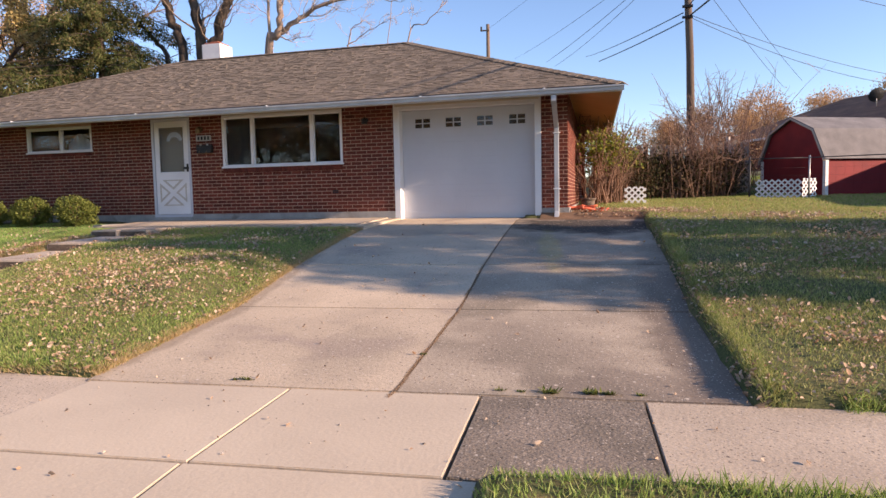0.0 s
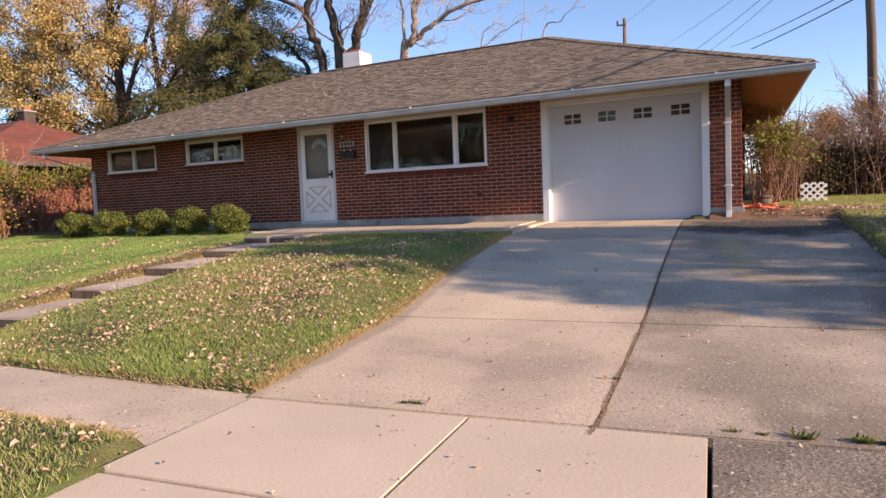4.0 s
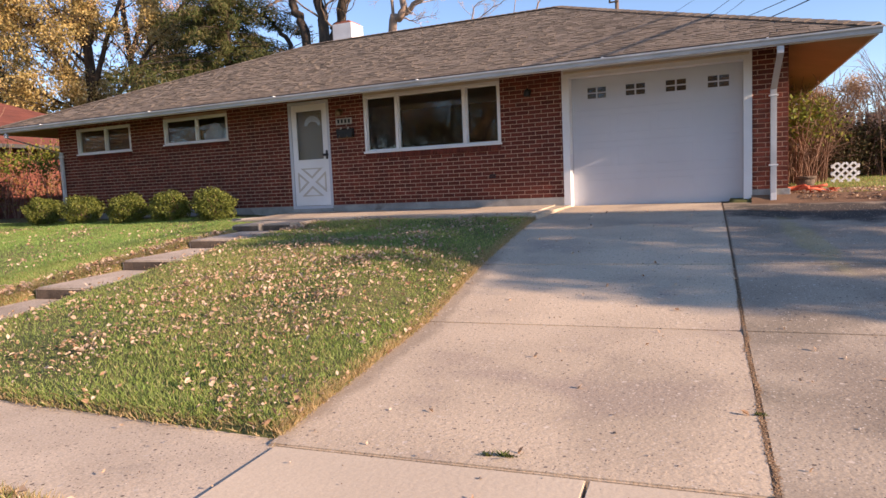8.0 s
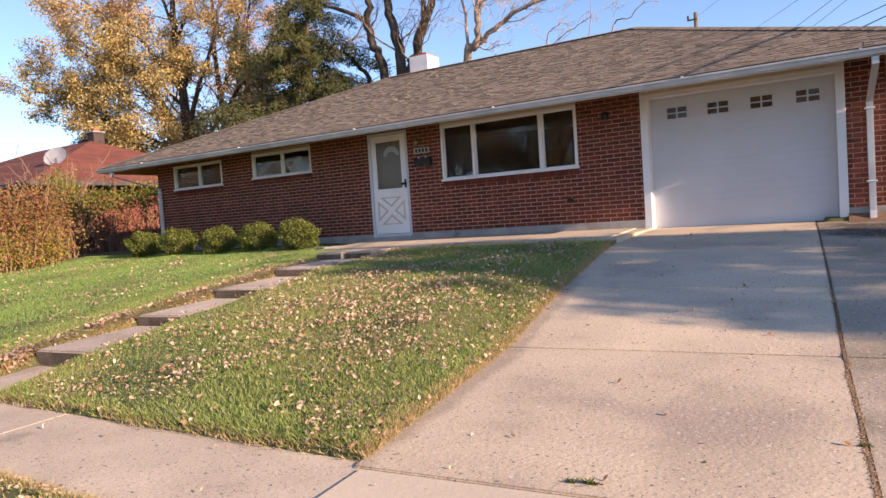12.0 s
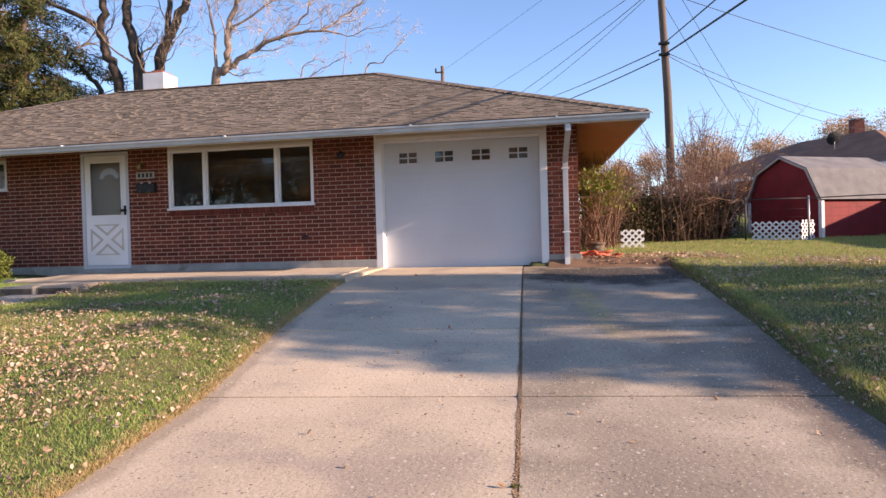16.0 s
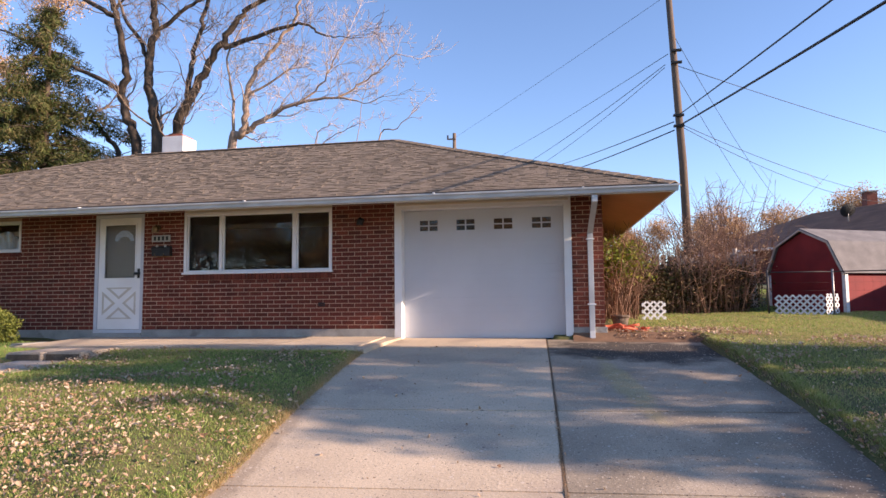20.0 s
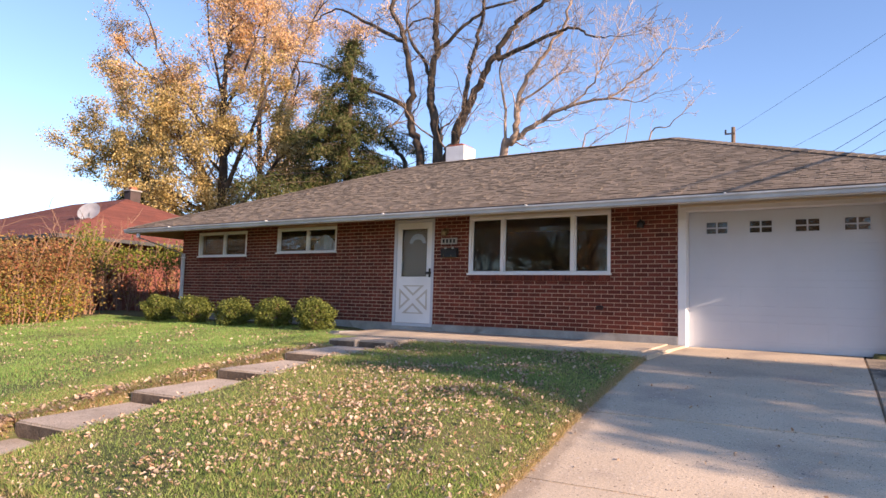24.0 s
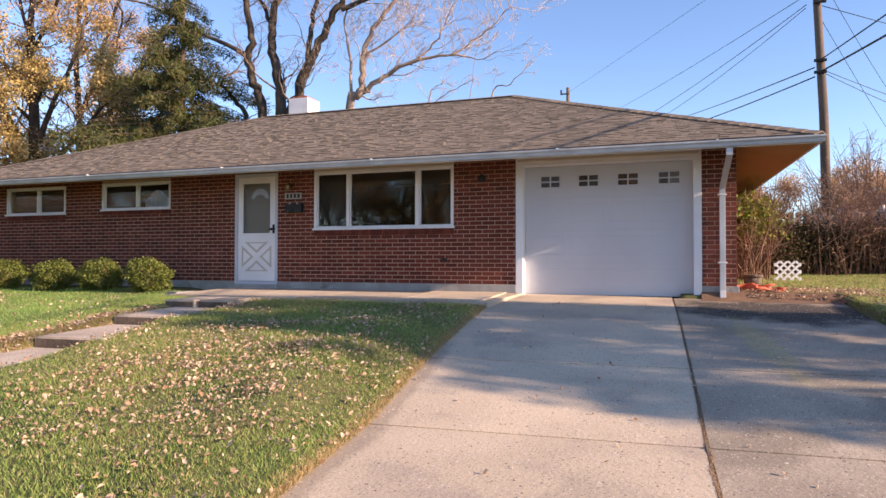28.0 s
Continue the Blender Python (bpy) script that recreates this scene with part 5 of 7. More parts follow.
def grow(vs, fs, start, way, length, radius, depth, rnd, ends, wander=0.18, up=0.05, split=(2, 4), shrink=0.68, thin=0.62, least=0.006, spread_a=0.75):
    """A limb that bends, tapers and forks; ends gathers the tips for leaves."""
    n = 5 if depth > 1 else 4
    pts, radii, p, d = [start.copy()], [radius], start.copy(), way.normalized()
    for k in range(n):
        d = (d + Vector((rnd.gauss(0, wander), rnd.gauss(0, wander), rnd.gauss(0, wander) + up))).normalized()
        p = p + d * (length / n)
        pts.append(p.copy())
        radii.append(max(radius * (1 - 0.45 * (k + 1) / n), least))
    limb(vs, fs, pts, radii, 7 if radius > 0.08 else 5 if radius > 0.025 else 3)
    if depth <= 0:
        ends.append(p)
        return
    kids = rnd.randint(*split)
    for k in range(kids):
        i = n if k == 0 else rnd.randint(2, n)
        q = pts[i]
        side = Vector((rnd.gauss(0, 1), rnd.gauss(0, 1), rnd.gauss(0, 0.6)))
        side = (side - d * side.dot(d)).normalized()
        ang = rnd.uniform(0.25, spread_a) if k else rnd.uniform(0.05, 0.35)
        nd = d * math.cos(ang) + side * math.sin(ang)
        grow(vs, fs, q, nd, length * shrink * rnd.uniform(0.75, 1.2), max(radii[i] * (thin if k else 0.85), least), depth - 1, rnd, ends, wander, up, split, shrink, thin, least, spread_a)
    if depth <= 2:
        ends.append(pts[n // 2])


def leaf_cloud(name, centres, each, spread_r, size, material, seed, slim=0.33, droop=0.0):
    """Many small leaves, each a folded pair of triangles' worth of quad, scattered round centres."""
    r = np.random.default_rng(seed)
    c = np.asarray([tuple(v) for v in centres], float)
    n = len(c) * each
    p = np.repeat(c, each, 0) + r.normal(0, 1, (n, 3)) * np.array([spread_r, spread_r, spread_r * 0.8])
    p[:, 2] -= droop * r.random(n)
    a = r.normal(0, 1, (n, 3))
    a /= np.linalg.norm(a, axis=1)[:, None]
    b = np.cross(a, r.normal(0, 1, (n, 3)))
    b /= np.linalg.norm(b, axis=1)[:, None] + 1e-9
    s = size * r.uniform(0.6, 1.3, (n, 1))
    quad = np.stack([p - a * s * 0.55, p + b * s * slim, p + a * s * 0.55, p - b * s * slim], 1)
    return soup(name, quad, 4, material)


def tree_thing(name, label, at, stems, depth, seed, bark, leaf=None, leaf_label="", kind_cat="tree", **kw):
    """A tree: stems are (offset, way, length, radius)."""
    rnd = random.Random(seed)
    vs, fs, ends = [], [], []
    at = Vector(at)
    for off, way, length, radius in stems:
        grow(vs, fs, at + Vector(off), Vector(way), length, radius, depth, rnd, ends, **kw)
    ob = thing(name, label, kind_cat, at=tuple(at))
    part("trunk", mesh_of("trunk", vs, fs, bark, True), None, ob, "forked trunk and limbs")
    if leaf:
        mat, each, rad, size = leaf
        part("crown", leaf_cloud("crown", ends, each, rad, size, mat, seed), None, ob, leaf_label)
    return ob, ends


def guided_tree(name, label, at, stems, seed, bark, sprouts, depth, length, leaf=None, leaf_label="", least=0.009, side=1.0, sub_r=0.42, twig=None, gaps=0.0):
    """A tree whose main stems follow given bends (offsets from the foot, then the radius at foot and tip); lesser limbs sprout along them."""
    rnd = random.Random(seed)
    vs, fs, ends = [], [], []
    at = Vector(at)
    ob = thing(name, label, "tree", at=tuple(at))
    for pts, ra, rb in stems:
        raw = [at + Vector(p) for p in pts]
        line = []
        for i in range(len(raw) - 1):
            p0, p1, p2, p3 = raw[max(i - 1, 0)], raw[i], raw[i + 1], raw[min(i + 2, len(raw) - 1)]
            for k in range(5):
                t = k / 5
                q = 0.5 * (2 * p1 + (p2 - p0) * t + (2 * p0 - 5 * p1 + 4 * p2 - p3) * t * t + (3 * p1 - p0 - 3 * p2 + p3) * t ** 3)
                line.append(q + Vector((rnd.gauss(0, 0.05), rnd.gauss(0, 0.05), 0)))
        line.append(raw[-1])
        rad = [ra + (rb - ra) * (i / (len(line) - 1)) ** 0.8 for i in range(len(line))]
        sv, sf = [], []
        limb(sv, sf, line, rad, 9)
        part("stem", mesh_of("stem", sv, sf, bark, True), None, ob)
        n = len(line)
        first = next((i for i in range(n) if line[i].z - at.z > 4.5), n // 3)
        for _ in range(sprouts):
            i = rnd.randint(min(first, n - 2), n - 1)
            d = (line[min(i + 1, n - 1)] - line[max(i - 1, 0)]).normalized()
            s = Vector((rnd.gauss(0, 1), rnd.gauss(0, 1), rnd.gauss(0.1, 0.5)))
            s = (s - d * s.dot(d)).normalized()
            ang = rnd.uniform(0.5, 1.15) * side
            k = 1 - 0.5 * i / n
            grow(vs, fs, line[i], d * math.cos(ang) + s * math.sin(ang), length * k * rnd.uniform(0.6, 1.2), max(rad[i] * sub_r, 0.016), depth, rnd, ends, 0.20, 0.04, (2, 4), 0.66, 0.6, least, 0.9)
        grow(vs, fs, line[-1], (line[-1] - line[-2]).normalized(), length * 0.9, rb, depth, rnd, ends, 0.2, 0.05, (3, 4), 0.68, 0.62, least, 0.8)
    part("branchwork", mesh_of("branchwork", vs, fs, twig or bark, True), None, ob, kind="stuff")
    if leaf:
        for mat, each, rad, size, lo, hi in leaf:
            tips = [e for e in ends if lo <= e.z + rnd.gauss(0, 1.2) < hi and 0.5 + 0.5 * math.sin(e.x * 1.9 + 1.3 * math.sin(e.z * 1.3)) * math.sin(e.z * 2.3 + 0.5 * e.x + e.y) + rnd.gauss(0, 0.10) > gaps]
            part("crown", leaf_cloud("crown", tips, each, rad, size, mat, seed), None, ob, leaf_label)
    return ob, ends


# the great bare tree behind the house: several dark stems from one foot
guided_tree("bare_tree", "tall bare tree with several dark stems behind the roof", (-15.0, 14.0, 0.1),
            [([(0.4, 0, 0), (-0.1, 0, 7.0), (-0.6, 0, 8.7), (-0.8, 0, 9.7), (-0.7, 0, 10.9), (-1.2, 0.1, 12.7), (-1.6, 0.2, 13.9), (-2.3, 0.3, 15.2), (-2.2, 0.4, 17.2)], 0.24, 0.09),
             ([(-1.5, 0.1, 13.3), (-2.8, -0.1, 14.1), (-4.1, -0.2, 14.9), (-5.6, -0.2, 15.7), (-7.0, -0.3, 15.3)], 0.12, 0.03),
             ([(-0.8, 0, 9.8), (-2.1, -0.2, 10.5), (-3.1, -0.3, 11.0), (-4.4, -0.4, 11.8), (-6.2, -0.5, 12.7), (-8.2, -0.5, 13.3)], 0.12, 0.03),
             ([(-1.6, 0.2, 13.6), (-0.9, 0.3, 14.2), (0.1, 0.4, 14.2), (0.9, 0.4, 13.6)], 0.06, 0.025),
             ([(0.9, 0.2, 0), (0.9, 0.2, 7.0), (0.6, 0.2, 8.6), (0.4, 0.2, 9.9), (0.3, 0.2, 11.1), (0.5, 0.3, 12.7), (0.3, 0.4, 14.1), (0.2, 0.5, 17.0)], 0.28, 0.12),
             ([(0.25, 0.2, 11.2), (-0.3, 0.2, 12.3), (-1.1, 0.3, 13.4)], 0.10, 0.07),
             ([(0.6, 0.3, 12.5), (2.0, 0.3, 13.4), (3.2, 0.2, 13.9), (4.9, 0.2, 14.0), (5.8, 0.2, 14.3)], 0.10, 0.03),
             ([(1.1, 0, 0), (1.4, 0, 6.6), (1.75, 0, 7.7), (2.3, 0, 9.1), (3.0, 0, 10.3), (3.8, -0.1, 11.4), (4.5, -0.1, 12.4), (5.3, -0.2, 13.0), (6.5, -0.2, 13.5), (7.4, -0.3, 14.2)], 0.28, 0.06),
             ([(2.25, 0, 9.2), (2.3, 0.2, 10.8), (2.6, 0.3, 12.1), (2.8, 0.4, 13.4), (3.1, 0.5, 16.0)], 0.13, 0.07),
             ([(4.0, -0.1, 11.3), (5.2, -0.1, 11.6), (6.6, -0.2, 11.9), (7.6, -0.2, 12.0), (8.3, -0.2, 11.5), (8.9, -0.2, 11.3)], 0.12, 0.025),
             ([(0.0, 0.3, 0), (-0.6, 0.3, 5.2), (-1.2, 0.4, 7.0), (-1.9, 0.5, 8.0), (-2.8, 0.6, 8.9)], 0.18, 0.07)],
            11, BARK, 8, 3, 1.5, least=0.007, twig=BARK_MID, sub_r=0.24)
guided_tree("bare_tree", "pale-barked bare tree with a long sideways limb", (-11.0, 14.2, 0.1),
            [([(0, 0, 0), (0.2, 0, 7.0), (0.7, 0, 7.6), (0.9, 0, 8.5), (0.9, 0.1, 9.7), (1.7, 0.1, 10.9), (2.4, 0.2, 11.7), (3.1, 0.2, 13.0), (3.6, 0.2, 14.4)], 0.22, 0.035),
             ([(0.75, 0, 7.7), (1.8, 0, 8.3), (2.8, 0, 8.7), (3.9, 0, 8.9), (5.0, 0, 8.9), (5.8, 0, 8.7)], 0.13, 0.025),
             ([(3.1, 0, 8.7), (4.1, 0.1, 9.5), (4.8, 0.1, 10.7), (5.3, 0.2, 11.7)], 0.05, 0.018),
             ([(4.9, 0, 8.9), (5.7, 0.1, 9.4), (6.7, 0.1, 10.0), (7.3, 0.1, 10.6)], 0.045, 0.016),
             ([(0.9, 0.1, 9.3), (2.3, 0.2, 10.1), (3.0, 0.2, 10.5)], 0.06, 0.025),
             ([(0.25, 0, 7.1), (0.3, -0.1, 9.5), (0.0, -0.1, 10.9), (0.6, -0.1, 12.1)], 0.08, 0.025)],
            23, BARK_PALE, 14, 3, 1.35, least=0.006, twig=TWIG_PALE, sub_r=0.28)
guided_tree("bare_tree", "thin bare twiggy tree rising behind the ridge", (-6.6, 20.0, 0.1),
            [([(-3.2, 0, 0), (-2.9, 0, 8.0), (-2.0, 0, 9.5)], 0.06, 0.012), ([(-2.8, 0, 8.3), (-1.6, 0, 9.0), (-0.3, 0, 9.5)], 0.03, 0.012), ([(0.2, 0, 0), (0.5, 0, 8.2), (1.5, 0, 9.1), (2.6, 0, 10.1)], 0.06, 0.012), ([(-0.4, 0, 0), (-0.5, 0, 8.4), (-0.1, 0, 11.4)], 0.035, 0.010)], 29, BARK_PALE, 9, 2, 0.75, least=0.006, twig=TWIG_PALE)
# golden maples to the left, beyond the neighbour's roof
guided_tree("maple_tree", "tall maple with golden autumn leaves in layers", (-28.2, 13.2, 0.0),
            [([(0, 0, 0), (0.1, 0, 7.6), (-0.1, 0, 10.1), (-0.3, 0, 13.1), (0.1, 0, 15.9), (0.3, 0, 19.0)], 0.32, 0.06),
             ([(0, 0, 4.5), (-1.6, 0.2, 7.4), (-4.1, 0.2, 10.5), (-7.1, 0.2, 14.0), (-9.5, 0, 16.0)], 0.19, 0.05),
             ([(-0.1, 0, 8.5), (-2.5, -0.3, 11.5), (-5.5, -0.5, 15.0), (-7.2, -0.5, 18.0)], 0.15, 0.04),
             ([(0, 0, 3.5), (-4.0, -0.6, 6.0), (-8.0, -0.9, 8.4), (-10.8, -1.0, 10.0)], 0.16, 0.04),
             ([(-3.0, 0.2, 9.2), (-7.0, 0.3, 11.4), (-11.0, 0.3, 13.8)], 0.11, 0.03),
             ([(0, 0, 6.0), (1.8, -0.3, 8.5), (3.4, -0.4, 10.7), (4.0, -0.4, 13.5)], 0.16, 0.05),
             ([(0, 0, 4.5), (2.6, 0.2, 6.5), (4.6, 0.2, 8.2), (6.0, 0.2, 9.2)], 0.15, 0.04),
             ([(-0.2, 0, 11.0), (1.2, 0.4, 14.0), (2.2, 0.6, 17.0)], 0.11, 0.04),
             ([(-0.3, 0, 12.0), (-2.0, 0.3, 15.5), (-2.8, 0.4, 19.0)], 0.10, 0.03),
             ([(0, 0, 5.2), (-0.8, -1.8, 8.6), (-1.6, -2.8, 11.6)], 0.14, 0.04),
             ([(0, 0, 4.8), (-3.0, -2.0, 7.0), (-5.6, -2.8, 8.4)], 0.13, 0.04)],
            5, BARK, 11, 3, 1.9, ((GOLD, 25, 0.22, 0.13, -9, 12.5), (PINKISH, 20, 0.24, 0.12, 12.0, 99)), "golden leaves in layered clumps", least=0.012, side=1.2, gaps=0.22)
guided_tree("maple_tree", "taller maple behind, with thin orange-pink leaves", (-33.5, 20.5, 0.0),
            [([(0, 0, 0), (0.2, 0, 7), (-0.4, 0.2, 14), (-0.2, 0.2, 21)], 0.34, 0.08),
             ([(0, 0, 9), (2.5, 0, 15.0), (4.6, 0, 19.5)], 0.18, 0.06),
             ([(0, 0, 7), (2.4, 0, 11.5), (3.6, 0, 16.0)], 0.2, 0.06),
             ([(0, 0, 6), (3.5, -0.5, 10.0), (6.5, -0.5, 13.5), (9.0, -0.5, 16.5)], 0.18, 0.05)],
            8, BARK, 11, 3, 2.3, ((PINKISH, 16, 0.28, 0.115, -9, 99),), "thin orange-pink leaves", least=0.014, gaps=0.3)
guided_tree("maple_tree", "thin golden tree at the far end of the neighbour's lot", (-41.0, 2.0, 0.0),
            [([(0, 0, 0), (0, 0, 3), (0.3, 0.2, 7)], 0.2, 0.05), ([(0, 0, 2.2), (3.0, 0, 4.2), (5.0, 0, 5.0)], 0.12, 0.04)],
            9, BARK_MID, 9, 3, 1.7, ((GOLD, 8, 0.25, 0.10, -9, 99),), "thin golden leaves", least=0.010, gaps=0.4)


def spruce(at, height, radius, seed):
    rnd = random.Random(seed)
    ob = thing("spruce_tree", "dark green spruce with drooping branches", "tree", at=at)
    vs, fs, tips = [], [], []
    base = Vector(at)
    limb(vs, fs, [base, base + Vector((0, 0, height * 0.5)), base + Vector((0.1, 0, height))], [0.28, 0.16, 0.02], 7)
    z = 1.0
    while z < height - 0.2:
        k = 1 - z / height
        r = radius * (k ** 0.75) * rnd.uniform(0.75, 1.15) + 0.15
        for _ in range(8 if z < height * 0.72 else 5):
            a = rnd.uniform(0, 2 * math.pi)
            rr = r * rnd.uniform(0.55, 1.15) * (1 + 0.16 * math.sin(3 * a + z * 1.3))
            pts = [base + Vector((0, 0, z)) + Vector((math.cos(a), math.sin(a), 0)) * rr * s + Vector((0, 0, 0.12 * rr * s - 0.30 * rr * s * s)) for s in (0, 0.35, 0.7, 1.0)]
            limb(vs, fs, pts, [0.035, 0.028, 0.018, 0.008], 3)
            for s in np.linspace(0.15, 1.0, max(4, int(rr * 5))):
                q = pts[0].lerp(pts[3], s)
                q.z += 0.12 * rr * s * (1 - s)
                tips.append(q)
        z += 0.46
    part("trunk", mesh_of("trunk", vs, fs, BARK, True), None, ob)
    part("crown", leaf_cloud("crown", tips, 38, 0.11, 0.24, NEEDLE, seed, slim=0.085, droop=0.42), None, ob, "dark needle sprays")


spruce((-18.7, 13.0, 0.0), 13.9, 6.2, 3)
spruce((-38.5, 15.0, 0.0), 10.6, 3.8, 4)


def shrub(name, label, at, rx, ry, h, n, size, mat, seed, cat="shrub", twigs=None, hollow=0.75):
    """A rounded shrub: short stems, and leaves thick on an uneven shell."""
    r = np.random.default_rng(seed)
    ob = thing(name, label, cat, at=at)
    vs, fs = [], []
    for k in range(twigs or 10):
        a, s = r.uniform(0, 2 * math.pi), r.uniform(0.2, 0.9)
        tip = Vector((at[0] + math.cos(a) * rx * s, at[1] + math.sin(a) * ry * s, at[2] + h * r.uniform(0.5, 0.95)))
        root = Vector((at[0] + r.normal(0, 0.06), at[1] + r.normal(0, 0.06), at[2] - 0.05))
        limb(vs, fs, [root, root.lerp(tip, 0.5) + Vector((r.normal(0, 0.03), r.normal(0, 0.03), 0.03)), tip], [0.014, 0.010, 0.005], 4)
    part("brushwood", mesh_of("brushwood", vs, fs, TWIG), None, ob, kind="stuff")
    d = r.normal(0, 1, (n, 3))
    d /= np.linalg.norm(d, axis=1)[:, None]
    lump = 1 + 0.17 * np.sin(d[:, 0] * 5 + seed) * np.sin(d[:, 1] * 4.3 + 1 + d[:, 2] * 3) + 0.11 * np.sin(d[:, 2] * 7 + seed * 2 + d[:, 0] * 4) + np.abs(r.normal(0, 0.06, n))
    rad = (hollow + (1 - hollow) * r.random(n) ** 0.5) * lump
    c = np.array(at) + np.array([0, 0, h * 0.5]) + d * rad[:, None] * np.array([rx, ry, h * 0.52])
    c[:, 2] = np.maximum(c[:, 2], at[2] + 0.03)
    part("foliage", leaf_cloud("foliage", c, 1, 0.02, size, mat, seed), None, ob)
    return ob


for x, s, seed in ((-12.55, 0.40, 1), (-11.2, 0.42, 2), (-9.7, 0.40, 3), (-8.45, 0.40, 4), (-7.2, 0.43, 5)):
    shrub("box_shrub", "rounded green evergreen shrub in the bed before the wall", (x, -0.95, gz(x, -0.95)), s * 1.02, s * 0.95, s * 1.48, 6000, 0.040, BOX_LEAF, seed, hollow=0.62)


def thicket(name, label, pts, h, mat, n, size, seed, twig_mat=TWIG, stems=200, cat="hedge", depth=0.5, leafy=(0.1, 1.0), wave=0.25, arch=0.0):
    """A hedge of many upright stems along a line, with leaves scattered through it."""
    r = np.random.default_rng(seed)
    ob = thing(name, label, cat, at=(pts[0][0], pts[0][1], gz(*pts[0])))
    line = [np.array(p, float) for p in pts]
    seg = np.array([np.linalg.norm(b - a) for a, b in zip(line, line[1:])])

    def along(s):
        d = s * seg.sum()
        for a, b, l in zip(line, line[1:], seg):
            if d <= l:
                return a + (b - a) * d / l
            d -= l
        return line[-1]

    vs, fs, cs = [], [], []
    for k in range(stems):
        s = r.random()
        p = along(s) + r.normal(0, depth * 0.5, 2)
        z = gz(*p)
        top = h * (0.78 + wave * (math.sin(s * 21 + seed) + math.sin(s * 47)) * 0.16 + r.uniform(-0.12, 0.42))
        lean = r.normal(0, 0.22, 2) * top
        a, b = Vector((p[0], p[1], z - 0.05)), Vector((p[0] + lean[0], p[1] + lean[1], z + top))
        out = Vector((r.normal(0, 1), r.normal(0, 1), 0)) * arch * 0.45
        mid = a.lerp(b, 0.55) + Vector((r.normal(0, 0.1), r.normal(0, 0.1), 0.1 + arch * 0.3)) + out * 0.35
        b = b + out - Vector((0, 0, arch * 0.35 * r.random()))
        limb(vs, fs, [a, a.lerp(mid, 0.5) + Vector((r.normal(0, 0.04), r.normal(0, 0.04), arch * 0.06)), mid, mid.lerp(b, 0.5) + Vector((0, 0, arch * 0.08)), b], [0.016, 0.013, 0.010, 0.007, 0.004], 3)
        for _ in range(6):
            q = a.lerp(b, r.uniform(0.2, 0.95))
            e = q + Vector((r.normal(0, 0.3), r.normal(0, 0.3), r.uniform(-0.1, 0.5)))
            limb(vs, fs, [q, q.lerp(e, 0.5) + Vector((r.normal(0, 0.04), r.normal(0, 0.04), 0.06)), e], [0.008, 0.006, 0.003], 3)
    for k in range(n):
        s = r.random()
        p = along(s) + r.normal(0, depth * 0.62, 2)
        lim = h * (0.76 + wave * (math.sin(s * 21 + seed) + math.sin(s * 47)) * 0.16 + r.normal(0, 0.06))
        cs.append((p[0], p[1], gz(*p) + lim * (leafy[0] + (leafy[1] - leafy[0]) * r.random() ** 0.8)))
    part("brushwood", mesh_of("brushwood", vs, fs, twig_mat), None, ob, kind="stuff")
    if n:
        part("foliage", leaf_cloud("foliage", cs, 5, 0.09, size, mat, seed), None, ob)
    return ob


thicket("hedge", "overgrown russet hedge along the lot line", [(-14.9, -8.8), (-15.2, -5.2), (-15.9, -2.0)], 2.2, HEDGE_LEAF, 30000, 0.066, 31, stems=110, depth=0.95, wave=0.6)
thicket("hedge", "yellow-leaved foot of the hedge by the lawn", [(-14.2, -6.5), (-14.7, -3.6), (-15.0, -1.9)], 1.05, HEDGE_GOLD, 3400, 0.055, 33, stems=90, depth=0.42, wave=1.4)
thicket("vine_thicket", "green vine-grown shrubs between the houses", [(-15.2, 2.2), (-16.8, 1.8), (-19.2, 0.8)], 2.35, VINE_LEAF, 600, 0.085, 37, stems=26, depth=0.4, leafy=(0.84, 1.08))
thicket("vine_shrub", "tall shrub grown over with yellow-green vines", [(-16.3, -1.0), (-17.0, -0.2)], 2.75, VINE_LEAF, 620, 0.075, 38, stems=26, depth=0.35, leafy=(0.5, 1.08), arch=0.6, cat="shrub")
thicket("creeper", "red creeper climbing the neighbour's sunlit brick wall", [(-18.95, 0.6), (-18.95, 6.2)], 2.0, HEDGE_LEAF, 420, 0.09, 39, stems=30, depth=0.08, cat="creeper")
# shrubs beside the garage and along the back fence
thicket("tangled_shrub", "tangled bare shrub with some green leaves beside the garage", [(3.95, 3.8), (4.2, 5.2), (4.4, 6.4)], 2.1, VINE_LEAF, 620, 0.085, 41, stems=110, depth=0.40, leafy=(0.62, 1.05), arch=0.5)
thicket("bare_shrub", "bare brown shrubs along the plank fence", [(5.9, 7.6), (6.6, 7.8), (7.6, 8.0)], 2.35, RUSSET, 60, 0.045, 43, twig_mat=TWIG_WARM, stems=80, depth=0.5, arch=0.7)
thicket("bare_shrub", "tall reddish bare shrub by the utility pole", [(6.9, 10.0), (8.6, 10.6)], 3.2, RUSSET, 420, 0.05, 47, twig_mat=TWIG_WARM, stems=125, depth=0.8, arch=0.6)

# leaf colours near black, to paint the shadowy foot of the shrubs
thicket("undergrowth", "tangled undergrowth coloured dark as shade before the plank fence", [(4.4, 6.6), (5.6, 7.7), (7.8, 8.4)], 1.55, UNDER_LEAF, 3600, 0.075, 49, stems=110, depth=0.4, arch=0.5, cat="shrub")
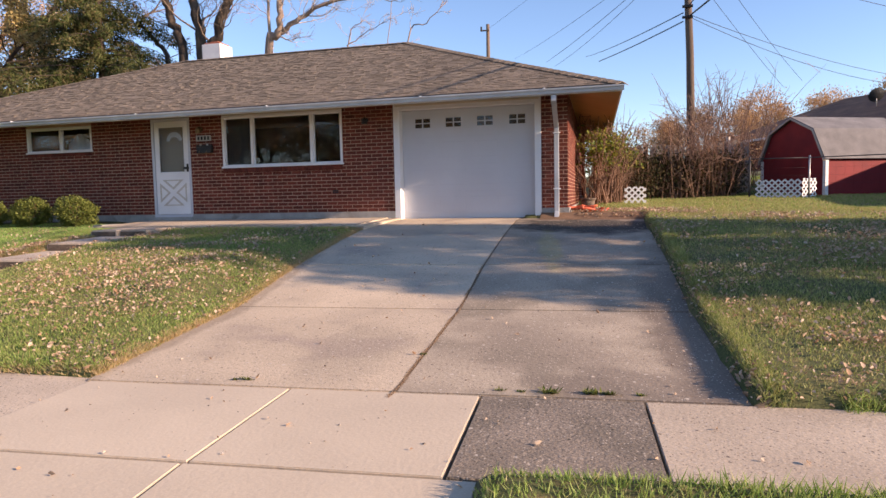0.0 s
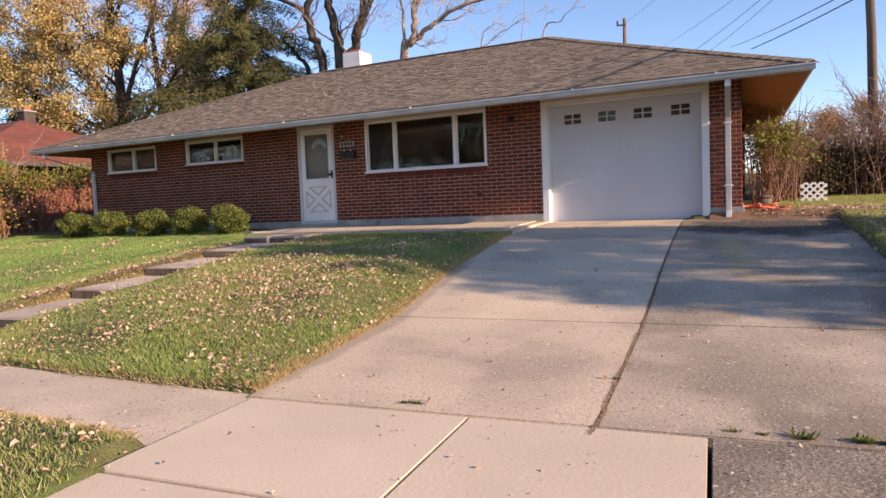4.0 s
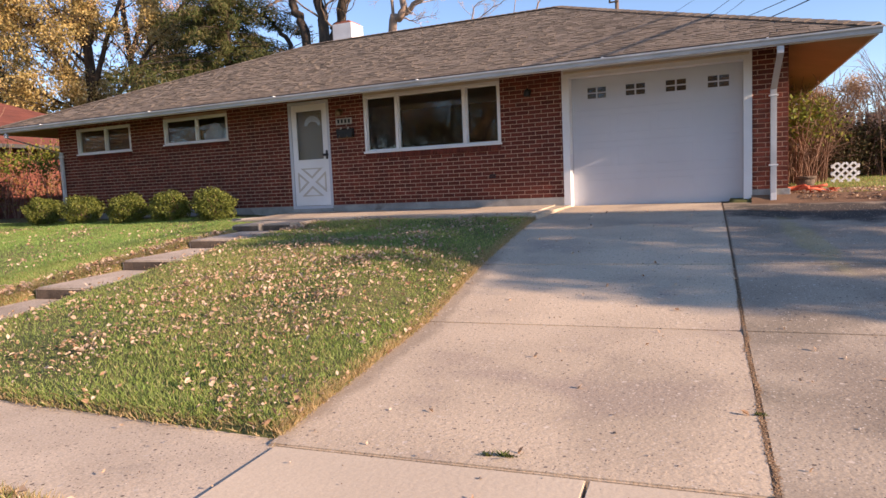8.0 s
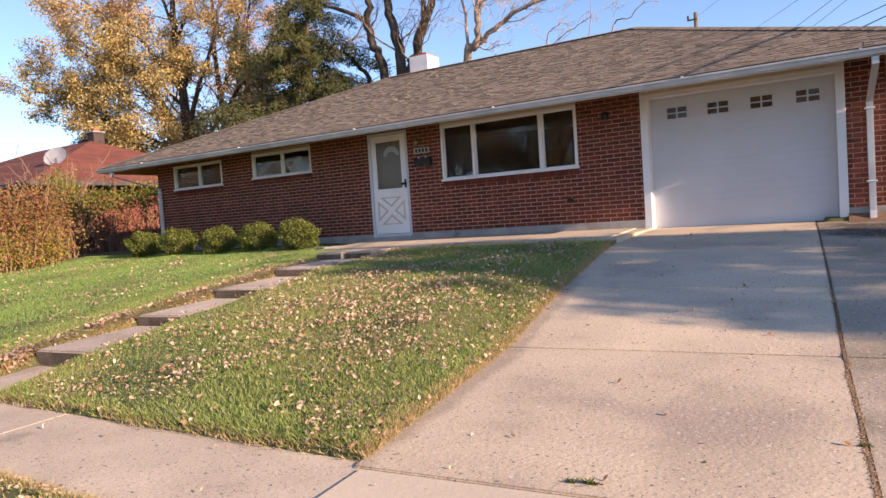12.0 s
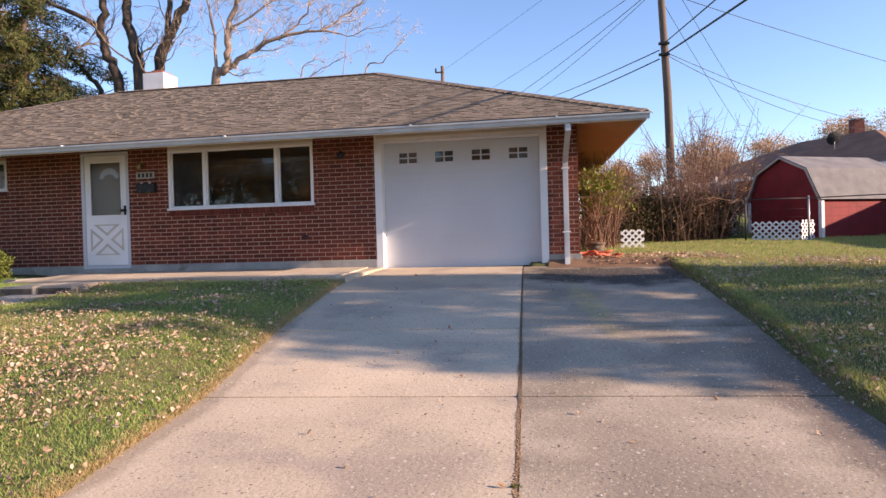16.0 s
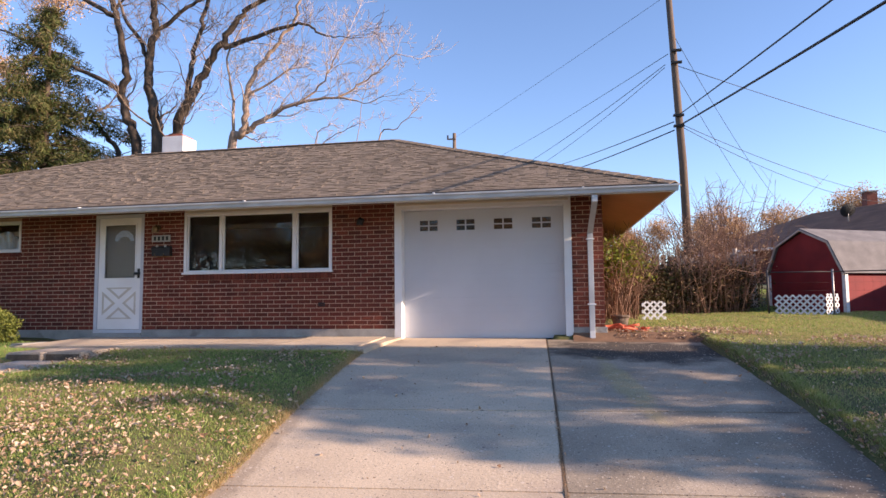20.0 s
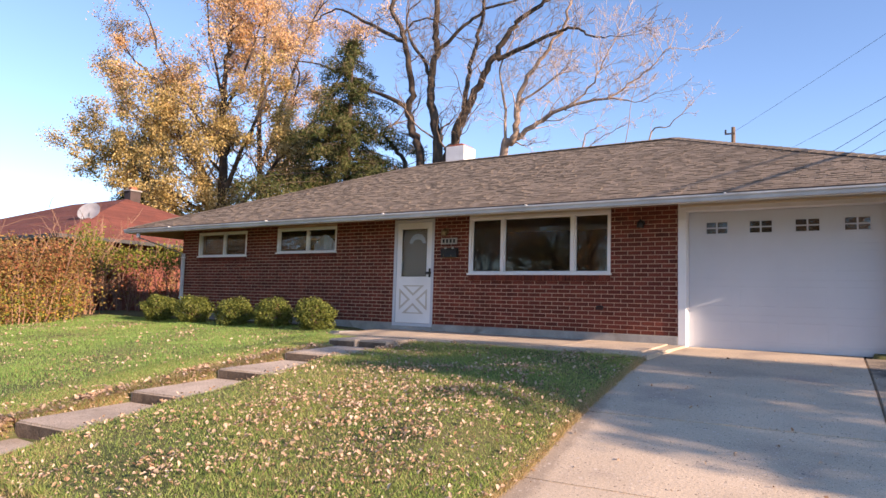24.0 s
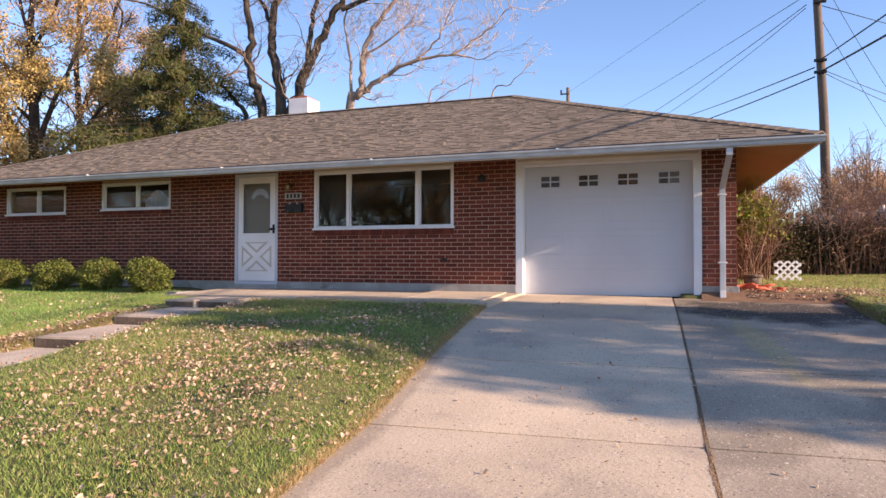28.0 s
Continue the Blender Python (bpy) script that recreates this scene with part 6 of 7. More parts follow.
# far trees beyond the back gardens
for k, (x, y, s, seed) in enumerate(((15, 46, 0.95, 51), (20.5, 47, 0.9, 52), (25.5, 46, 1.0, 53), (32.5, 46, 1.35, 54), (36.5, 49, 1.2, 55), (41, 46, 1.35, 56), (47, 42, 1.3, 57), (10, 48, 0.8, 58))):
    tree_thing("autumn_tree", "distant tree with thin orange-brown autumn leaves", (x, y, 1.4),
               [((0, 0, 0), (0, 0, 1), 3.4 * s, 0.22), ((0, 0, 0.6), (0.45, 0, 1), 3.0 * s, 0.15), ((0, 0, 0.7), (-0.45, 0, 1), 3.0 * s, 0.15)],
               3, seed, BARK_PALE, (RUSSET, 120, 0.40, 0.125), "thin orange leaves", up=0.06, shrink=0.66, split=(3, 4), spread_a=0.9)

# ---- neighbours' houses ----
def hip_house(name, label, x0, x1, y0, y1, wall_h, over, pitch, wall_mat, roof_mat, base=0.0, turn=0.0, windows=(), edge=None):
    """A plain hip-roofed house with walls, roof courses, fascia and a few windows (x0, x1, z0, z1 on the front)."""
    ob = thing(name, label, "house", "neighbouring houses", at=((x0 + x1) / 2, (y0 + y1) / 2, base))
    m = Matrix.Translation(((x0 + x1) / 2, (y0 + y1) / 2, base)) @ Matrix.Rotation(radians(turn), 4, "Z")
    w, d = (x1 - x0) / 2, (y1 - y0) / 2
    bm = bmesh.new()
    for a in ((-w, w, -d, -d + 0.2), (-w, w, d - 0.2, d), (-w, -w + 0.2, -d + 0.2, d - 0.2), (w - 0.2, w, -d + 0.2, d - 0.2)):
        box(bm, *a, -0.3, wall_h)
    part("wall", moved(bm, m), wall_mat, ob)
    ew, ed = w + over, d + over
    half = min(ew, ed)
    top = wall_h + half * pitch
    rid = [(-ew + half, 0), (ew - half, 0)] if ew > ed else [(0, -ed + half), (0, ed - half)]
    c = [(-ew, -ed), (ew, -ed), (ew, ed), (-ew, ed)]
    vs, fs = [], []
    planes = [(c[0], c[1], rid[1], rid[0]), (c[1], c[2], rid[1], rid[1]), (c[2], c[3], rid[0], rid[1]), (c[3], c[0], rid[0], rid[0])] if ew > ed else \
             [(c[0], c[1], rid[0], rid[0]), (c[1], c[2], rid[1], rid[0]), (c[2], c[3], rid[1], rid[1]), (c[3], c[0], rid[0], rid[1])]
    n = 34
    for p, q, r, s in planes:
        P, Q = Vector((*p, wall_h)), Vector((*q, wall_h))
        R, S = Vector((*r, top)), Vector((*s, top))
        for k in range(n):
            a, b = k / n, (k + 1.08) / n
            b = min(b, 1)
            base_i = len(vs)
            lift = Vector((0, 0, 0.007))
            vs += [P.lerp(S, a) + lift, Q.lerp(R, a) + lift, Q.lerp(R, b), P.lerp(S, b), P.lerp(S, a), Q.lerp(R, a)]
            fs += [(base_i, base_i + 1, base_i + 2, base_i + 3), (base_i + 4, base_i + 5, base_i + 1, base_i)]
    dv = [m @ Vector((*p, wall_h - 0.004)) for p in c] + [m @ Vector((*p, top - 0.004)) for p in rid]
    df = [(0, 1, 5, 4), (1, 2, 5), (2, 3, 4, 5), (3, 0, 4)] if ew > ed else [(0, 1, 4), (1, 2, 5, 4), (2, 3, 5), (3, 0, 4, 5)]
    roof_o = part("roof", mesh_of("roof", dv, df, roof_mat), None, ob, "shingled hip roof in courses")
    part("shingles", mesh_of("shingles", [m @ v for v in vs], fs, roof_mat), None, roof_o, kind="stuff")
    fb = bmesh.new()
    for a in ((-ew, ew, -ed - 0.02, -ed + 0.02), (-ew, ew, ed - 0.02, ed + 0.02), (-ew - 0.02, -ew + 0.02, -ed + 0.02, ed - 0.02), (ew - 0.02, ew + 0.02, -ed + 0.02, ed - 0.02)):
        box(fb, *a, wall_h - 0.11, wall_h + 0.012)
    part("fascia", moved(fb, m), edge or WHITE, ob)
    sf = boxed(-ew + 0.03, ew - 0.03, -ed + 0.03, ed - 0.03, wall_h - 0.03, wall_h - 0.01)
    part("soffit", moved(sf, m), CREAM, ob)
    for a, b, z0, z1 in windows:
        win = part("window", moved(frame_bm(a, b, z0, z1, 0.07, -d - 0.03, -d + 0.03), m), WHITE, ob)
        part("pane", moved(boxed(a + 0.06, b - 0.06, -d - 0.012, -d - 0.004, z0 + 0.06, z1 - 0.06), m), GLASS, win)
    return ob, roof_o, m


BRICK_FAR = surface("far brick", (0.24, 0.085, 0.06), (0.17, 0.06, 0.045), 0.3, 0.9, 0.3)
n1, r1, _ = hip_house("neighbour_house", "brick house with a red-brown hip roof beyond the hedge", -33, -19.2, 0.2, 9.8, 2.4, 0.8, 0.40, BRICK_FAR, RED_ROOF, 0.0, 0, ((2.5, 4.2, 1.1, 2.1),), DARK_STEEL)
ch = part("chimney", boxed(-25.5, -25.02, 5.8, 6.3, 4.0, 5.2, bevel=0.02), surface("dark brick", (0.085, 0.06, 0.055), (0.06, 0.045, 0.04), 0.3, 0.9, 0.2), n1, "dark brick chimney")
part("cap", boxed(-25.54, -24.98, 5.76, 6.34, 5.2, 5.26, bevel=0.01), FOOTING, ch)
part("flue", boxed(-25.40, -25.15, 5.92, 6.18, 5.26, 5.4, bevel=0.01), CLAY, ch)
n2, r2, _ = hip_house("neighbour_house", "brick house with a brown hip roof behind the fence", 13.1, 20.7, 19.2, 30.8, 2.2, 0.8, 0.44, BRICK_FAR, BROWN_ROOF, 0.9, 33, ((-2.4, -0.8, 0.9, 1.8),))
ch = part("chimney", boxed(17.58, 18.07, 24.6, 25.2, 4.2, 5.85, bevel=0.02), BRICK_FAR, n2, "brick chimney")
part("cap", boxed(17.53, 18.12, 24.55, 25.25, 5.85, 5.92, bevel=0.01), FOOTING, ch)
n3, r3, _ = hip_house("neighbour_house", "red brick house with a pale grey roof at the side", 16.1, 27.0, 1.4, 10.2, 2.2, 1.0, 0.32, BRICK_FAR, GREY_ROOF, 0.15, 0, ((-4.6, -3.4, 1.0, 2.0),))
TAN_BRICK = surface("tan far brick", (0.42, 0.27, 0.17), (0.33, 0.20, 0.125), 0.3, 0.9, 0.3)
hip_house("neighbour_house", "tan brick house far behind the gardens", 22.5, 36.0, 33.0, 42.0, 2.5, 0.7, 0.36, TAN_BRICK, BROWN_ROOF, 1.0, 0, ((-3.0, -1.6, 1.0, 2.0),))
bin_ = thing("wheeled_bin", "blue-grey wheeled bin beside the side house", "bin", at=(15.5, 7.6, 0.2))
part("body", boxed(15.25, 15.83, 7.35, 7.9, gz(15.5, 7.6), gz(15.5, 7.6) + 0.95, bevel=0.04), BIN_BLUE, bin_)
part("lid", boxed(15.22, 15.86, 7.3, 7.95, gz(15.5, 7.6) + 0.95, gz(15.5, 7.6) + 1.02, bevel=0.02), BIN_BLUE, bin_)

# the dish on the neighbour's roof
def sat_dish(at, turn, size, mat, label):
    ob = thing("satellite_dish", label, "dish", at=at)
    bm = bmesh.new()
    rings, n = [], 16
    for i in range(5):
        r = size * i / 4
        rings.append([bm.verts.new((r * math.cos(k * 2 * math.pi / n), -0.05 - 0.25 * size * (1 - (i / 4) ** 2), r * 0.85 * math.sin(k * 2 * math.pi / n))) for k in range(n)] if i else [bm.verts.new((0, -0.05 - 0.25 * size, 0))])
    for k in range(n):
        bm.faces.new((rings[0][0], rings[1][k], rings[1][(k + 1) % n]))
    for a, b in zip(rings[1:], rings[2:]):
        for k in range(n):
            bm.faces.new((a[k], b[k], b[(k + 1) % n], a[(k + 1) % n]))
    bmesh.ops.solidify(bm, geom=bm.faces, thickness=0.012)
    m = Matrix.Translation(at) @ Matrix.Rotation(radians(turn), 4, "Z") @ Matrix.Rotation(radians(25), 4, "X")
    part("reflector", moved(bm, m), mat, ob)
    bm = bmesh.new()
    tube(bm, [m @ Vector((0, -0.1, -0.05)), Vector(at) + Vector((0.05, 0.05, -0.35)), Vector(at) + Vector((0.05, 0.05, -0.75))], 0.022, 6)
    part("mast", bm, STEEL, ob)
    bm = bmesh.new()
    tube(bm, [m @ Vector((0, 0, -size * 0.85)), m @ Vector((0, size * 0.9, -size * 0.5))], 0.012, 6)
    part("arm", bm, STEEL, ob)


sat_dish((-20.6, 1.5, 3.51), 205, 0.43, DISH_GREY, "round grey satellite dish above the red-brown roof")
sat_dish((15.9, 22.6, 4.75), 20, 0.40, DARK_STEEL, "dark satellite dish on the brown roof")

# ---- trees beyond the view that shade the drive ----
def clump_tree(label, at, clumps, seed, leaf, each, size):
    """A half-bare tree whose leaves still hang in clumps at the ends of its limbs."""
    rnd = random.Random(seed)
    ob = thing("street_tree", label, "tree", at=at)
    vs, fs = [], []
    foot = Vector(at)
    top = max(c[2] for c in clumps) - 0.6
    limb(vs, fs, [foot, foot + Vector((0.05, 0.05, 1.6)), Vector((at[0] + 0.1, at[1], (at[2] + top) / 2)), Vector((at[0], at[1], top))], [0.2, 0.16, 0.11, 0.03], 9)
    for c in clumps:
        c = Vector(c)
        h = min(max(at[2] + 1.5, c.z - 0.5 * math.hypot(c.x - at[0], c.y - at[1]) - 0.4), top - 0.2)
        a = Vector((at[0] + 0.05, at[1], h))
        limb(vs, fs, [a, a.lerp(c, 0.5) + Vector((rnd.gauss(0, 0.1), rnd.gauss(0, 0.1), -0.08)), c], [0.035, 0.022, 0.008], 4)
    part("trunk", mesh_of("trunk", vs, fs, BARK, True), None, ob, "trunk and limbs")
    part("crown", leaf_cloud("crown", clumps, each, 0.15, size, leaf, seed, droop=0.35), None, ob, "autumn leaves in clumps")


def crown_points(n, seed, y0, y1, z0, z1, x, depth, dens):
    r = random.Random(seed)
    pts = []
    while len(pts) < n:
        y, z = r.uniform(y0, y1), r.uniform(z0, z1)
        if r.random() < dens(y, z):
            pts.append((x + r.uniform(-depth, depth), y, z))
    return pts


def full_low(y, z):
    """Thick through the crown, with long gaps between the boughs, narrowing towards the top."""
    mid, half = (-4.6, 2.75) if z < 5.0 else (-4.35, 2.6) if z < 6.1 else (-4.65, 1.65)
    edge = max(0.0, 1 - (abs(y - mid) / half) ** 4)
    wave = 0.5 + 0.5 * math.sin(y * 6.6 + 1.1 * math.sin(z * 1.7)) * math.sin(z * 1.7 + y)
    low = 0.6 if y > -3.9 and z < 6.0 else 0.22 if z > 6.1 else 0.03
    return edge * (low + (1 - low) * wave ** 1.8) * (1.0 if z < 7.2 else 0.5)


clump_tree("half-bare garden tree beside the lot", (17.2, -5.6, -0.35), crown_points(128, 71, -7.4, -4.5, 2.4, 7.9, 17.2, 1.3, full_low), 71, GOLD, 70, 0.16)
clump_tree("leafy garden tree before the side house", (16.6, -3.2, -0.2), crown_points(138, 76, -4.8, -2.6, 2.2, 7.6, 16.6, 1.2, full_low), 76, GOLD, 70, 0.16)
for k, (x, y, mat) in enumerate(((-6, -34, RUSSET), (-12, -31, RUSSET), (-17, -35, GOLD), (-22, -32, RUSSET), (-28, -34, RUSSET), (-34, -31, GOLD), (0, -36, RUSSET), (-42, -33, RUSSET), (-50, -31, RUSSET), (-58, -34, GOLD), (-66, -31, RUSSET))):
    tree_thing("street_tree", "broad autumn tree across the street", (x, y, -1.2), [((0, 0, 0), (0, 0, 1), 4.6, 0.34), ((0, 0, 1.8), (0.5, 0, 0.9), 4.0, 0.2), ((0, 0, 1.6), (-0.5, 0, 0.9), 4.0, 0.2)], 3, 80 + k, BARK, (mat, 42, 0.5, 0.22), "russet leaves", split=(3, 4), spread_a=0.9, wander=0.2)
hip_house("neighbour_house", "low brick house across the street", -33, -12, -52, -42, 2.4, 0.8, 0.36, BRICK_FAR, GREY_ROOF, -1.2, 180, ((-6.0, -3.0, 0.9, 2.0), (3.0, 4.5, 1.0, 2.0)))

# ---- grass and fallen leaves ----
def scatter(n, x0, x1, y0, y1, seed):
    r = np.random.default_rng(seed)
    x, y = r.uniform(x0, x1, n), r.uniform(y0, y1, n)
    return x, y, r


def keep_lawn(x, y, margin=0.015):
    d, _ = off_paving(x, y)
    inside = (x > XL - 0.02) & (x < XR + 0.02) & (y > -0.02)
    ok = (d > margin) & ~inside & ~((x > 2.5) & (x < 3.75) & (y > -0.45) & (y < 0.1))
    for sx, sy, _ in STEPS:
        e = x - (sx - 0.07 * (y - sy))
        ok &= ~((e > 0.0) & (e < 0.80 - 0.16 * np.clip((y - sy) / 1.3, 0, 1)) & (y > sy) & (y < sy + 1.31))
    ok &= ~((x > -5.1) & (x < -3.98) & (y > -2.78) & (y < -1.7))
    return ok


def grass(name, label, n, x0, x1, y0, y1, h, w, seed, mat=None, tan=None):
    x, y, r = scatter(n, x0, x1, y0, y1, seed)
    clump = np.sin(x * 1.9 + 0.6 * np.sin(y * 2.3)) * np.sin(y * 1.6 + x * 0.4)
    ok = keep_lawn(x, y) & (r.random(n) < 0.78 + 0.25 * clump)
    if tan is not None:
        ok &= r.random(n) < tan(x, y)
    x, y = x[ok], y[ok]
    z = ground_z(x, y)
    n = len(x)
    hh = h * r.uniform(0.45, 1.2, n) * (1 + 0.25 * clump[ok])
    a = r.uniform(0, 2 * np.pi, n)
    lean = r.normal(0, 0.5, (n, 2)) * hh[:, None]
    ww = w * r.uniform(0.6, 1.3, n)
    p = np.stack([x, y, z - 0.01], -1)
    side = np.stack([np.cos(a) * ww, np.sin(a) * ww, 0 * a], -1)
    tip = p + np.stack([lean[:, 0], lean[:, 1], hh], -1)
    tri = np.stack([p - side, p + side, tip], 1)
    whole(name, soup(name, tri, 3, mat or BLADE), None, label, "grass", kind="stuff")


grass("grass", "short autumn lawn grass", 330000, -6.0, 0.8, -9.2, -1.2, 0.040, 0.0045, 1)
grass("grass", "short green lawn grass", 260000, -15.5, -5.0, -9.5, -0.6, 0.045, 0.0055, 2, BLADE_LUSH)
grass("grass", "short autumn lawn grass", 170000, 4.9, 9.5, -9.3, 1.5, 0.045, 0.005, 3, BLADE_SIDE)
grass("grass", "lawn grass of the back yard", 150000, 3.8, 17.5, 0.5, 13.5, 0.055, 0.008, 4)
grass("grass", "rough grass of the far gardens", 45000, 12.0, 27.0, 13.0, 22.0, 0.07, 0.014, 12)
grass("dry_grass", "straw-dry blades in the back yard", 50000, 3.8, 12.0, 0.2, 7.5, 0.045, 0.007, 10, STRAW)
grass("grass", "rough grass of the verge", 130000, 3.0, 10.0, -14.2, -10.0, 0.06, 0.005, 5)
grass("grass", "rough grass of the verge", 150000, -9.0, 0.85, -14.2, -9.86, 0.042, 0.005, 6, BLADE_SIDE)

worn = lambda x, y: np.clip(0.36 + 0.75 * np.sin(x * 0.9 + 1.4 * np.sin(y * 0.8)) * np.sin(y * 1.1 + 0.7 * x), 0, 0.75)
grass("dry_grass", "straw-dry patches in the lawn", 215000, -6.0, 0.8, -9.2, -1.8, 0.036, 0.0045, 7, STRAW, worn)
grass("dry_grass", "straw-dry patches in the lawn", 80000, -15.0, -6.0, -9.2, -1.0, 0.036, 0.006, 8, STRAW, lambda x, y: 0.5 * worn(x, y))
grass("dry_grass", "straw-dry patches in the side lawn", 150000, 4.9, 9.5, -9.2, 1.5, 0.036, 0.005, 9, STRAW, worn)


def leaves(name, label, n, x0, x1, y0, y1, size, seed, dens=None, paving=False):
    x, y, r = scatter(n, x0, x1, y0, y1, seed)
    if not paving:                                       # most lie in small drifts
        m = n // 11
        k = (m * r.random(n) ** 1.6).astype(int)
        loose = r.random(n) < 0.3
        x = np.where(loose, x, x[k] + r.normal(0, 0.07, n))
        y = np.where(loose, y, y[k] + r.normal(0, 0.07, n))
    ok = keep_lawn(x, y, -0.05) if not paving else off_paving(x, y)[0] < -0.03
    if dens is not None:
        ok &= r.random(n) < dens(x, y)
    x, y = x[ok], y[ok]
    n = len(x)
    z = (ground_z(x, y) + r.uniform(0.02, 0.06, n)) if not paving else paved_z(x, y) + 0.008
    s = size * np.where(r.random(n) < 0.35, r.uniform(1.1, 2.1, n), r.uniform(0.45, 1.1, n))
    nrm = np.stack([r.normal(0, 0.75, n), r.normal(0, 0.75, n), np.ones(n)], -1)
    nrm /= np.linalg.norm(nrm, axis=1)[:, None]
    a = np.cross(nrm, r.normal(0, 1, (n, 3)))
    a /= np.linalg.norm(a, axis=1)[:, None]
    b = np.cross(nrm, a)
    c = np.stack([x, y, z], -1)
    S = s[:, None]
    # a leaf of four facets folded along its midrib
    tip, tail = c + a * S, c - a * S * 0.8
    up = nrm * S
    curl = r.uniform(0.2, 1.0, (n, 1))
    tip = tip + up * curl * r.uniform(0, 0.9, (n, 1))
    wide = r.uniform(0.35, 0.85, (n, 1))
    l, rr = c + b * S * wide * 0.8 + a * S * 0.25 + up * curl, c - b * S * wide * 0.8 + a * S * 0.2 + up * curl * r.uniform(0.2, 1.2, (n, 1))
    l2, r2 = c + b * S * wide * 0.6 - a * S * 0.45 + up * curl * 0.6, c - b * S * wide * 0.6 - a * S * 0.4 + up * curl * 0.5
    # shared corners make each leaf one island
    verts = np.stack([tail, r2, rr, tip, l, l2, c], 1).reshape(-1, 3)
    base = np.arange(n)[:, None] * 7
    faces = np.concatenate([base + [0, 1, 6], base + [1, 2, 6], base + [2, 3, 6], base + [3, 4, 6], base + [4, 5, 6], base + [5, 0, 6]], 1).reshape(-1, 3)
    me = bpy.data.meshes.new(name)
    me.vertices.add(len(verts))
    me.vertices.foreach_set("co", verts.astype(np.float32).ravel())
    me.loops.add(faces.size)
    me.loops.foreach_set("vertex_index", faces.astype(np.int32).ravel())
    me.polygons.add(len(faces))
    me.polygons.foreach_set("loop_start", np.arange(len(faces), dtype=np.int32) * 3)
    me.materials.append(FALLEN)
    me.update(calc_edges=True)
    whole(name, me, None, label, "leaves", kind="stuff")


heap = lambda x, y: np.clip(0.22 + 0.9 * np.exp(-((x + 1.3) / 1.7) ** 2 - ((y + 6.1) / 1.7) ** 2) + 0.35 * np.sin(x * 3.1 + 1.3 * np.sin(y * 2.1)) * np.sin(y * 2.7 + x), 0.03, 1)
patch = lambda x, y: np.clip(0.4 + 0.6 * np.sin(x * 2.1 + np.sin(y * 1.7)) * np.sin(y * 1.9 + 0.5 * x), 0.06, 1)
leaves("fallen_leaves", "dry tan leaves fallen thick on the lawn", 22000, -4.6, 0.6, -9.0, -1.8, 0.0150, 11, heap)
leaves("fallen_leaves", "dry tan leaves scattered over the lawn", 7500, -14.0, -4.0, -9.0, -1.8, 0.0150, 12, patch)
leaves("fallen_leaves", "dry tan leaves on the side lawn", 21000, 5.0, 9.5, -9.0, -0.5, 0.0155, 13, patch)
leaves("fallen_leaves", "dry leaves lying on the verge", 12000, -6.0, 0.8, -12.2, -9.86, 0.016, 14, patch)
leaves("fallen_leaves", "few small leaves on the concrete", 420, -3.0, 5.5, -12.0, -0.5, 0.014, 15, None, True)
leaves("fallen_leaves", "dry leaves caught beside the garden steps", 4200, -5.25, -4.3, -8.7, -3.2, 0.022, 16, lambda x, y: (x < -4.47 - 0.07 * (y + 8.86) + 0.02) * (x > -4.47 - 0.07 * (y + 8.86) - 0.32) * (0.35 + 0.65 * (((y + 7.95) % 1.3) > 0.75)))


def fringe(name, label, n, edge, y0, y1, width, h, seed, mat=None):
    """Dry straw-coloured grass along an edge of the paving, given as x of y and the side on which it grows."""
    r = np.random.default_rng(seed)
    y = r.uniform(y0, y1, n)
    xe, side = edge(y)
    x = xe + side * np.abs(r.normal(0.02, width, n))
    z = ground_z(x, y)
    hh = h * r.uniform(0.4, 1.3, n)
    lean = r.normal(0, 0.6, (n, 2)) * hh[:, None]
    a, ww = r.uniform(0, 6.28, n), 0.004 * r.uniform(0.6, 1.4, n)
    p = np.stack([x, y, z - 0.01], -1)
    s = np.stack([np.cos(a) * ww, np.sin(a) * ww, 0 * a], -1)
    tri = np.stack([p - s, p + s, p + np.stack([lean[:, 0], lean[:, 1], hh], -1)], 1)
    whole(name, soup(name, tri, 3, mat or STRAW), None, label, "grass", kind="stuff")


fringe("dry_grass", "straw-dry grass fringe along the drive", 15000, lambda y: (drive_left(y) + 0.05, -1), -8.95, -1.8, 0.05, 0.045, 21)
fringe("grass", "green grass fringe along the drive", 15000, lambda y: (drive_right(y) + 0.055, 1), -8.7, -0.6, 0.08, 0.06, 22, BLADE_SIDE)
fringe("dry_grass", "straw-dry grass beside the garden steps", 52000, lambda y: (-4.47 - 0.07 * (y + 8.86) - 0.03, -1), -8.8, -2.8, 0.26, 0.038, 23)

def verge(name, label, n, u0, u1, v_edge, side, width, h, seed, mat, square=False):
    """Grass that hangs ragged over an edge of the pavement."""
    r = np.random.default_rng(seed)
    u = r.uniform(u0, u1, n)
    v = v_edge + side * (r.normal(0, width, n) + 0.012 + 0.03 * np.sin(u * 3.3) * np.sin(u * 1.3 + 1))
    x, y = (u, v) if square else xy_of(u, v)
    z = np.maximum(ground_z(x, y), paved_z(x, y))
    hh = h * r.uniform(0.4, 1.3, n)
    lean = r.normal(0, 0.7, (n, 2)) * hh[:, None]
    a, ww = r.uniform(0, 6.28, n), 0.004 * r.uniform(0.6, 1.4, n)
    p = np.stack([x, y, z - 0.008], -1)
    s = np.stack([np.cos(a) * ww, np.sin(a) * ww, 0 * a], -1)
    whole(name, soup(name, np.stack([p - s, p + s, p + np.stack([lean[:, 0], lean[:, 1], hh], -1)], 1), 3, mat), None, label, "grass", kind="stuff")


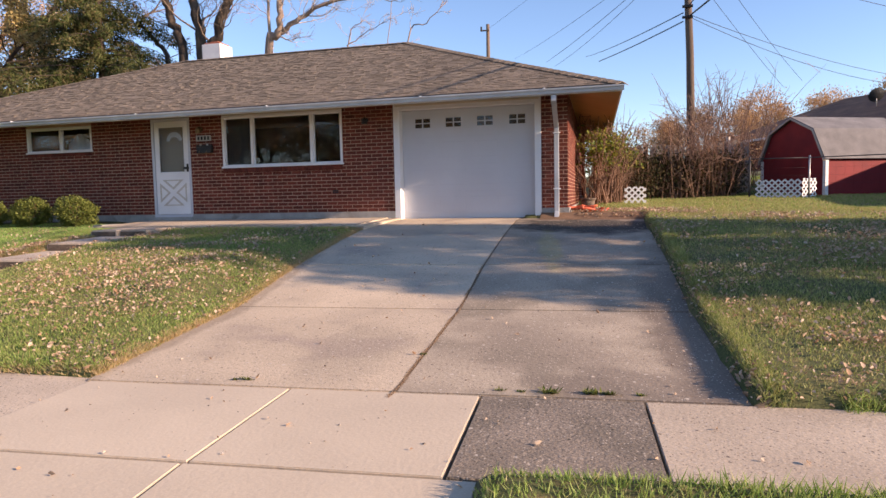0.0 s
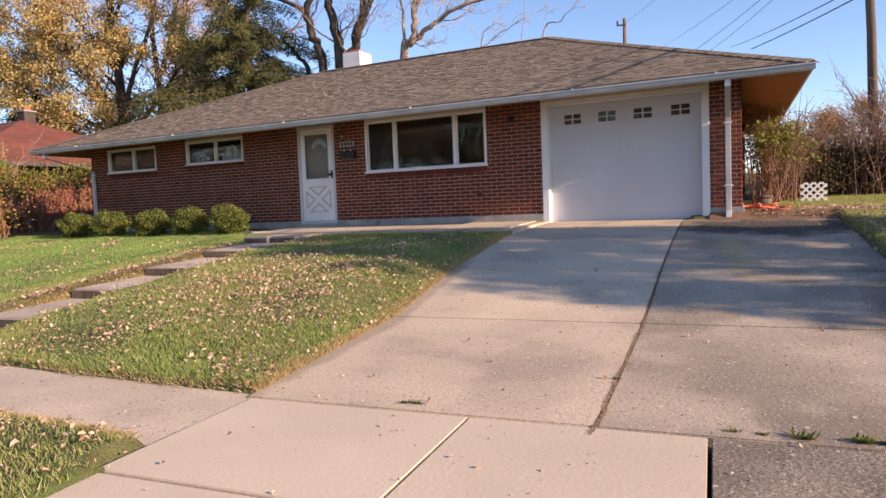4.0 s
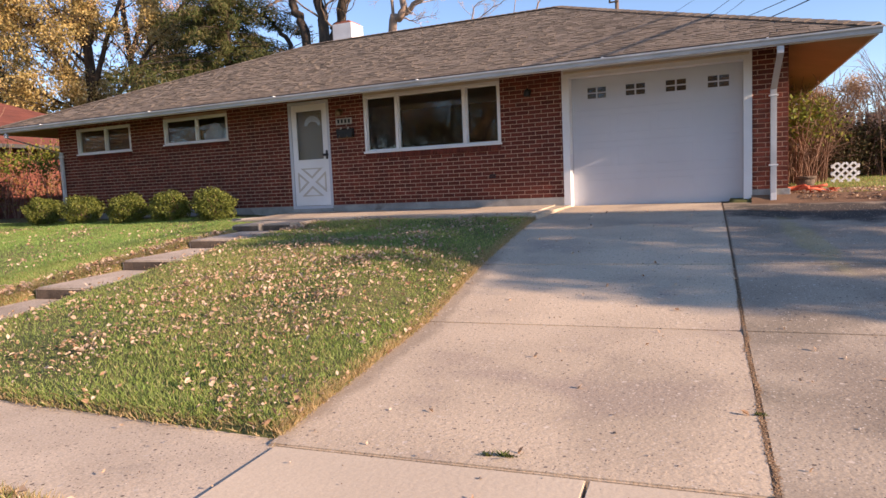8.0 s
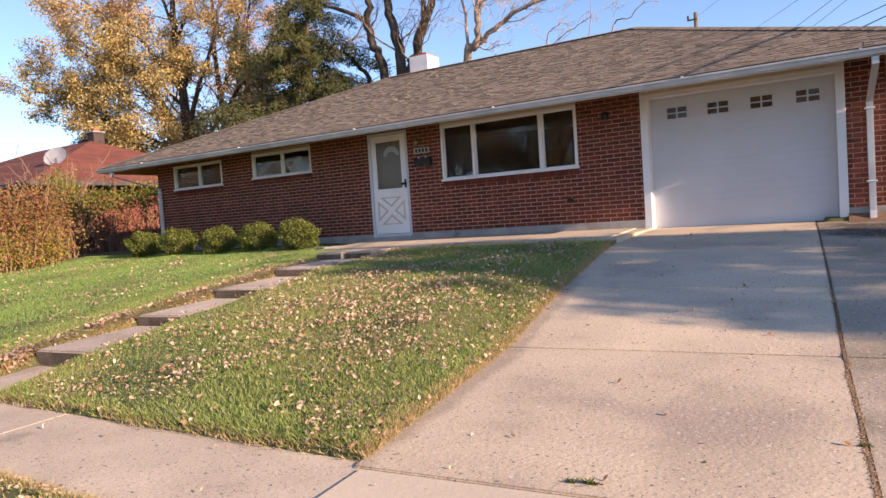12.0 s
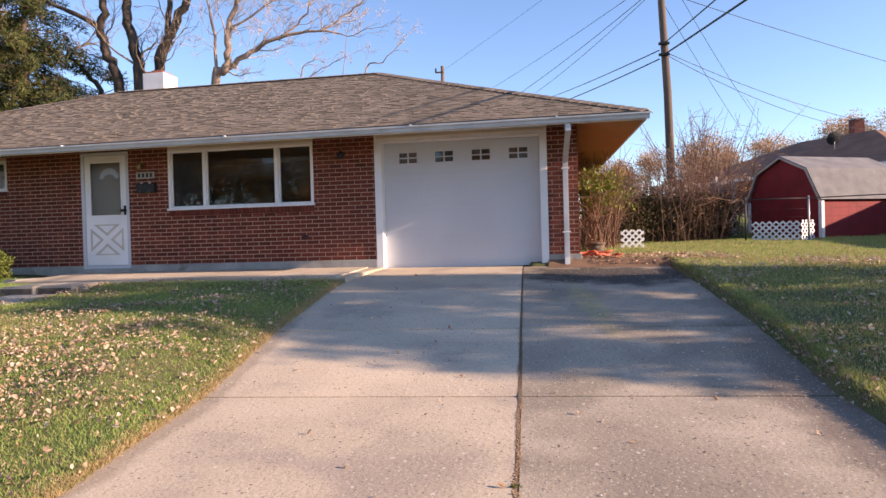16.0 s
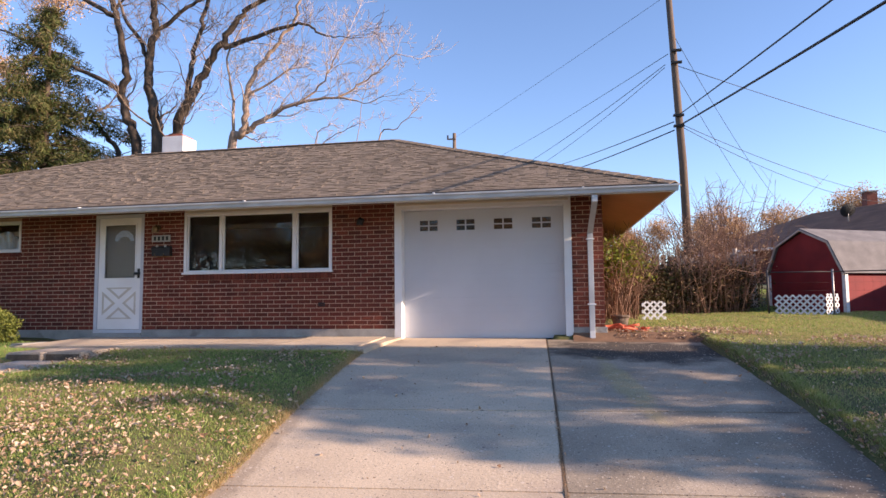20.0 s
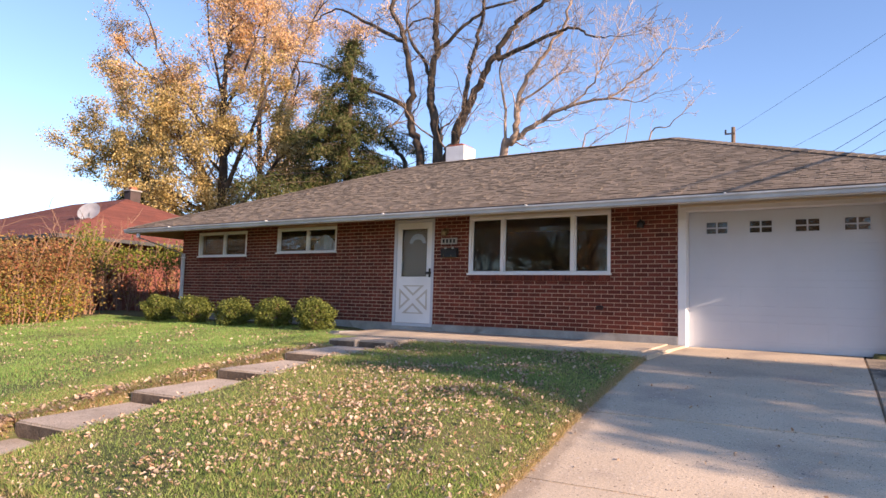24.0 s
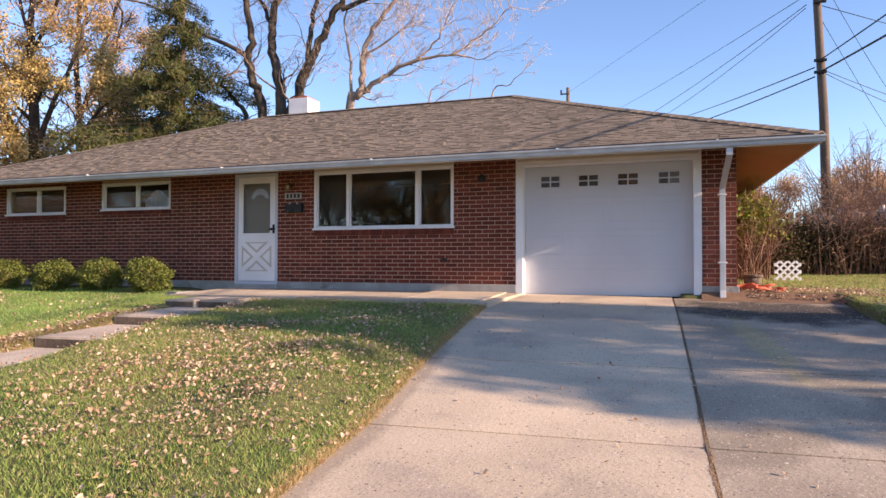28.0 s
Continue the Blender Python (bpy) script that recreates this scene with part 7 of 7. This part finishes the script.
verge("dry_grass", "straw-dry grass hanging over the pavement's edge", 12000, -14, 0.48, -8.81, 1, 0.03, 0.04, 24, STRAW, True)
verge("grass", "green grass hanging over the pavement's edge", 9000, -14, 0.46, -8.79, 1, 0.03, 0.06, 25, BLADE, True)
verge("grass", "green grass hanging over the pavement's edge", 4500, 5.3, 9.5, -8.94, 1, 0.035, 0.07, 26, BLADE)
verge("dry_grass", "straw-dry grass hanging over the pavement's edge", 8000, -6.5, 0.5, -9.86, -1, 0.03, 0.045, 27, STRAW, True)

er = random.Random(91)
ev = []
for k in range(90):
    y = -8.85 + 8.3 * k / 89
    x0, x1 = float(drive_right(y)) + 0.004, float(drive_right(y)) + 0.075 + er.uniform(-0.03, 0.05)
    ev += [(x0, y, float(paved_z(x0, y)) - 0.006), (x1, y, float(ground_z(x1, y)) + 0.012 + er.uniform(0, 0.012))]
whole("soil_edge", mesh_of("soil_edge", ev, [(2 * k, 2 * k + 1, 2 * k + 3, 2 * k + 2) for k in range(89)], DARK_GAP, True), None, "dark bare soil along the driveway edge", "soil", kind="structure")
# bare soil with leaf litter beside the garage
sx, sy = np.linspace(3.02, 5.3, 24), np.linspace(-0.42, 1.5, 20)
edge_x = lambda y: 5.0 - 0.5 * y + 0.12 * math.sin(y * 7)
sv = [(x0 := min(float(x), edge_x(y)), float(y), max(float(ground_z(x0, y)), float(paved_z(x0, y)) - 0.01 if y < 0 else -1) + 0.012) for x in sx for y in sy]
whole("soil_bed", mesh_of("soil_bed", sv, [(a * 20 + b, (a + 1) * 20 + b, (a + 1) * 20 + b + 1, a * 20 + b + 1) for a in range(23) for b in range(19)], SOIL, True), None, "bare brown soil strewn with leaf litter", "soil", kind="structure")
leaves("fallen_leaves", "brown leaf litter beside the garage corner", 2600, 3.6, 6.2, -0.35, 1.6, 0.017, 17, lambda x, y: np.clip(1.3 - 0.5 * np.hypot(x - 4.4, y - 0.3), 0.05, 1))

# ---- single bricks, near the garage ----
for me, x, z in singles:
    ob = new("brick", me)
    ob.parent = wall_front
    ob.matrix_basis = Matrix.Translation((x, rng.uniform(-0.0025, 0.0025), z))

# ---- weeds and dirt in the joints ----
def weed(x, y, size, seed):
    r = np.random.default_rng(seed)
    ob = thing("weed", "small green weed growing in the concrete joint", "weed", "weeds in the joints", at=(x, y, float(paved_z(x, y))))
    n = 60
    a, L = r.uniform(0, 6.28, n), size * r.uniform(0.3, 1.0, n)
    p = np.stack([x + r.normal(0, size * 0.5, n), y + r.normal(0, size * 0.18, n), np.full(n, float(paved_z(x, y)) - 0.004)], -1)
    d = np.stack([np.cos(a) * L, np.sin(a) * L, L * r.uniform(0.3, 1.0, n)], -1)
    s = np.stack([-np.sin(a), np.cos(a), 0 * a], -1) * L[:, None] * 0.16
    part("leaf_tuft", soup("leaf_tuft", np.stack([p, p + d * 0.5 + s, p + d, p + d * 0.5 - s], 1), 4, BOX_LEAF), None, ob)


for k, (x, y, s) in enumerate(((1.81, -8.72, 0.045), (1.72, -8.73, 0.03), (4.10, -8.60, 0.065), (4.38, -8.57, 0.06), (4.5, -8.56, 0.05), (3.75, -8.61, 0.03), (3.9, -8.61, 0.03), (4.7, -8.55, 0.03), (2.97, -7.9, 0.03))):
    weed(x, y, s, 60 + k)
jd = np.random.default_rng(5)
jv = []
for k in range(6500):
    y = jd.uniform(-8.9, -0.4)
    if jd.random() > np.clip((-y - 3.5) / 3.0, 0.12, 1):
        continue
    x = float(drive_mid(y)) + jd.normal(0, 0.009) + 0.010 * math.sin(y * 9) * math.sin(y * 3.1)
    c = np.array([x, y, float(paved_z(x, y)) + 0.001])
    s = jd.uniform(0.003, 0.009)
    a = jd.uniform(0, 6.28)
    jv.append([c + s * np.array([math.cos(a), math.sin(a), jd.uniform(0, 0.5)]), c + s * np.array([math.cos(a + 2), math.sin(a + 2), jd.uniform(0, 0.5)]), c + s * np.array([math.cos(a + 4), math.sin(a + 4), 0.1])])
DEBRIS = island_colours("joint debris", [(0.38, 0.22, 0.12), (0.54, 0.36, 0.21), (0.24, 0.14, 0.08), (0.45, 0.29, 0.16)], 0.9)
whole("joint_debris", soup("joint_debris", np.array(jv), 3, DEBRIS), None, "dry debris and dirt in the driveway joint", "debris", kind="stuff")

# loose pebbles and grit on the concrete
pr = np.random.default_rng(17)
pv, pf = [], []
for k in range(900):
    x, y = pr.uniform(-0.2, 5.3), pr.uniform(-10.2, -1.0)
    if off_paving(np.array([x]), np.array([y]))[0][0] > -0.04:
        continue
    r = pr.choice([0.003, 0.004, 0.005, 0.007, 0.011], p=[0.36, 0.3, 0.2, 0.11, 0.03])
    b, z = len(pv), float(paved_z(x, y))
    a = pr.uniform(0, 6.28)
    ring = [(x + r * math.cos(a + q * 1.5708) * pr.uniform(0.8, 1.3), y + r * math.sin(a + q * 1.5708) * pr.uniform(0.8, 1.3), z + r * 0.35) for q in range(4)]
    pv += [(x, y, z + r * 1.1)] + ring + [(x, y, z - 0.001)]
    for q in range(4):
        pf += [(b, b + 1 + q, b + 1 + (q + 1) % 4), (b + 5, b + 1 + (q + 1) % 4, b + 1 + q)]
GRIT = island_colours("pebbles", [(0.50, 0.42, 0.34), (0.10, 0.08, 0.07), (0.62, 0.54, 0.46), (0.22, 0.17, 0.14)], 0.9)
whole("pebbles", mesh_of("pebbles", pv, pf, GRIT), None, "loose pebbles and grit on the concrete", "pebbles", kind="stuff")
